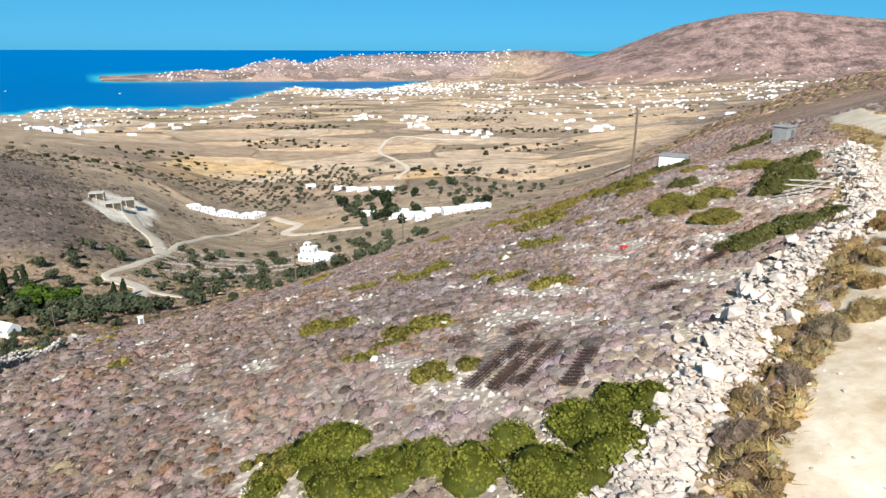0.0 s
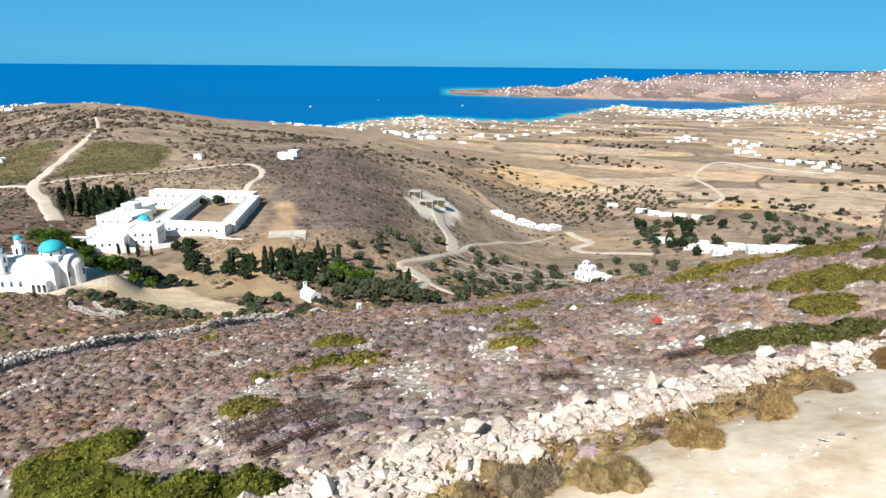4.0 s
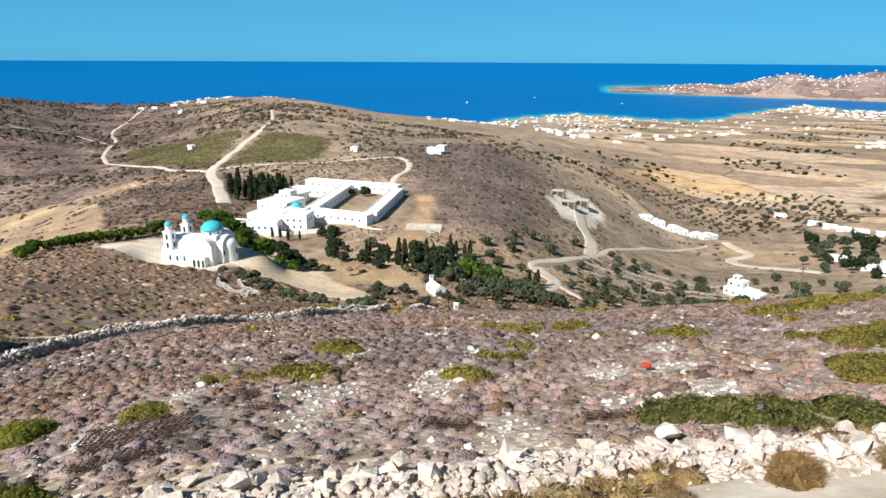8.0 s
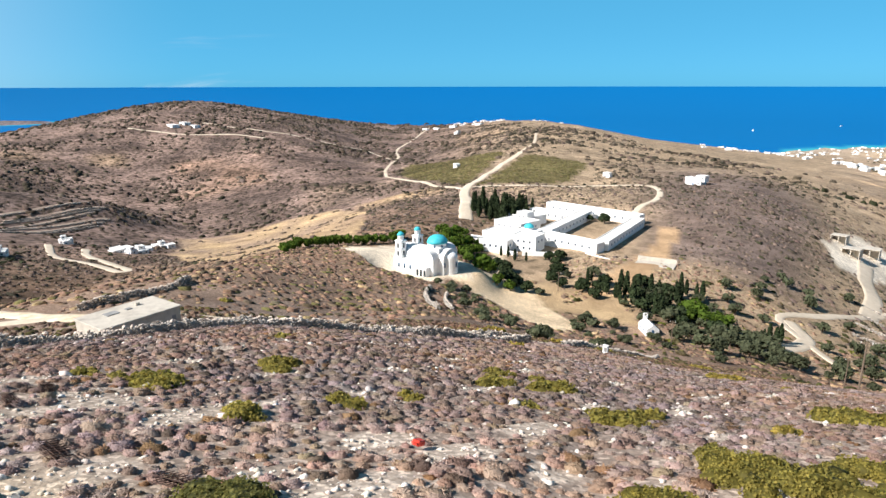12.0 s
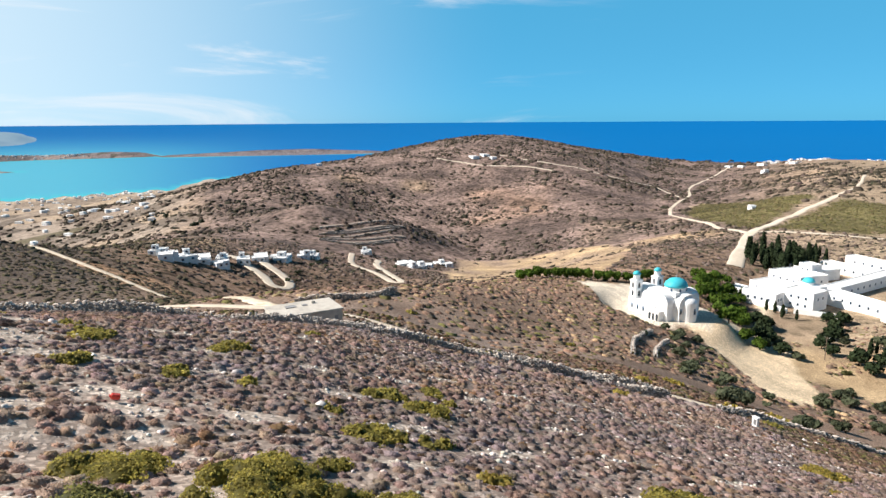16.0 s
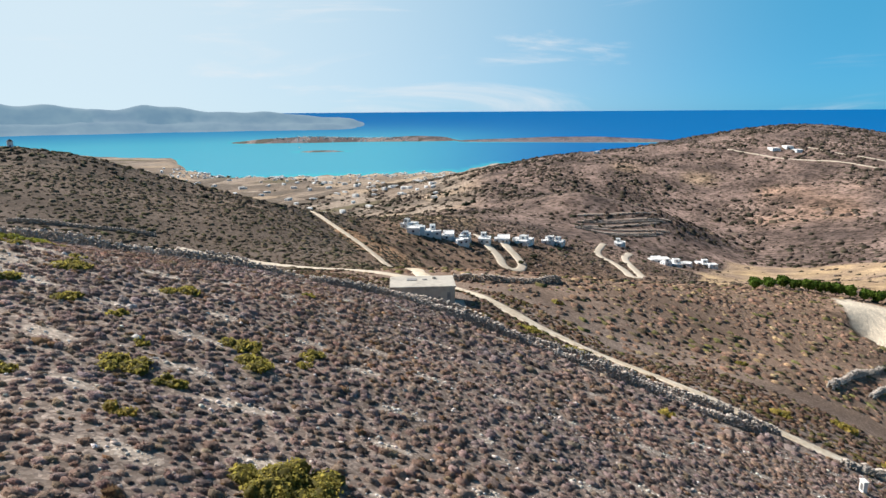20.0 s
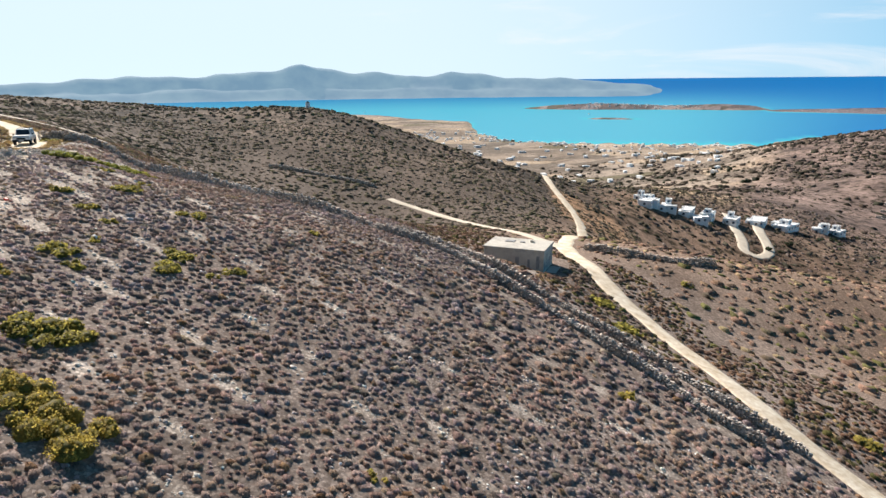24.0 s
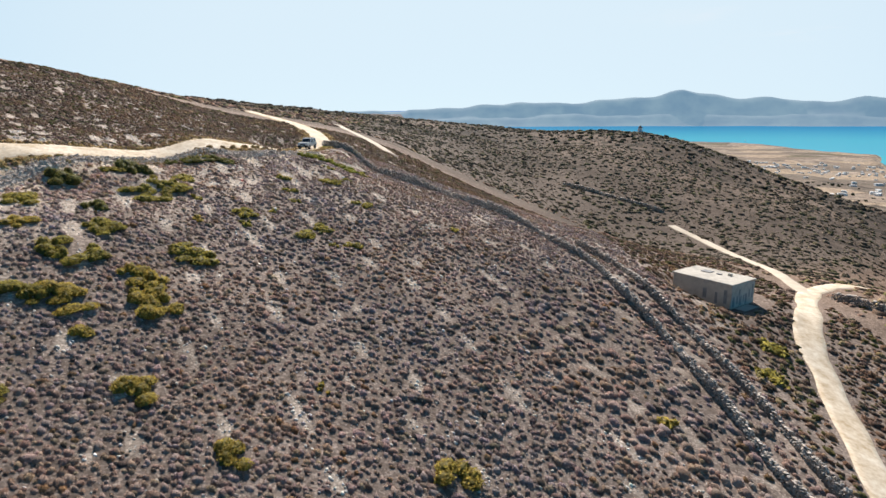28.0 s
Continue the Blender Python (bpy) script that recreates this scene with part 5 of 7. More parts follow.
def twiggy(rings, segs, rng, rough, n, length, width):
    """A low mound of stems with thin twigs standing out of it all over; inner shade is painted in, with paler tips."""
    V, F = mound(rings, segs, rng, rough)
    V = V * (0.80, 0.80, 0.76)
    k = len(V)
    u, t = rng.uniform(0, 1, n), rng.uniform(0, 2 * math.pi, n)
    a = np.arccos(u ** 0.8)
    d = np.stack([np.sin(a) * np.cos(t), np.sin(a) * np.sin(t), np.cos(a)], 1)
    lean = d + rng.normal(0, 0.42, d.shape)
    lean /= np.linalg.norm(lean, axis=1)[:, None]
    side = np.cross(lean, rng.normal(0, 1, d.shape))
    side /= np.linalg.norm(side, axis=1)[:, None]
    base = d * 0.62
    ln = length * rng.uniform(0.6, 1.25, n)[:, None]
    w = width * rng.uniform(0.6, 1.4, n)[:, None]
    tri = np.stack([base - side * w, base + lean * ln + side * w * rng.uniform(-1, 1, n)[:, None], base + side * w], 1).reshape(-1, 3)
    # Shade inside the bush is put into the tone: dark mound, pale tips.
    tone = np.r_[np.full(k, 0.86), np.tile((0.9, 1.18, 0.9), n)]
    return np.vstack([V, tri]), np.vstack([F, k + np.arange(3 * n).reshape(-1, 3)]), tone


def scatter(name, protos, x, y, size, flat, tints, mat, label, category, sink=0.0, smooth=False):
    """Many copies of a few forms joined into one mesh on the ground, each with its own turn, size and tint."""
    rng = np.random.default_rng(len(x) + 17)
    z = ground_z(x, y)
    e = 0.4
    gx_, gy_ = (ground_z(x + e, y) - z) / e, (ground_z(x, y + e) - z) / e
    which = rng.integers(0, len(protos), len(x))
    Vs, Fs, Cs, k = [], [], [], 0
    for w, proto in enumerate(protos):
        pv, pf = proto[:2]
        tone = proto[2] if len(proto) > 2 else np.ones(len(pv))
        s = np.where(which == w)[0]
        if not len(s):
            continue
        a = rng.uniform(0, 2 * math.pi, len(s))
        c, sn = np.cos(a)[:, None], np.sin(a)[:, None]
        sx = size[s][:, None] * rng.uniform(0.8, 1.25, len(s))[:, None]
        px, py = pv[None, :, 0] * sx, pv[None, :, 1] * size[s][:, None]
        X, Y = px * c - py * sn, px * sn + py * c
        Z = pv[None, :, 2] * (size[s] * flat[s])[:, None] + X * gx_[s][:, None] + Y * gy_[s][:, None] - sink * size[s][:, None]
        P = np.stack([X + x[s][:, None], Y + y[s][:, None], Z + z[s][:, None]], -1)
        Vs.append(P.reshape(-1, 3))
        Fs.append((pf[None] + (k + np.arange(len(s)) * len(pv))[:, None, None]).reshape(-1, 3))
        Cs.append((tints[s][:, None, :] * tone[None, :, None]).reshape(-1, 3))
        k += len(s) * len(pv)
    V, F, C = np.vstack(Vs), np.vstack(Fs), np.vstack(Cs)
    me = bpy.data.meshes.new(name)
    me.vertices.add(len(V))
    me.vertices.foreach_set("co", V.ravel())
    me.loops.add(F.size)
    me.loops.foreach_set("vertex_index", F.ravel())
    me.polygons.add(len(F))
    me.polygons.foreach_set("loop_start", np.arange(len(F)) * 3)
    me.update(calc_edges=True)
    if smooth:
        me.polygons.foreach_set("use_smooth", [True] * len(F))
    me.materials.append(mat)
    set_colour(me, "tint", C)
    return tagged(new(name, me), label, category, kind="stuff")


def pick(rng, n, palette):
    """Colours for n plants from weighted tones, each varied a little."""
    w = np.array([p[0] for p in palette], float)
    c = np.array([p[1] for p in palette])[rng.choice(len(palette), n, p=w / w.sum())]
    return c * rng.uniform(0.78, 1.22, (n, 1)) * rng.uniform(0.95, 1.05, (n, 3))


GREY_BUSH = [(42, (0.560, 0.425, 0.385)), (34, (0.490, 0.345, 0.288)), (12, (0.490, 0.370, 0.275)), (8, (0.250, 0.190, 0.160)), (4, (0.400, 0.245, 0.145))]
BROWN_BUSH = [(40, (0.350, 0.225, 0.160)), (25, (0.275, 0.185, 0.140)), (15, (0.215, 0.195, 0.083)), (10, (0.510, 0.375, 0.225)), (10, (0.180, 0.143, 0.098))]
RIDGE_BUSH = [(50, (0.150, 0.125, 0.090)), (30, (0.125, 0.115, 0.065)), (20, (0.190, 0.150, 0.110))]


def clear(x, y):
    """Where wild bushes may grow: off the tracks, walls, lots and building plots."""
    ok = near_line(x, y, MAIN_ROAD) > 2.3
    ok &= near_line(x, y, LOWER_ROAD) > 2.1
    ok &= near_line(x, y, UPPER_TRACK) > 1.8
    ok &= near_line(x, y, SIDE_TRACK) > 1.9
    ok &= near_line(x, y, FIELD_WALL) > 0.7
    ok &= near_line(x, y, OUTER_WALL) > 0.7
    ok &= near_line(x, y, BERM) > 1.05
    ok &= near_line(x, y, MONASTERY_LANE) > 3.5
    for line, width in zip(HILL_TRACKS, HILL_WIDTHS):
        ok &= near_line(x, y, line) > width * 0.6
    for px, py, level, flat, out in PADS:
        ok &= np.hypot(x - px, y - py) > flat + 0.5
    for poly in [LOT, FORECOURT, QUARRY, EXCAVATION]:
        ok &= ~inside(x, y, poly)
    for poly in DRY_FIELDS:
        ok &= ~inside(x, y, poly) | (np.sin(x / 7 + 2 * np.sin(y / 11)) * np.sin(y / 6 + x / 19) > 0.45)
    return ok


def lattice(rng, step, x0, x1, y0, y1, jitter=0.42):
    gx_, gy_ = np.meshgrid(np.arange(x0, x1, step), np.arange(y0, y1, step))
    gx_ = gx_ + (np.arange(gx_.shape[0]) % 2)[:, None] * step / 2
    return gx_.ravel() + rng.uniform(-jitter, jitter, gx_.size) * step, gy_.ravel() + rng.uniform(-jitter, jitter, gx_.size) * step


# big green shrubs: x, y, width, height, tone
SHRUBS = [(-2.7, 12.8, 3.8, 0.5, "g"), (-1.2, 12.2, 2.4, 0.5, "g"), (2.2, 11.0, 3.4, 0.6, "g"), (3.9, 11.8, 2.4, 0.5, "g"), (-4.6, 13.6, 2.0, 0.7, "y"), (4.8, 24.9, 2.2, 0.6, "y"), (3.0, 28.4, 1.9, 0.5, "y"),
          (-5.3, 27.2, 2.6, 0.8, "y"), (-2.8, 19.7, 1.2, 0.4, "y"), (-1.7, 20.9, 1.3, 0.4, "y"), (0.1, 16.3, 1.8, 0.4, "y"), (-0.5, 39.0, 2.6, 0.7, "y"), (-5.0, 14.2, 0.8, 0.5, "y"),
          (11.8, 23.4, 2.4, 0.6, "d"), (13.5, 24.2, 2.6, 0.65, "d"), (15.5, 25.6, 2.6, 0.6, "d"), (17.4, 27.2, 2.0, 0.55, "d"), (22.7, 40.8, 3.4, 1.3, "d"), (18.5, 34.5, 3.6, 1.3, "d"), (14.6, 35.7, 4.6, 0.8, "y"),
          (11.2, 36.9, 1.6, 0.6, "y"), (15.4, 39.1, 5.6, 0.9, "y"), (19.8, 36.6, 2.6, 0.7, "y"), (14.0, 31.8, 3.2, 0.6, "y"), (15.4, 49.4, 3.4, 1.0, "y"), (15.7, 54.1, 5.4, 1.2, "y"), (7.8, 48.9, 4.4, 1.0, "y"),
          (6.3, 37.4, 2.4, 0.6, "y"), (-1.6, 36.8, 2.6, 0.7, "y"), (16.2, 60.6, 3.4, 1.0, "y"), (-54.8, 34.6, 4.2, 0.9, "y"), (-50.1, 42.9, 4.2, 0.9, "y"), (1.4, -4.6, 5.0, 0.7, "y"), (-1.6, -2.0, 3.0, 0.6, "y"),
          (-3.1, 39.9, 1.4, 0.6, "y"), (3.8, 35.2, 1.3, 0.5, "y"), (5.7, 39.9, 1.8, 0.6, "y"), (2.0, 31.2, 1.5, 0.5, "y"), (-5.1, 38.9, 1.9, 0.6, "y"), (-16.2, 28.9, 1.5, 0.5, "y"),
          (10.2, 55.1, 3.8, 1.1, "o"), (13.7, 60.0, 4.0, 1.2, "o"), (8.5, 57.7, 4.4, 1.2, "o"), (11.2, 62.6, 2.0, 0.8, "o"), (6.1, 66.3, 3.0, 1.0, "o"), (-13.9, 66.7, 3.2, 1.0, "o"), (-0.5, 69.7, 2.4, 0.9, "o"),
          (-33.0, 56.4, 2.0, 0.8, "o"), (-4.9, 62.0, 1.2, 0.5, "o"), (9.7, 42.2, 1.4, 0.6, "o"), (-1.0, 22.0, 2.6, 0.5, "y"), (23.2, 47.3, 3.6, 0.9, "y"), (20.5, 52.0, 3.0, 0.8, "o"), (18.0, 45.5, 2.4, 0.8, "d"),
          (20, 66, 5, 1.0, "y"), (24, 74, 6, 1.1, "d"), (14, 70, 3, 0.8, "y"), (30, 90, 7, 1.4, "d"), (36, 98, 6, 1.4, "d"), (26, 86, 5, 1.2, "d"), (40, 84, 5, 1.2, "d"), (47, 92, 5, 1.2, "d"), (12, 92, 4, 0.9, "y"),
          (-60, 66, 3, 1.0, "o"), (-70, 74, 3.4, 1.2, "o"), (-56, 78, 3, 1.1, "o"), (-64, 88, 3.6, 1.3, "o"), (-44, 96, 4, 1.3, "o"), (-90, 60, 2.4, 0.9, "y"), (-82, 30, 2.4, 0.8, "y"), (-45, 78, 2.6, 0.9, "y")]
TONES = {"g": ((0.200, 0.215, 0.032), (0.360, 0.350, 0.060), "bright green spreading lentisk shrub among stones"),
         "y": ((0.290, 0.255, 0.062), (0.480, 0.395, 0.100), "low yellow-green cushion shrub on the slope"),
         "d": ((0.165, 0.168, 0.050), (0.300, 0.275, 0.088), "dense dark green evergreen shrub"),
         "o": ((0.390, 0.320, 0.075), (0.620, 0.460, 0.120), "olive-green rounded shrub among dry bushes")}


def leaf_cloud(name, rng, places, normals, size, c0, c1, mat, parent):
    """Many small leaves at places, each turned about its normal."""
    n = len(places)
    d = normals + rng.normal(0, 0.55, (n, 3))
    d /= np.linalg.norm(d, axis=1)[:, None]
    u = np.cross(d, rng.normal(0, 1, (n, 3)))
    u /= np.linalg.norm(u, axis=1)[:, None]
    v = np.cross(d, u)
    s = size * rng.uniform(0.6, 1.4, n)[:, None]
    P = np.stack([places - u * s * 0.5, places + v * s * 0.8 - u * s * 0.1, places + u * s * 0.6 + d * s * 0.5, places - v * s * 0.7], 1).reshape(-1, 3)
    F = np.arange(4 * n).reshape(-1, 4)
    me = mesh_from(name, P.tolist(), F.tolist(), mat)
    t = rng.uniform(0, 1, (n, 1))
    set_colour(me, "tint", np.repeat(np.array(c0) * (1 - t) + np.array(c1) * t, 4, axis=0))
    return part_mesh(name, me, parent)


def shrub(x, y, width, height, tone):
    height = height * {"g": 0.9, "y": 0.55, "d": 0.75, "o": 0.55}[tone]
    c0, c1, label = TONES[tone]
    rng = np.random.default_rng(int(abs(x * 37 + y * 91)))
    s = thing("shrub", label, "shrub", Matrix.Translation(on_ground(x, y)), {"g": "lentisk shrubs", "y": "yellow-green shrubs", "d": "dark shrubs", "o": "olive shrubs"}[tone])
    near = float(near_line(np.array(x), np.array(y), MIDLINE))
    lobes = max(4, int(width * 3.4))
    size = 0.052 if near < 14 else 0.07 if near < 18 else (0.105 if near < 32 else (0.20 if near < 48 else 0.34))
    P, N, LV, LF, k = [], [], [], [], 0
    for i in range(lobes):
        a, q = rng.uniform(0, 2 * math.pi), math.sqrt(rng.uniform(0, 1)) * 0.9
        lx, ly = q * math.cos(a) * width / 2, q * math.sin(a) * width / 2 * 0.75
        lr, lh = rng.uniform(0.13, 0.27) * min(width, 3.2), height * rng.uniform(0.45, 1.0)
        lz = float(ground_z(x + lx, y + ly) - ground_z(x, y))
        mv, mf = mound(4, 9, rng, 0.16)
        LV.append(mv * (lr * 0.93, lr * 0.93, lh * 0.9) + (lx, ly, lz))
        LF.append(mf + k)
        k += len(mv)
        n = int(lr * lr * 4.2 / (size * size))
        d = rng.normal(0, 1, (n, 3))
        d[:, 2] = np.abs(d[:, 2])
        d /= np.linalg.norm(d, axis=1)[:, None]
        P.append(d * (lr, lr, lh) * rng.uniform(0.84, 1.10, (n, 1)) * (1 + 0.10 * np.sin(d[:, :1] * 7 + i) * np.sin(d[:, 1:2] * 8)) + (lx, ly, lz))
        N.append(d)
    # Mound that fills the shrub under its leaves, tinted darker than they are.
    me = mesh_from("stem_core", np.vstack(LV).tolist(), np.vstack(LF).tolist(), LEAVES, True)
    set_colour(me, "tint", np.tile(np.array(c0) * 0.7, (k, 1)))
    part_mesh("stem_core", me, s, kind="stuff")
    leaf_cloud("foliage", rng, np.vstack(P), np.vstack(N), size, c0, c1, LEAVES, s)
    SHRUB_SPOTS.append((x, y, width * 0.42))


for row in SHRUBS:
    shrub(*row)


def off_shrubs(x, y):
    ok = np.ones(len(x), bool)
    for sx, sy, sr in SHRUB_SPOTS:
        ok &= np.hypot(x - sx, y - sy) > sr
    return ok


# round dry bushes on the road's edge
def dry_bush(x, y, width, height, rgb, label):
    rng = np.random.default_rng(int(abs(x * 51 + y * 13)))
    b = thing("dry_bush", label, "bush", Matrix.Translation(on_ground(x, y)), "dry roadside bushes")
    V, F, k = [], [], 0
    for i in range(4):
        v, f, _ = twiggy(6, 13, rng, 0.13, 950, 0.46, 0.020)
        a, q = rng.uniform(0, 6.3), (0.0 if i == 0 else 0.30)
        V.append(v * (width * (0.36 - 0.05 * i), width * (0.34 - 0.04 * i), height * rng.uniform(0.6, 0.85)) + (q * width * math.cos(a), q * width * math.sin(a), 0))
        F.append(f + k)
        k += len(v)
    v, f = np.vstack(V), np.vstack(F)
    me = mesh_from("brush", v.tolist(), f.tolist(), TWIGS)
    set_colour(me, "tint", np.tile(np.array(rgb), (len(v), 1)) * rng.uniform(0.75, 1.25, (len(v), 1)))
    part_mesh("brush", me, b)
    SHRUB_SPOTS.append((x, y, width * 0.4))


for x, y, w, h, rgb in ((14.7, 20.4, 1.7, 0.75, (0.36, 0.23, 0.10)), (9.2, 13.7, 1.5, 0.7, (0.33, 0.26, 0.17)), (10.3, 14.1, 1.5, 0.75, (0.42, 0.31, 0.15)), (5.6, 10.4, 1.3, 0.6, (0.28, 0.21, 0.16)),
                        (7.5, 12.1, 1.2, 0.6, (0.30, 0.23, 0.17)), (8.5, 13.0, 1.0, 0.5, (0.40, 0.30, 0.16)), (11.4, 15.6, 1.3, 0.6, (0.40, 0.27, 0.12)), (12.6, 17.2, 1.4, 0.6, (0.42, 0.29, 0.13)),
                        (4.2, 8.6, 1.2, 0.5, (0.30, 0.24, 0.18)), (15.9, 21.8, 1.2, 0.5, (0.36, 0.27, 0.14)), (13.6, 18.6, 1.1, 0.5, (0.34, 0.24, 0.13)), (6.4, 11.3, 0.9, 0.4, (0.33, 0.28, 0.22))):
    dry_bush(x, y, w * 0.8, h * 0.85, rgb, "round dry thorn bush beside the dirt road")


def bushes():
    rng = np.random.default_rng(3)
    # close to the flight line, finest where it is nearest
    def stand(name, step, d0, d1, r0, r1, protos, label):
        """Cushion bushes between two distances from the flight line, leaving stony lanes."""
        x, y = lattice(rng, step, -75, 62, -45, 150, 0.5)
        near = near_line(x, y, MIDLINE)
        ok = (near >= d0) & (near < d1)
        x, y, near = x[ok], y[ok], near[ok]
        pale = ease((17 - near_line(x, y, BERM)) / 12)
        lane = gappy(x, y) + rng.normal(0, 0.16, len(x))
        ok = clear(x, y) & off_shrubs(x, y) & (lane < 0.98 - 0.58 * pale) & (rng.random(len(x)) < 0.93)
        x, y, near, pale = x[ok], y[ok], near[ok], pale[ok]
        below = (x < -47) | ((x < -30) & (y > 74)) | (y < -12) | ((x > 12 + (y - 15) * 0.72) & (near_line(x, y, BERM) > 3))
        n = len(x)
        clump = 1 + 0.22 * np.sin(x * 1.1 + 2 * np.sin(y * 0.7)) * np.sin(y * 0.9 + 1)
        size = (r0 + (r1 - r0) * rng.random(n) ** 1.6) * clump
        tint = np.where(below[:, None], pick(rng, n, BROWN_BUSH), pick(rng, n, GREY_BUSH))
        patch = np.sin(x * 0.21 + 1.3 * np.sin(y * 0.17)) * np.sin(y * 0.26 + 0.4)
        tint = tint * (0.80 + 0.24 * pale)[:, None] * (1 + np.stack([0.10 * patch, 0.03 * patch, -0.06 * patch], 1))
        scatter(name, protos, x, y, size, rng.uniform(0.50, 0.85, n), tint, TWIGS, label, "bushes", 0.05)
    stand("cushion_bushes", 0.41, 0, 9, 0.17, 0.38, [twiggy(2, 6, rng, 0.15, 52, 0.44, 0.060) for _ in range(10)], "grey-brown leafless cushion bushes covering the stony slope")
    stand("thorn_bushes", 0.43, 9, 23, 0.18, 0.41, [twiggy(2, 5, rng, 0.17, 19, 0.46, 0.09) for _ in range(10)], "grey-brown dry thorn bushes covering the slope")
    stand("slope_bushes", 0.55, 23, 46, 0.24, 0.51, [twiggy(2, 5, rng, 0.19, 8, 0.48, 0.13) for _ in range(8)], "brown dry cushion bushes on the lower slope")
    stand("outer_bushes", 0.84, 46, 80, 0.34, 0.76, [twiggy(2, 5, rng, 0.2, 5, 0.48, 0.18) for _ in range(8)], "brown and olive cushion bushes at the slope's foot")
    # further off
    x, y = lattice(rng, 1.72, -300, 120, -200, 230, 0.5)
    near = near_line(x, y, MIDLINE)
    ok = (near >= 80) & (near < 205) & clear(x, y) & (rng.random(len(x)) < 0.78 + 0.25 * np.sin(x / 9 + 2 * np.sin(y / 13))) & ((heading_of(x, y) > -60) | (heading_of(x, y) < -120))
    x, y, near = x[ok], y[ok], near[ok]
    n = len(x)
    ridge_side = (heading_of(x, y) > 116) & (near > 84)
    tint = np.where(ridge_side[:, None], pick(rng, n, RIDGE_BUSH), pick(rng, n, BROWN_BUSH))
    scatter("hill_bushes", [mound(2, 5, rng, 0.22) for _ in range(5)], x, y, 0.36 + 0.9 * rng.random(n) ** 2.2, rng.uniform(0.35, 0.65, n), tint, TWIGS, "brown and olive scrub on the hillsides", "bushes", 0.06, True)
    x, y = lattice(rng, 2.7, -560, 160, -420, 520)
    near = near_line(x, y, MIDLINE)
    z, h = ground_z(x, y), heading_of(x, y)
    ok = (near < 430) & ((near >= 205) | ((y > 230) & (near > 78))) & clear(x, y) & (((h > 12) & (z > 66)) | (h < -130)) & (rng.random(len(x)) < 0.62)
    for poly in GREEN_FIELDS:
        ok &= ~inside(x, y, poly)
    x, y, h = x[ok], y[ok], h[ok]
    n = len(x)
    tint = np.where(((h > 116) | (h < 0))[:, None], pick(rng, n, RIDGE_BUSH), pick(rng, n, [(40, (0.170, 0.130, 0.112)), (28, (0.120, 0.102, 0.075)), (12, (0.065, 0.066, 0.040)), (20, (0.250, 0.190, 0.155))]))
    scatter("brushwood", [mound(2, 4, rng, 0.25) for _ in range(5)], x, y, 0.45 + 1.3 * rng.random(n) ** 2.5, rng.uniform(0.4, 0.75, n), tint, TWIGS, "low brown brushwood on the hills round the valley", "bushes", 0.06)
    x, y = lattice(rng, 5.2, -1850, 300, -640, 700)
    near = near_line(x, y, MIDLINE)
    z = ground_z(x, y)
    thick = 0.55 + 0.9 * np.clip(np.sin(x / 47 + 2 * np.sin(y / 61)) * np.sin(y / 39 + 1.5 * np.sin(x / 83)), -0.5, 0.6)
    ok = (near >= 205) & (near < 1750) & clear(x, y) & (rng.random(len(x)) < thick * np.where((z < 76) & (np.abs(heading_of(x, y) - 5) < 34), 0.3, 0.95)) & (rng.random(len(x)) < 0.75 - 0.24 * ease((near - 400) / 500)) & ((heading_of(x, y) > -40) | (heading_of(x, y) < -130)) & (z > 6)
    for poly in GREEN_FIELDS:
        ok &= ~inside(x, y, poly)
    x, y, near = x[ok], y[ok], near[ok]
    n = len(x)
    tint = pick(rng, n, [(30, (0.060, 0.055, 0.040)), (35, (0.100, 0.082, 0.062)), (35, (0.155, 0.120, 0.098))])
    scatter("far_scrub", [mound(2, 4, rng, 0.25) for _ in range(4)], x, y, (0.5 + 1.5 * rng.random(n) ** 3) * (1 + 1.5 * ease((near - 250) / 600)), rng.uniform(0.5, 0.9, n), tint, TWIGS, "dark scattered scrub on the far hills", "bushes", 0.06)
    # heath of the two green fields
    x, y = lattice(rng, 3.0, -850, -390, 240, 430, 0.5)
    ok = (inside(x, y, GREEN_FIELDS[0]) | inside(x, y, GREEN_FIELDS[1])) & clear(x, y) & (rng.random(len(x)) < 0.6)
    x, y = x[ok], y[ok]
    n = len(x)
    tint = pick(rng, n, [(5, (0.135, 0.120, 0.050)), (3, (0.090, 0.085, 0.040)), (2, (0.200, 0.155, 0.090))])
    scatter("heath", [mound(2, 5, rng, 0.2) for _ in range(5)], x, y, 0.5 + 1.1 * rng.random(n) ** 2, rng.uniform(0.4, 0.7, n), tint, TWIGS, "olive-green heath on the hill fields", "bushes", 0.06)
    # leafy thickets of the valley bottom and under the monastery
    x, y = rng.uniform(-215, 30, 1900), rng.uniform(80, 330, 1900)
    damp = inside(x, y, [(-150, 185), (-160, 300), (-70, 330), (-5, 290), (10, 200), (-40, 130), (-90, 120), (-120, 145)]) | inside(x, y, [(-215, 160), (-190, 147), (-150, 140), (-100, 130), (-60, 90), (-40, 100), (-90, 150), (-130, 160), (-180, 172)])
    ok = damp & clear(x, y) & (np.sin(x / 8 + 1.5 * np.sin(y / 12)) * np.sin(y / 9 + 0.5) + 0.35 * rng.normal(0, 1, len(x)) > 0.1)
    x, y = x[ok], y[ok]
    n = len(x)
    tint = pick(rng, n, [(3, (0.085, 0.095, 0.042)), (3, (0.140, 0.145, 0.055)), (4, (0.190, 0.160, 0.085)), (1, (0.240, 0.260, 0.050))])
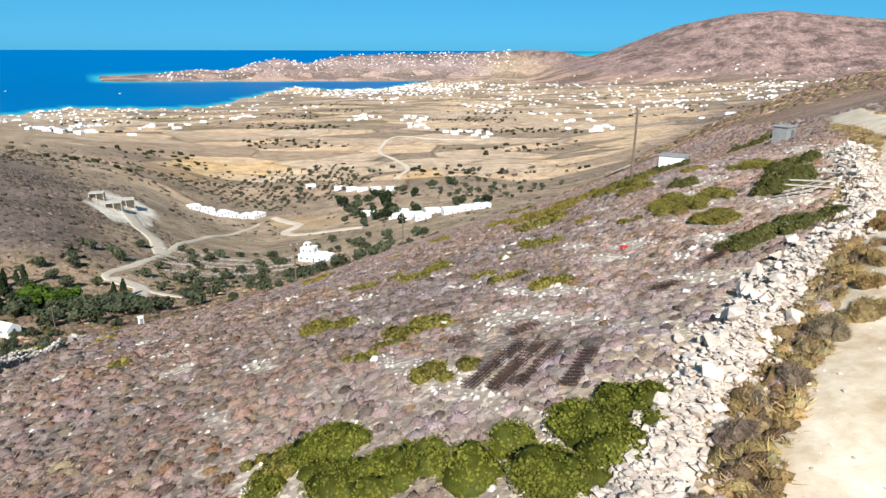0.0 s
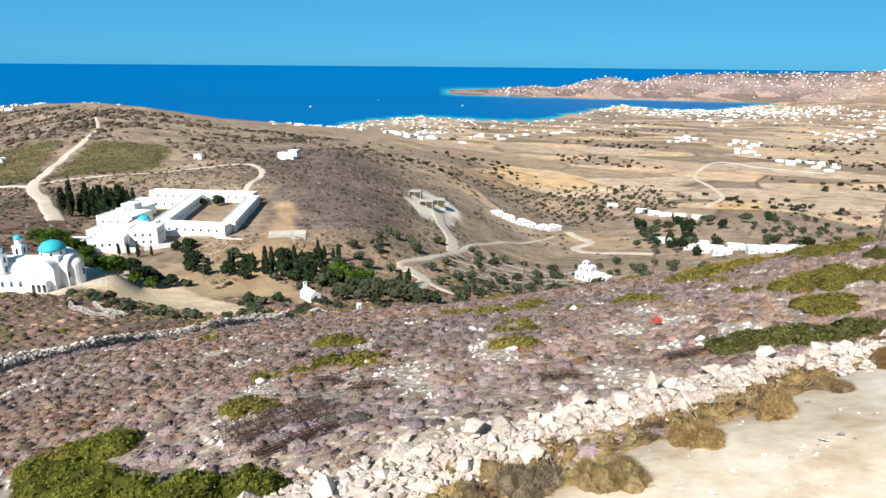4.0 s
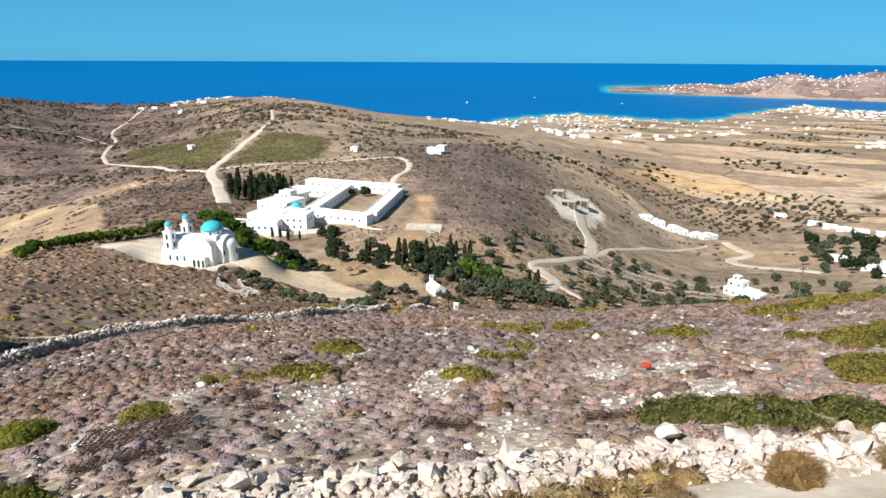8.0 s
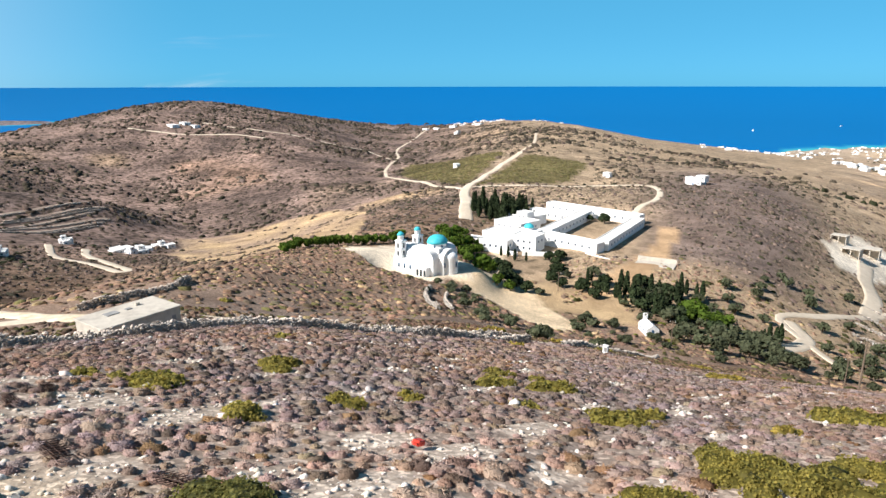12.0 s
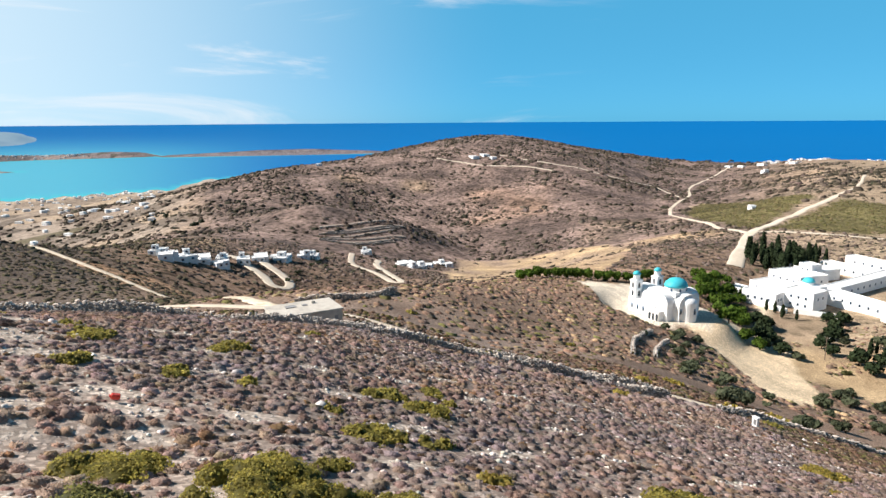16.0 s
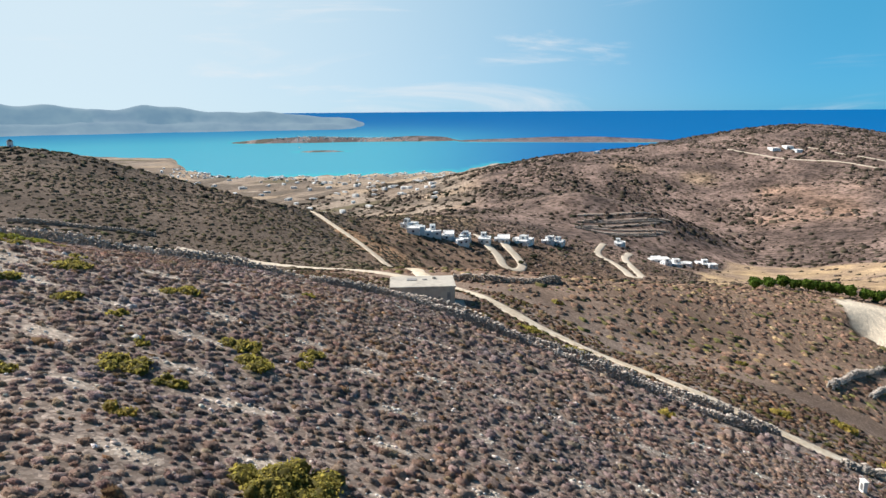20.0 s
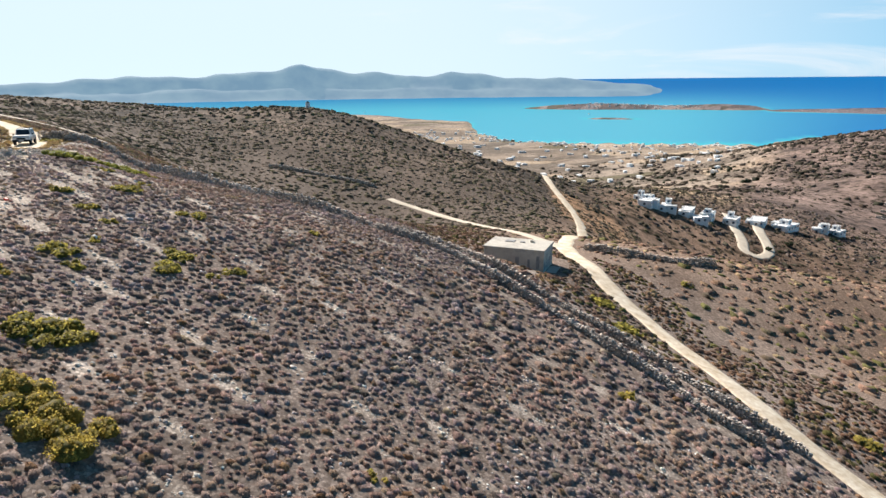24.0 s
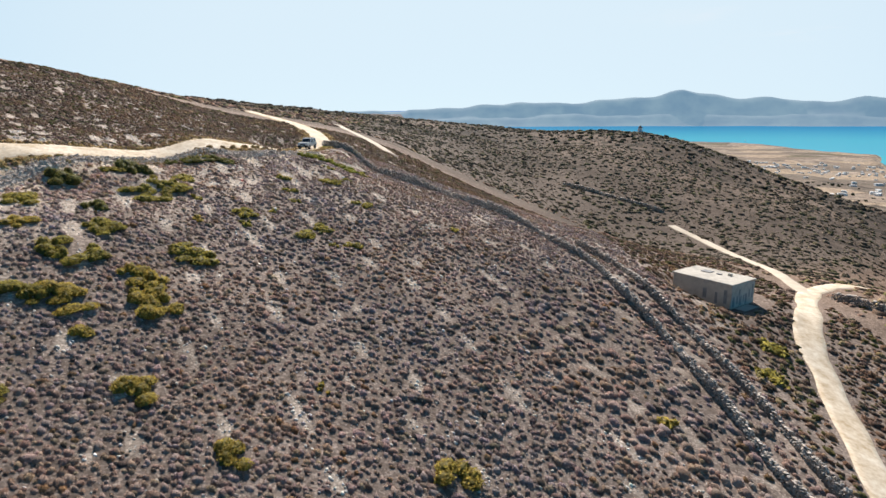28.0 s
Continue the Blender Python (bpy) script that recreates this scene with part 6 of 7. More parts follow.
    scatter("thicket", [twiggy(3, 7, rng, 0.2, 40, 0.35, 0.14) for _ in range(6)], x, y, 0.5 + 1.3 * rng.random(n) ** 1.6, rng.uniform(0.6, 1.1, n), tint, LEAVES, "green and olive thickets along the valley bottom", "bushes", 0.06)
    # dry grass along the road
    line = smooth_line(MAIN_ROAD, 0.026)
    d = np.gradient(line, axis=0)
    d /= np.linalg.norm(d, axis=1)[:, None]
    side = np.where(rng.random(len(line)) < 0.75, 1, -1)
    off = side * (1.88 + np.abs(rng.normal(0, 0.62, len(line))))
    x, y = line[:, 0] - d[:, 1] * off, line[:, 1] + d[:, 0] * off
    ok = (y > -30) & (y < 70) & (np.sin(x * 1.7) + np.sin(y * 1.1 + 1) + 0.5 * rng.normal(0, 1, len(x)) > -1.5)
    x, y = x[ok], y[ok]
    n = len(x)
    tint = pick(rng, n, [(5, (0.55, 0.39, 0.17)), (3, (0.40, 0.27, 0.13)), (2, (0.58, 0.46, 0.25)), (2, (0.24, 0.16, 0.10))])
    tuft = [twiggy(2, 4, rng, 0.3, 22, 0.85, 0.045) for _ in range(5)]
    scatter("dry_grass", tuft, x, y, rng.uniform(0.12, 0.36, n), rng.uniform(0.6, 1.2, n), tint, TWIGS, "golden dry grass tufts along the road's edge", "grass", 0.1)


bushes()


# ---- trees ----
def cypress(name="cypress", fat=1.0):
    rng = np.random.default_rng(21)
    t = thing(name, "slender dark green cypress tree", "tree", None, "cypresses")
    part("trunk", tube(bmesh.new(), pose(0, 0, -0.5), 0.22, 0.10, 3.0, 7), BARK, t)
    n = 480
    u, a = rng.uniform(0.02, 1, n), rng.uniform(0, 2 * math.pi, n)
    r = 1.25 * np.sin(np.pi * u ** 0.75) ** 0.7 * (1 - 0.45 * u) * rng.uniform(0.55, 1.1, n)
    P = np.stack([r * np.cos(a), r * np.sin(a), 0.8 + u * 8.2], 1)
    N = np.stack([np.cos(a) * 0.6, np.sin(a) * 0.6, np.full(n, 0.9)], 1)
    leaf_cloud("crown", rng, P, N, 0.74, (1, 1, 1), (1, 1, 1), CYPRESS, t)
    return t


def round_tree(name, label, group, mat, height, spread, leaf, seed, n=420):
    rng = np.random.default_rng(seed)
    t = thing(name, label, "tree", None, group)
    bm = bmesh.new()
    tube(bm, pose(0, 0, -0.5), 0.22, 0.14, height * 0.45 + 0.5, 8)
    for k in range(4):
        a = k * 90 + rng.uniform(-25, 25)
        tube(bm, pose(0, 0, height * 0.36) @ pose(0, 0, 0, 0, rng.uniform(30, 50), a), 0.11, 0.04, height * 0.45, 6)
    part("trunk", bm, BARK, t)
    P, N = [], []
    for k in range(9):
        a, q = rng.uniform(0, 2 * math.pi), math.sqrt(rng.uniform(0, 1)) * spread * 0.62
        c = np.array([q * math.cos(a), q * math.sin(a), height * rng.uniform(0.5, 0.85)])
        d = rng.normal(0, 1, (n // 9, 3))
        d /= np.linalg.norm(d, axis=1)[:, None]
        P.append(c + d * (spread * 0.42, spread * 0.42, height * 0.24) * rng.uniform(0.6, 1.1, (len(d), 1)))
        N.append(d)
    leaf_cloud("crown", rng, np.vstack(P), np.vstack(N), leaf, (1, 1, 1), (1, 1, 1), mat, t)
    return t


def plant(tree, spots, s0, s1, seed):
    """Copies of a tree at spots; the first stands in for the pattern itself."""
    rng = random.Random(seed)
    for i, (x, y) in enumerate(spots):
        m = Matrix.Translation(on_ground(x, y)) @ pose(0, 0, 0, 0, 0, rng.uniform(0, 360)) @ Matrix.Scale(rng.uniform(s0, s1), 4)
        if i == 0:
            tree.matrix_world = m
        else:
            c = copy_thing(tree, m)
            c.scale = m.to_scale()


CYPRESS_SPOTS = [(-152, 164), (-147, 164), (-147, 168), (-140, 166), (-137, 167), (-133, 166), (-132, 171), (-149, 176), (-145, 178), (-148, 193), (-143, 193), (-141, 196), (-138, 174), (-142, 162), (-110, 197),
                 (-108, 192), (-166, 166), (-135, 178), (-128, 168), (-129, 176), (-154, 172), (-158, 166)]
CYPRESS_UP = [(-297, 183), (-286, 180), (-288, 186), (-294, 191), (-284, 190), (-289, 196), (-281, 196), (-292, 203), (-281, 203), (-292, 212), (-269, 191), (-304, 192), (-310, 203), (-308, 210), (-311, 222),
              (-286, 211), (-276, 199), (-300, 200), (-280, 184)]
grove = random.Random(3)
CYPRESS_SPOTS += [(x + grove.uniform(-4, 4), y + grove.uniform(-4, 4)) for x, y in CYPRESS_SPOTS]
CYPRESS_UP += [(x + grove.uniform(-4, 4), y + grove.uniform(-4, 4)) for x, y in CYPRESS_UP]
plant(cypress(), CYPRESS_SPOTS, 0.38, 0.9, 1)
CYPRESS_UP += [(-305, 190), (-316, 198), (-288, 191), (-304, 206), (-320, 214), (-312, 226), (-298, 222), (-276, 189), (-284, 199), (-268, 187), (-291, 210), (-300, 214), (-306, 218), (-284, 206)]
plant(cypress(), CYPRESS_UP, 0.7, 1.35, 2)
plant(round_tree("dark_tree", "dense dark evergreen tree near the cypress grove", "grove trees", CYPRESS, 4.2, 3.0, 0.8, 15, 420),
      [(-132, 163), (-126, 165), (-144, 170), (-136, 172), (-122, 168), (-160, 170), (-152, 180), (-118, 166), (-140, 182), (-110, 172), (-290, 190), (-284, 200), (-276, 190), (-298, 196), (-245, 183), (-243, 181), (-247, 186), (-260, 236), (-252, 240), (-203, 146), (-176, 135), (-167, 134), (-188, 143), (-163, 137), (-196, 147), (-181, 138), (-172, 137), (-175, 156), (-202, 178), (-206, 174), (-196, 172), (-158, 158), (-149, 157), (-157, 164), (-166, 154), (-181, 160), (-186, 166)], 0.7, 1.2, 11)
plant(round_tree("scrub_tree", "low dark bushy tree along the gravel lot", "lot trees", OLIVE, 2.6, 2.6, 0.6, 16, 380),
      [(-200, 150), (-194, 148), (-189, 147), (-182, 144), (-176, 142), (-172, 140), (-167, 141), (-160, 141), (-146, 100), (-146, 105), (-138, 96), (-127, 92), (-118, 91), (-111, 91), (-102, 88), (-93, 84),
       (-130, 100), (-122, 98), (-112, 99), (-104, 97), (-96, 92), (-150, 97), (-84, 90), (-76, 88), (-100, 140), (-92, 136), (-108, 146), (-88, 150), (-80, 142), (-268, -50), (-286, -50), (-322, -52), (-330, -46), (-336, -52), (-400, -14), (-452, -28), (-132, 86), (-144, 99), (-134, 98), (-138, 104), (-68, 82), (-122, 132), (-116, 131), (-120, 127), (-108, 120), (-98, 116), (-100, 104), (-88, 98), (-128, 138), (-118, 140), (-106, 130), (-94, 124), (-84, 110), (-72, 98), (-64, 92)], 0.35, 0.85, 12)
plant(cypress(), [(-220, 158), (-217, 160), (-214, 162), (-211, 160), (-208, 164), (-246, 186), (-243, 176)], 0.42, 0.62, 3)
plant(round_tree("pine_tree", "spreading bright green pine tree", "pines", PINE, 5.5, 4.2, 0.75, 5, 620), [(-121, 171), (-116, 174), (-115, 180), (-124, 178)], 0.9, 1.25, 4)
plant(round_tree("garden_tree", "leafy green tree beside the church", "church trees", PINE, 5.0, 3.2, 0.7, 6, 480),
      [(-236, 136), (-237, 143), (-234, 148), (-222, 146), (-212, 138), (-219, 134), (-246, 152), (-210, 143), (-228, 140), (-225, 134), (-240, 150), (-216, 142), (-196, 130), (-192, 136), (-200, 138), (-204, 132), (-208, 128), (-186, 134), (-214, 134), (-172, 124), (-168, 128), (-164, 131), (-230, 152), (-236, 156)], 0.7, 1.2, 5)
HEDGE_SPOTS = [(-215, 66), (-214, 70), (-213, 74), (-214, 78), (-215, 82), (-215, 86), (-216, 90), (-217, 94), (-218, 98), (-219, 102), (-221, 107), (-205, 62), (-226, 112), (-196, 58)]
plant(round_tree("hedge_tree", "dense green tree in a hedge row", "hedge trees", PINE, 3.8, 2.6, 0.7, 7, 480), HEDGE_SPOTS, 0.8, 1.1, 6)


def valley_spots():
    rng = np.random.default_rng(8)
    out = []
    for poly, n in (([(-150, 190), (-160, 300), (-60, 380), (-5, 290), (-20, 170), (-90, 150)], 120), ([(-243, 712), (-160, 768), (-60, 700), (-105, 600), (-165, 608)], 60),
                    ([(-190, 168), (-156, 157), (-98, 147), (-70, 190), (-110, 190), (-150, 182)], 70), ([(-60, 560), (20, 640), (120, 560), (40, 460)], 50)):
        xs, ys = [p[0] for p in poly], [p[1] for p in poly]
        k = 0
        while k < n:
            x, y = rng.uniform(min(xs), max(xs)), rng.uniform(min(ys), max(ys))
            if inside(np.array(x), np.array(y), poly) and clear(np.array([x]), np.array([y]))[0] and np.hypot(x + 65, y - 303) > 14:
                out.append((x, y))
                k += 1
    return out


plant(round_tree("olive_tree", "grey-green olive tree in the valley", "olive trees", OLIVE, 3.6, 2.5, 0.70, 9, 200), valley_spots(), 0.6, 1.25, 7)
VILLA_TREES = [(-90, 546), (-77, 553), (-63, 559), (-73, 482), (-49, 433), (-41, 460), (-27, 392), (-53, 411), (8, 586), (-9, 558), (-24, 529), (-96, 567), (-48, 505), (-33, 428), (-60, 450), (-66, 470),
               (-56, 486), (-44, 478), (-38, 444), (-70, 500), (-80, 515), (-62, 520), (-50, 530), (-36, 545), (-20, 430), (24, 420), (30, 430), (12, 432), (-40, 418), (-72, 446)]
plant(round_tree("broad_tree", "broad dark green garden tree near villas", "villa trees", CYPRESS, 9.0, 6.0, 1.1, 12, 520), VILLA_TREES[::2], 0.6, 1.05, 8)
plant(round_tree("broad_tree", "broad leafy garden tree near villas", "villa trees", OLIVE, 9.0, 6.0, 1.1, 13, 520), VILLA_TREES[1::2], 0.6, 1.05, 9)


def far_trees():
    rng = np.random.default_rng(14)
    h = np.r_[rng.uniform(-34, 36, 5200), rng.uniform(114, 155, 1200), rng.normal(2, 9, 900)]
    r = np.r_[rng.uniform(620, 2700, 5200), rng.uniform(620, 1650, 1200), rng.normal(1050, 170, 900)]
    x, y = MID_X - r * np.sin(np.radians(h)), MID_Y + r * np.cos(np.radians(h))
    ok = (ground_z(x, y) > 5) & ((np.sin(x / 60 + np.sin(y / 90)) + np.sin(y / 33 + x / 130) + 0.45 * rng.normal(0, 1, len(x))) > 1.15)
    x, y = x[ok], y[ok]
    n = len(x)
    tint = pick(rng, n, [(60, (0.040, 0.050, 0.024)), (40, (0.065, 0.072, 0.038))])
    gx_, gy_ = np.meshgrid(np.arange(-330, -60, 9.0), np.arange(540, 800, 9.0))   # an olive orchard in rows
    ox, oy = gx_.ravel() + rng.normal(0, 0.9, gx_.size), gy_.ravel() + rng.normal(0, 0.9, gx_.size)
    ok = inside(ox, oy, [(-300, 600), (-250, 740), (-120, 780), (-70, 640), (-150, 560)]) & (rng.random(len(ox)) < 0.75) & clear(ox, oy)
    ox, oy = ox[ok], oy[ok]
    scatter("orchard", [mound(3, 7, rng, 0.25) for _ in range(5)], ox, oy, rng.uniform(1.2, 2.3, len(ox)), rng.uniform(0.7, 1.0, len(ox)), pick(rng, len(ox), [(1, (0.100, 0.105, 0.062)), (1, (0.075, 0.082, 0.045))]), LEAVES, "rows of olive trees in a far orchard", "trees", 0.05)
    scatter("far_trees", [mound(3, 6, rng, 0.28) for _ in range(5)], x, y, rng.uniform(1.4, 3.8, n), rng.uniform(0.6, 1.1, n), tint, LEAVES, "dark trees and hedges dotted over the far plain", "trees", 0.05)


far_trees()

# ---- loose things ----
def power_pole(x, y, h=7.6):
    p = thing("power_pole", "weathered timber power pole with insulators on the slope", "pole", Matrix.Translation(on_ground(x, y)) @ pose(0, 0, 0, 0, 0, 35), "power poles")
    part("post", tube(bmesh.new(), pose(0, 0, -0.8), 0.15, 0.10, h + 0.8, 9), POLE_WOOD, p)
    part("crossarm", boxes((0, 0, h - 0.5, 1.5, 0.10, 0.12)), POLE_WOOD, p)
    for dx in (-0.65, 0, 0.65):
        part("insulator", tube(bmesh.new(), pose(dx, 0, h - 0.38), 0.05, 0.07, 0.2, 8), LIMEWASH, p)
    return p


for px, py in ((-9.1, 137), (19.6, 65), (-66, 168), (-26.5, 107), (-92.6, 138), (-162, 150)):
    power_pole(px, py)


def meter_box(x, y):
    b = thing("meter_box", "white masonry meter box standing in scrub", "box", Matrix.Translation(on_ground(x, y)) @ pose(0, 0, 0, 0, 0, 25) @ Matrix.Scale(0.62, 4))
    part("body", boxes((0, 0, -0.4, 1.05, 0.6, 2.2), bevel=0.03), LIMEWASH, b)
    part("cap", boxes((0, 0, 1.8, 1.2, 0.75, 0.12), bevel=0.02), LIMEWASH, b)
    part("door", boxes((0.1, -0.305, 0.5, 0.6, 0.03, 1.0)), STEEL, b, "grey metal door")
    return b


meter_box(-37.8, 72.6)


def car(m):
    """A boxy silver off-roader, nose along -y."""
    c = thing("car", "parked silver off-road car on the dirt road", "car", m)
    bm = boxes((0, 0, 0.45, 1.72, 4.2, 0.55), bevel=0.09)
    box(bm, 0, -1.25, 0.95, 1.62, 1.5, 0.16, bevel=0.05)
    body = part("body", bm, CAR_PAINT, c)
    cab = bmesh.new()
    lo, hi = [(-0.8, -0.65), (0.8, -0.65), (0.8, 2.0), (-0.8, 2.0)], [(-0.68, -0.15), (0.68, -0.15), (0.68, 1.9), (-0.68, 1.9)]
    vs = [cab.verts.new((x, y, 0.98)) for x, y in lo] + [cab.verts.new((x, y, 1.72)) for x, y in hi]
    for f in ((0, 1, 5, 4), (1, 2, 6, 5), (2, 3, 7, 6), (3, 0, 4, 7), (4, 5, 6, 7)):
        cab.faces.new([vs[i] for i in f])
    cabin = part("cabin", cab, CAR_PAINT, c)
    wind = bmesh.new()
    q = [wind.verts.new(v) for v in ((-0.68, -0.62, 1.06), (0.68, -0.62, 1.06), (0.6, -0.22, 1.64), (-0.6, -0.22, 1.64))]
    wind.faces.new(q)
    bmesh.ops.translate(wind, vec=(0, -0.02, 0.012), verts=wind.verts)
    part("windscreen", wind, GLASS, c, "dark windscreen")
    for s in (-1, 1):
        for y0, y1 in ((-0.35, 0.7), (0.8, 1.8)):
            w = bmesh.new()
            pts = [(s * 0.775, y0, 1.1), (s * 0.775, y1, 1.1), (s * 0.695, y1, 1.62), (s * 0.695, max(y0, 0.0), 1.62)]
            w.faces.new([w.verts.new((x + s * 0.02, y, z)) for x, y, z in pts])
            part("side_window", w, GLASS, c)
        part("headlight", tube(bmesh.new(), pose(s * 0.62, -2.08, 0.74, 90), 0.11, 0.11, 0.06, 12), LAMP_GLASS, c)
        part("mirror", boxes((s * 0.95, -0.45, 1.08, 0.18, 0.08, 0.16), bevel=0.02), RUBBER, c)
        for y in (-1.35, 1.3):
            wheel = part("wheel", boxes((s * 0.78, y, 0.30, 0.1, 0.2, 0.1)), STEEL, c)
            part("tyre", tube(bmesh.new(), pose(s * 0.78 - 0.12, y, 0.36, 0, 90, 0), 0.36, 0.36, 0.24, 18), RUBBER, wheel)
            part("rim", tube(bmesh.new(), pose(s * (0.905) - 0.005, y, 0.36, 0, 90, 0), 0.2, 0.2, 0.012, 14), STEEL, wheel)
    part("bumper", boxes((0, -2.12, 0.42, 1.74, 0.16, 0.24), bevel=0.03), RUBBER, c)
    part("grille", boxes((0, -2.105, 0.70, 0.86, 0.03, 0.18)), RUBBER, c)
    part("number_plate", boxes((0, -2.205, 0.50, 0.5, 0.015, 0.11)), PLATE, c)
    part("roof_rack", boxes((-0.55, 0.9, 1.76, 0.04, 1.7, 0.05), (0.55, 0.9, 1.76, 0.04, 1.7, 0.05), (0, 0.3, 1.76, 1.1, 0.04, 0.04), (0, 1.5, 1.76, 1.1, 0.04, 0.04)), RUBBER, c)
    return c


car(Matrix.Translation(on_ground(5.5, -1.2, 0.10)) @ pose(0, 0, 0, 0, 0, 168))


def mesh_bundle(x, y, length, width, rz, height=0.22):
    """A stack of rusty reinforcing mesh sheets lying on the slope."""
    z0 = on_ground(x, y)
    e = 1.0
    a = radians(rz)
    d = Vector((math.cos(a), math.sin(a)))
    slope = math.degrees(math.atan2(float(ground_z(x + d.x * e, y + d.y * e) - ground_z(x - d.x * e, y - d.y * e)), 2 * e))
    s2 = math.degrees(math.atan2(float(ground_z(x - d.y * e, y + d.x * e) - ground_z(x + d.y * e, y - d.x * e)), 2 * e))
    m = Matrix.Translation(z0) @ pose(0, 0, 0, 0, 0, rz) @ pose(0, 0, 0, s2, -slope, 0)
    b = thing("steel_mesh", "stack of rusty reinforcing mesh lying on bushes", "mesh", m, "mesh stacks")
    rng = random.Random(int(abs(x * 100)))
    for layer in range(3):
        bm = bmesh.new()
        z = 0.06 + layer * height / 3
        ox = rng.uniform(-0.1, 0.1)
        for k in range(int(width / 0.14) + 1):
            box(bm, ox, -width / 2 + k * 0.14, z, length, 0.014, 0.014)
        for k in range(int(length / 0.16) + 1):
            box(bm, ox - length / 2 + k * 0.16, 0, z + 0.014, 0.014, width, 0.014)
        part("sheet", bm, RUST, b)
    SHRUB_SPOTS.append((x, y, 0.3))
    return b


for x, y, l, w, rz in ((1.45, 15.6, 2.6, 0.40, 50), (2.05, 15.25, 2.4, 0.36, 52), (2.6, 14.95, 2.3, 0.22, 54), (3.5, 14.3, 1.9, 0.38, 60), (0.7, 18.9, 0.9, 0.4, 15), (2.6, 18.3, 1.1, 0.35, 20), (7.6, 20.2, 1.1, 0.4, 25), (10.4, 22.8, 1.2, 0.4, 35)):
    mesh_bundle(x, y, l, w, rz)

red = thing("plastic_can", "red plastic can lying among dry bushes", "can", Matrix.Translation(on_ground(8.6, 28.8, 0.22)) @ pose(0, 0, 0, 70, 0, 30) @ Matrix.Scale(0.62, 4))
part("body", boxes((0, 0, -0.2, 0.42, 0.26, 0.5), bevel=0.05), RED_PLASTIC, red)
part("spout", tube(bmesh.new(), pose(0.1, 0, 0.3), 0.05, 0.04, 0.08, 8), RED_PLASTIC, red)
part("grip", boxes((-0.08, 0, 0.33, 0.2, 0.05, 0.05)), RED_PLASTIC, red)
pipe = thing("pipe_stub", "short white plastic pipe upright in the shrub", "pipe", Matrix.Translation(on_ground(13.3, 23.6)) @ pose(0, 0, 0, 4, 3, 0))
part("tube", tube(bmesh.new(), pose(0, 0, -0.3), 0.06, 0.06, 0.68, 12), LIMEWASH, pipe)
part("rim", tube(bmesh.new(), pose(0, 0, 0.36), 0.07, 0.07, 0.04, 12), STEEL, pipe)
for x, y, l, rz, tilt in ((19.2, 31.9, 3.4, 10, 4), (18.6, 31.2, 2.8, -8, 2), (20.4, 32.6, 2.4, 38, 8), (21.2, 33.2, 2.0, 70, 3)):
    t = thing("plank", "weathered grey plank on the rubble heap", "plank", Matrix.Translation(on_ground(x, y, 0.42)) @ pose(0, 0, 0, 0, tilt, rz), "discarded planks")
    part("board", boxes((0, 0, 0, l, 0.2, 0.05), bevel=0.01), TIMBER, t)


# ---- stones ----
def stone_forms(count, seed):
    """Angular broken stones about one metre across: the hulls of a few scattered points."""
    forms = []
    rng = np.random.default_rng(seed)
    for _ in range(count):
        bm = bmesh.new()
        sc = rng.uniform(0.75, 1.2, 3)
        for _ in range(11):
            d = rng.normal(0, 1, 3)
            d /= np.abs(d).max() ** 0.55 * np.linalg.norm(d) ** 0.45
            bm.verts.new(Vector(d * 0.5 * sc * rng.uniform(0.85, 1.05)))
        made = bmesh.ops.convex_hull(bm, input=bm.verts[:])
        bmesh.ops.delete(bm, geom=list({v for v in made["geom_interior"] if isinstance(v, bmesh.types.BMVert)}), context="VERTS")
        bmesh.ops.recalc_face_normals(bm, faces=bm.faces[:])
        bm.verts.index_update()
        V = np.array([v.co[:] for v in bm.verts])
        F = np.array([[v.index for v in f.verts] for f in bm.faces])
        bm.free()
        forms.append((V, F))
    return forms


FORMS = stone_forms(14, 31)


def stone_meshes(prefix, mat):
    return [mesh_from(prefix, v.tolist(), f.tolist(), mat) for v, f in FORMS]


def joined_stones(name, rows, mat, parent, seed):
    """Stones joined into one mesh: rows of x, y, z, size x, y, z."""
    rng = np.random.default_rng(seed)
    Vs, Fs, k = [], [], 0
    for x, y, z, sx, sy, sz, a in rows:
        v, f = FORMS[rng.integers(len(FORMS))]
        c, s = math.cos(a), math.sin(a)
        p = v * (sx, sy, sz)
        Vs.append(np.c_[p[:, 0] * c - p[:, 1] * s + x, p[:, 0] * s + p[:, 1] * c + y, p[:, 2] + z])
        Fs.append(f + k)
        k += len(v)
    me = mesh_from(name, np.vstack(Vs).tolist(), np.vstack(Fs).tolist(), mat)
    return part_mesh(name, me, parent, kind="stuff")


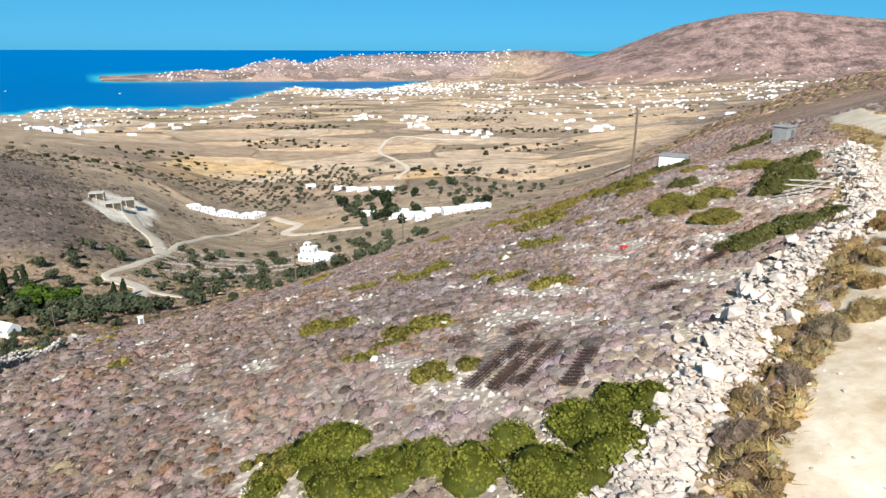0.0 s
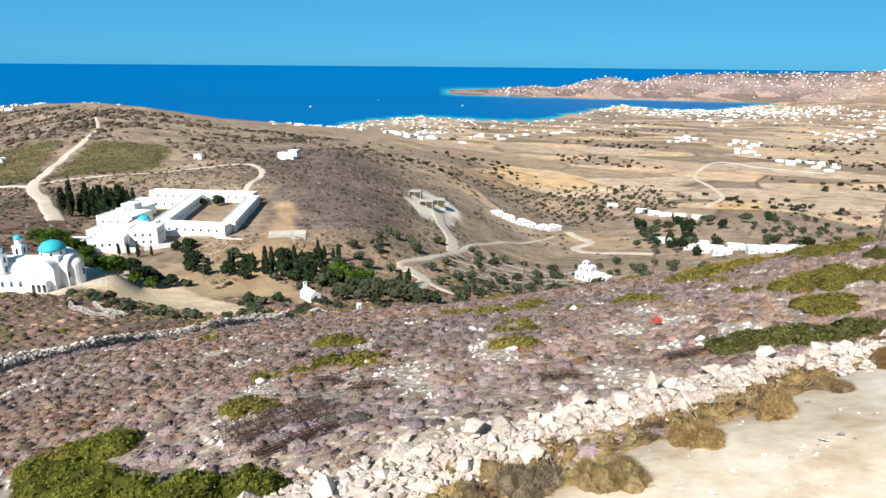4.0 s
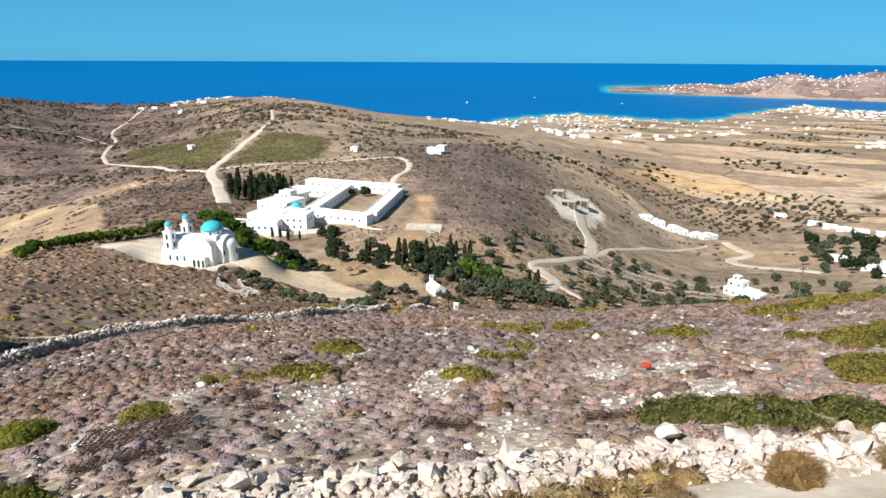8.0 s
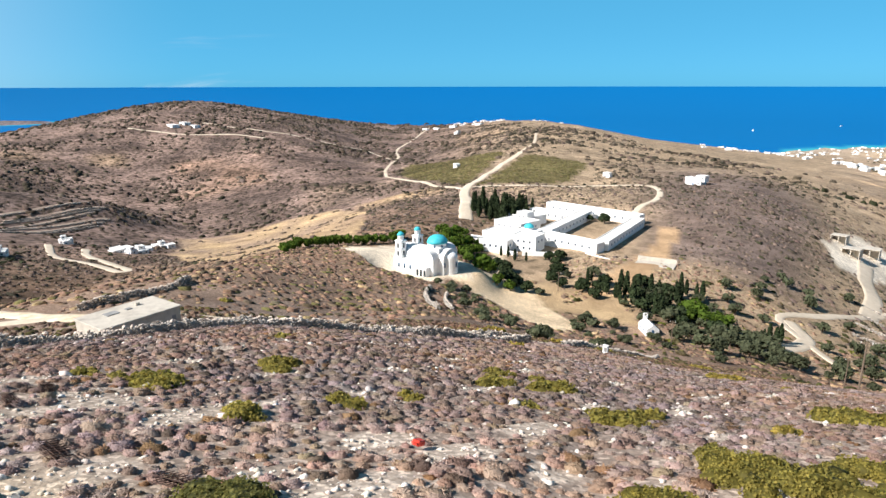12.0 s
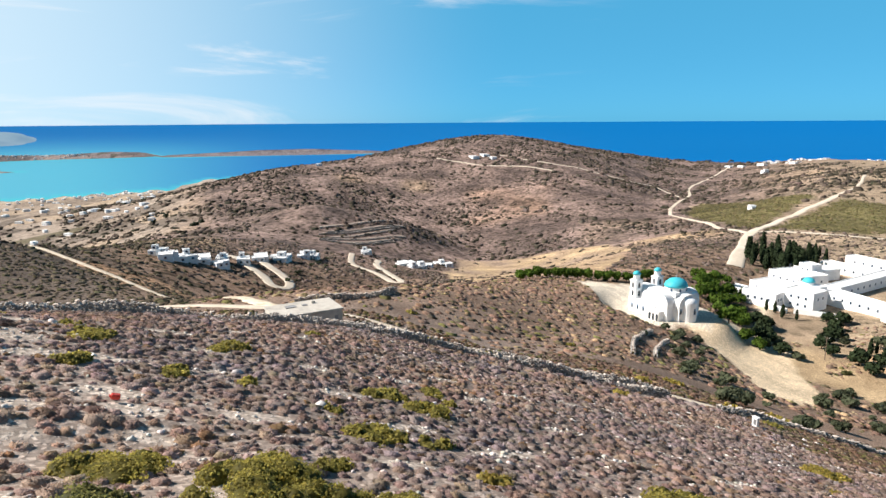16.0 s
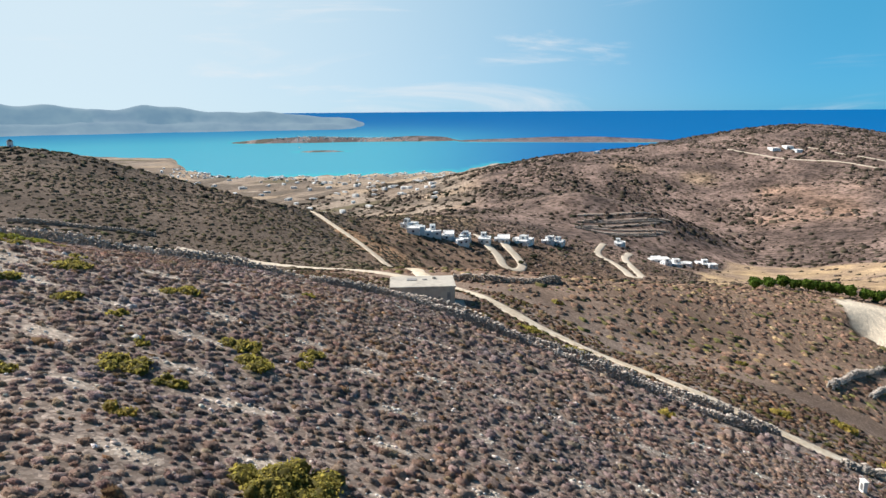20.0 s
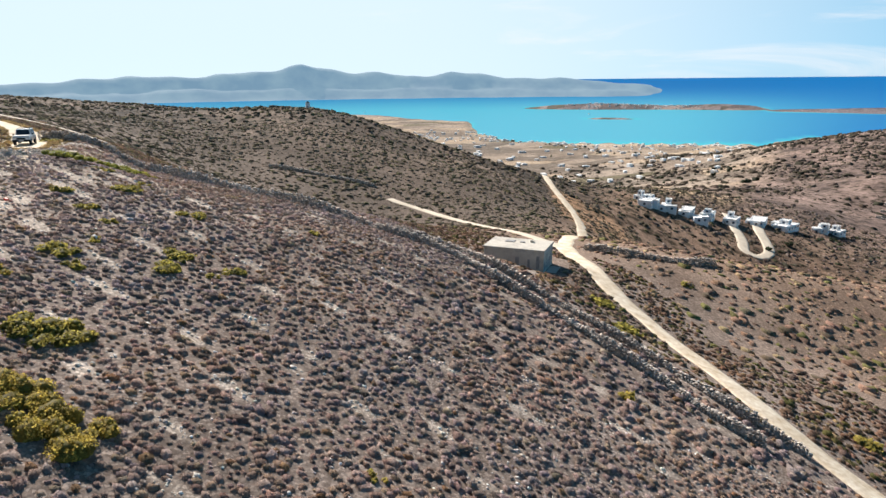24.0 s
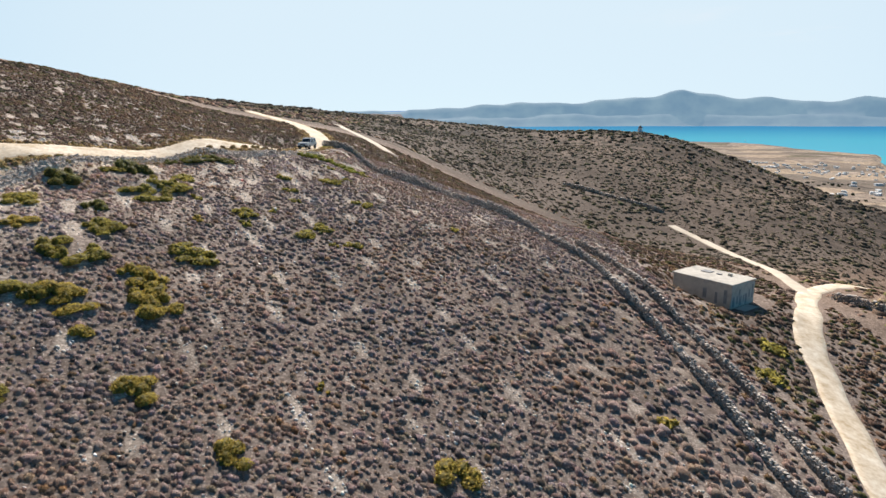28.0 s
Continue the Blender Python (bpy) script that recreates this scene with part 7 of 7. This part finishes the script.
def dry_wall(name, label, line, width, height, seed, singles, step=0.30):
    """A dry stone wall: courses of uneven stones on both faces, with a rough top. The first stones are parts of their own."""
    w = thing(name, label, "stone wall")
    rng = np.random.default_rng(seed)
    p = smooth_line(line, step)
    d = np.gradient(p, axis=0)
    d /= np.linalg.norm(d, axis=1)[:, None]
    rows, caps = [], []
    for i in range(len(p)):
        a = math.atan2(d[i, 1], d[i, 0])
        ht = height * (0.8 + 0.25 * math.sin(i * 0.13) + rng.uniform(-0.1, 0.15)) * (0.35 if rng.random() < 0.03 else 1)
        z, c = 0.06, 0
        base = float(ground_z(*p[i]))
        while z < ht:
            sz = rng.uniform(0.16, 0.32)
            for s in (-1, 1):
                o = s * (width / 2 - 0.08 * z) + rng.uniform(-0.06, 0.06)
                rows.append((p[i, 0] - d[i, 1] * o + rng.uniform(-0.07, 0.07), p[i, 1] + d[i, 0] * o, base + z, step * rng.uniform(0.9, 1.5), rng.uniform(0.26, 0.42), sz * 1.25, a + rng.uniform(-0.3, 0.3)))
            z += sz
        caps.append((p[i, 0], p[i, 1], base + z * 0.95, step * rng.uniform(1.0, 1.7), width * rng.uniform(0.4, 0.8), rng.uniform(0.14, 0.28), a + rng.uniform(-0.4, 0.4)))
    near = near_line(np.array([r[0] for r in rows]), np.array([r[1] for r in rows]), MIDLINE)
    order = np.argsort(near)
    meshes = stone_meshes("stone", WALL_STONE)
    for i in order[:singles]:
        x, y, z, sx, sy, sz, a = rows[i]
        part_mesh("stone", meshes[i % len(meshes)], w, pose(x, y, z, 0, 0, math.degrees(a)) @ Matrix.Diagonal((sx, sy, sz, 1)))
    joined_stones("stones", [rows[i] for i in order[singles:]], WALL_STONE, w, seed)
    # Caps take the paler limestone, so the sunlit top is put into the colour.
    joined_stones("cap_stones", [c for c in caps if rng.random() < 0.7], STONE, w, seed + 1)
    return w


dry_wall("field_wall", "long grey dry stone wall curving across the slope", FIELD_WALL, 0.55, 1.05, 41, 300)
dry_wall("field_wall", "second dry stone wall running beside the first", OUTER_WALL, 0.6, 0.95, 42, 120)
dry_wall("terrace_wall", "old dry stone wall climbing to the church", [(-139, 90), (-128, 84), (-118, 80), (-108, 77), (-96, 74)], 0.8, 1.3, 43, 0, 0.4)
dry_wall("terrace_wall", "old dry stone wall climbing to the church", [(-134, 93), (-124, 88), (-114, 84), (-104, 81)], 0.7, 1.0, 44, 0, 0.4)
dry_wall("terrace_wall", "dark dry stone wall beside the concrete building", [(-80, 9), (-83, 15), (-90, 21), (-98, 25)], 0.8, 1.3, 45, 0, 0.4)
dry_wall("terrace_wall", "tumbled dry stone wall on the ridge slope", [(-64, -112), (-74, -104), (-84, -98), (-92, -92)], 0.8, 1.0, 46, 0, 0.5)
dry_wall("terrace_wall", "tumbled dry stone wall in the gully", [(-46, 72), (-54, 84), (-62, 100), (-74, 116)], 0.8, 0.8, 47, 0, 0.5)
for k in range(7):   # terraces of the knoll follow its contours
    line, r, level = [], 566.0 + 10 * k, None
    for h in np.linspace(97.0 - 0.5 * (k % 3), 104.0 - 0.7 * (k % 2), 9):
        rr = r + np.arange(-8.0, 8.1, 0.5)
        zz = ground_z(MID_X - rr * math.sin(radians(h)), MID_Y + rr * math.cos(radians(h)))
        level = zz[16] if level is None else level
        r = float(rr[int(np.argmin(np.abs(zz - level)))])
        line.append((MID_X - r * math.sin(radians(h)), MID_Y + r * math.cos(radians(h))))
    dry_wall("terrace_wall", "low terrace wall on the far hillside", line, 1.0, 1.2, 50 + k, 0, 1.6)
    # Strip behind each wall, its sunlit look painted in.
    tread = [(MID_X + (x - MID_X) * 1.006, MID_Y + (y - MID_Y) * 1.006) for x, y in line]
    ribbon("terrace", tread, 3.0, SUNLIT_TREAD, "earth terrace on the far knoll, painted pale as sunlit", 0.3, 4)
for k in range(4):
    r = 250 + k * 18
    line = [(MID_X - r * math.sin(radians(h)), MID_Y + r * math.cos(radians(h))) for h in (14, 18, 22, 26, 30)]
    dry_wall("terrace_wall", "low terrace wall in the olive grove", line, 0.8, 1.0, 60 + k, 0, 1.0)


def rock_berm():
    """Pale blasted rock heaped along the road: big blocks as pieces of their own, rubble joined."""
    b = thing("rock_heap", "long heap of pale broken limestone along the road", "rocks")
    rng = np.random.default_rng(77)
    p = smooth_line(BERM, 0.05)
    d = np.gradient(p, axis=0)
    d /= np.linalg.norm(d, axis=1)[:, None]
    meshes = stone_meshes("stone", STONE)
    def spot(spread):
        i = rng.integers(len(p))
        o = rng.normal(0, spread)
        x, y = p[i, 0] - d[i, 1] * o, p[i, 1] + d[i, 0] * o
        return x, y, o
    crest = lambda o: 0.33 * math.exp(-(o / 0.7) ** 2)
    for k in range(300):
        x, y, o = spot(0.46)
        s = (0.16 + 0.34 * rng.random() ** 2) * (1.4 if rng.random() < 0.08 else 1)
        part_mesh("stone", meshes[k % len(meshes)], b, pose(x, y, float(ground_z(x, y)) + crest(o) * rng.uniform(0.5, 1.05) + s * 0.18, rng.uniform(-30, 30), rng.uniform(-30, 30), rng.uniform(0, 360))
                  @ Matrix.Diagonal((s * rng.uniform(0.8, 1.3), s, s * rng.uniform(0.55, 0.9), 1)))
    for x, y, s in ((8.9, 17.4, 1.0), (10.0, 19.2, 1.15), (7.4, 15.4, 0.9), (12.3, 21.3, 1.1), (13.4, 21.7, 1.0), (6.4, 14.2, 0.8), (11.2, 20.2, 0.9), (8.2, 16.4, 0.8), (14.9, 23.0, 1.0)):
        part_mesh("boulder", meshes[int(x * 10) % len(meshes)], b, pose(x, y, float(ground_z(x, y)) + 0.22 + s * 0.06, 14, 20, x * 50) @ Matrix.Diagonal((s * 0.5, s * 0.4, s * 0.38, 1)))
    rows = []
    for _ in range(9500):
        x, y, o = spot(0.55)
        s = 0.04 + 0.23 * rng.random() ** 2.3
        rows.append((x, y, float(ground_z(x, y)) + crest(o) * rng.uniform(0.4, 1.0) + s * 0.1, s * rng.uniform(0.8, 1.4), s, s * rng.uniform(0.5, 0.9), rng.uniform(0, 6.3)))
    joined_stones("rubble", rows, STONE, b, 5)
    # the core of the heap
    V, F = [], []
    q = smooth_line(BERM, 0.4)
    dq = np.gradient(q, axis=0)
    dq /= np.linalg.norm(dq, axis=1)[:, None]
    for i in range(len(q)):
        for o in (-1.0, -0.7, -0.35, 0, 0.35, 0.7, 1.0):
            x, y = q[i, 0] - dq[i, 1] * o, q[i, 1] + dq[i, 0] * o
            V.append((x, y, float(ground_z(x, y)) + crest(o) * rng.uniform(0.75, 1.0) - (0.3 if abs(o) > 0.9 else 0.06)))
    for i in range(len(q) - 1):
        F += [(i * 7 + j, i * 7 + j + 1, i * 7 + 8 + j, i * 7 + 7 + j) for j in range(6)]
    part_mesh("core", mesh_from("core", V, F, STONE, True), b)
    return b


rock_berm()


def field_stones():
    """Pale stones lying between the bushes."""
    rng = np.random.default_rng(99)
    n = 105000
    x, y = rng.uniform(-48, 34, n), rng.uniform(-12, 112, n)
    near = near_line(x, y, MIDLINE)
    pale = ease((17 - near_line(x, y, BERM)) / 12)
    lane = gappy(x, y)
    ok = (near < 48) & (near_line(x, y, MAIN_ROAD) > 2.0) & (near_line(x, y, LOWER_ROAD) > 2.2)
    ok &= (lane > 0.90 - 0.60 * pale) | (rng.random(n) < 0.08)
    x, y, near = x[ok], y[ok], near[ok]
    m = len(x)
    size = (0.03 + 0.11 * rng.random(m) ** 2.8) * np.where(rng.random(m) < 0.03, 1.9, 1.0) * np.where(near < 20, 1.0, 1.25)
    tint = pick(rng, m, [(5, (0.62, 0.57, 0.52)), (3, (0.50, 0.44, 0.39)), (2, (0.74, 0.70, 0.65))])
    protos = []
    for _ in range(8):
        v = np.array([(1, 0, 0), (-1, 0, 0), (0, 1, 0), (0, -1, 0), (0, 0, 1), (0, 0, -1), (0.6, 0.6, 0.55), (-0.6, 0.5, 0.6)], float) * rng.uniform(0.7, 1.2, (8, 1))
        f = np.array([(0, 6, 4), (0, 2, 6), (2, 7, 6), (6, 7, 4), (2, 1, 7), (7, 1, 4), (1, 3, 4), (3, 0, 4), (0, 3, 5), (3, 1, 5), (1, 2, 5), (2, 0, 5)])
        protos.append((v, f))
    scatter("field_stones", protos, x, y, size, rng.uniform(0.5, 0.9, m), tint, FIELD_STONE, "pale stones scattered between the bushes", "stones", -0.1)


FIELD_STONE = material("field_stone", [(0.75, 0.75, 0.75), (1.0, 1.0, 1.0), (1.2, 1.2, 1.2)], grain=8, patch=2, rough=0.9, bump=0.3, attribute="tint", spec=0.1)
field_stones()


def road_gravel():
    """Loose stones on the dirt road and its verges."""
    rng = np.random.default_rng(123)
    line = smooth_line(MAIN_ROAD, 0.012)
    line = line[(line[:, 1] > -14) & (line[:, 1] < 60)]
    d = np.gradient(line, axis=0)
    d /= np.linalg.norm(d, axis=1)[:, None]
    off = np.where(rng.random(len(line)) < 0.55, rng.normal(0, 0.35, len(line)), np.where(rng.random(len(line)) < 0.5, 1, -1) * rng.normal(1.7, 0.4, len(line)))
    x, y = line[:, 0] - d[:, 1] * off, line[:, 1] + d[:, 0] * off
    m = len(x)
    tint = pick(rng, m, [(5, (0.62, 0.54, 0.43)), (3, (0.48, 0.39, 0.29)), (2, (0.76, 0.70, 0.60))])
    v = np.array([(1, 0, 0), (-0.8, 0.5, 0), (-0.6, -0.8, 0), (0, 0, 0.8), (0.3, 0.8, 0.1)], float)
    scatter("road_gravel", [(v, np.array([(0, 4, 3), (4, 1, 3), (1, 2, 3), (2, 0, 3)]))], x, y, 0.015 + 0.05 * rng.random(m) ** 3, rng.uniform(0.6, 1.0, m), tint, FIELD_STONE, "loose pale gravel on the dirt road", "stones", -1.4)


road_gravel()


# ---- boats ----
for heading, r, s in ((34.5, 3050, 1.0), (40.5, 2600, 1.6), (131, 3000, 1.2), (27, 2700, 1.0), (151, 3300, 1.0)):
    x, y = MID_X - r * math.sin(radians(heading)), MID_Y + r * math.cos(radians(heading))
    b = thing("boat", "small white boat far out on the sea", "boat", pose(x, y, float(sea_z(r)), 0, 0, heading * 3) @ Matrix.Scale(s, 4), "boats")
    hull = bmesh.new()
    vs = [hull.verts.new(v) for v in ((-6, -2, 1.6), (4, -2, 1.6), (8, 0, 1.9), (4, 2, 1.6), (-6, 2, 1.6), (-5.5, -1.4, -0.5), (4, -1.3, -0.5), (6.5, 0, -0.4), (4, 1.3, -0.5), (-5.5, 1.4, -0.5))]
    for i in range(5):
        hull.faces.new((vs[i], vs[(i + 1) % 5], vs[5 + (i + 1) % 5], vs[5 + i]))
    hull.faces.new(vs[:5])
    part("hull", hull, BOAT_WHITE, b)
    part("cabin", boxes((-1, 0, 1.6, 4.5, 2.4, 1.8), bevel=0.2), BOAT_WHITE, b)
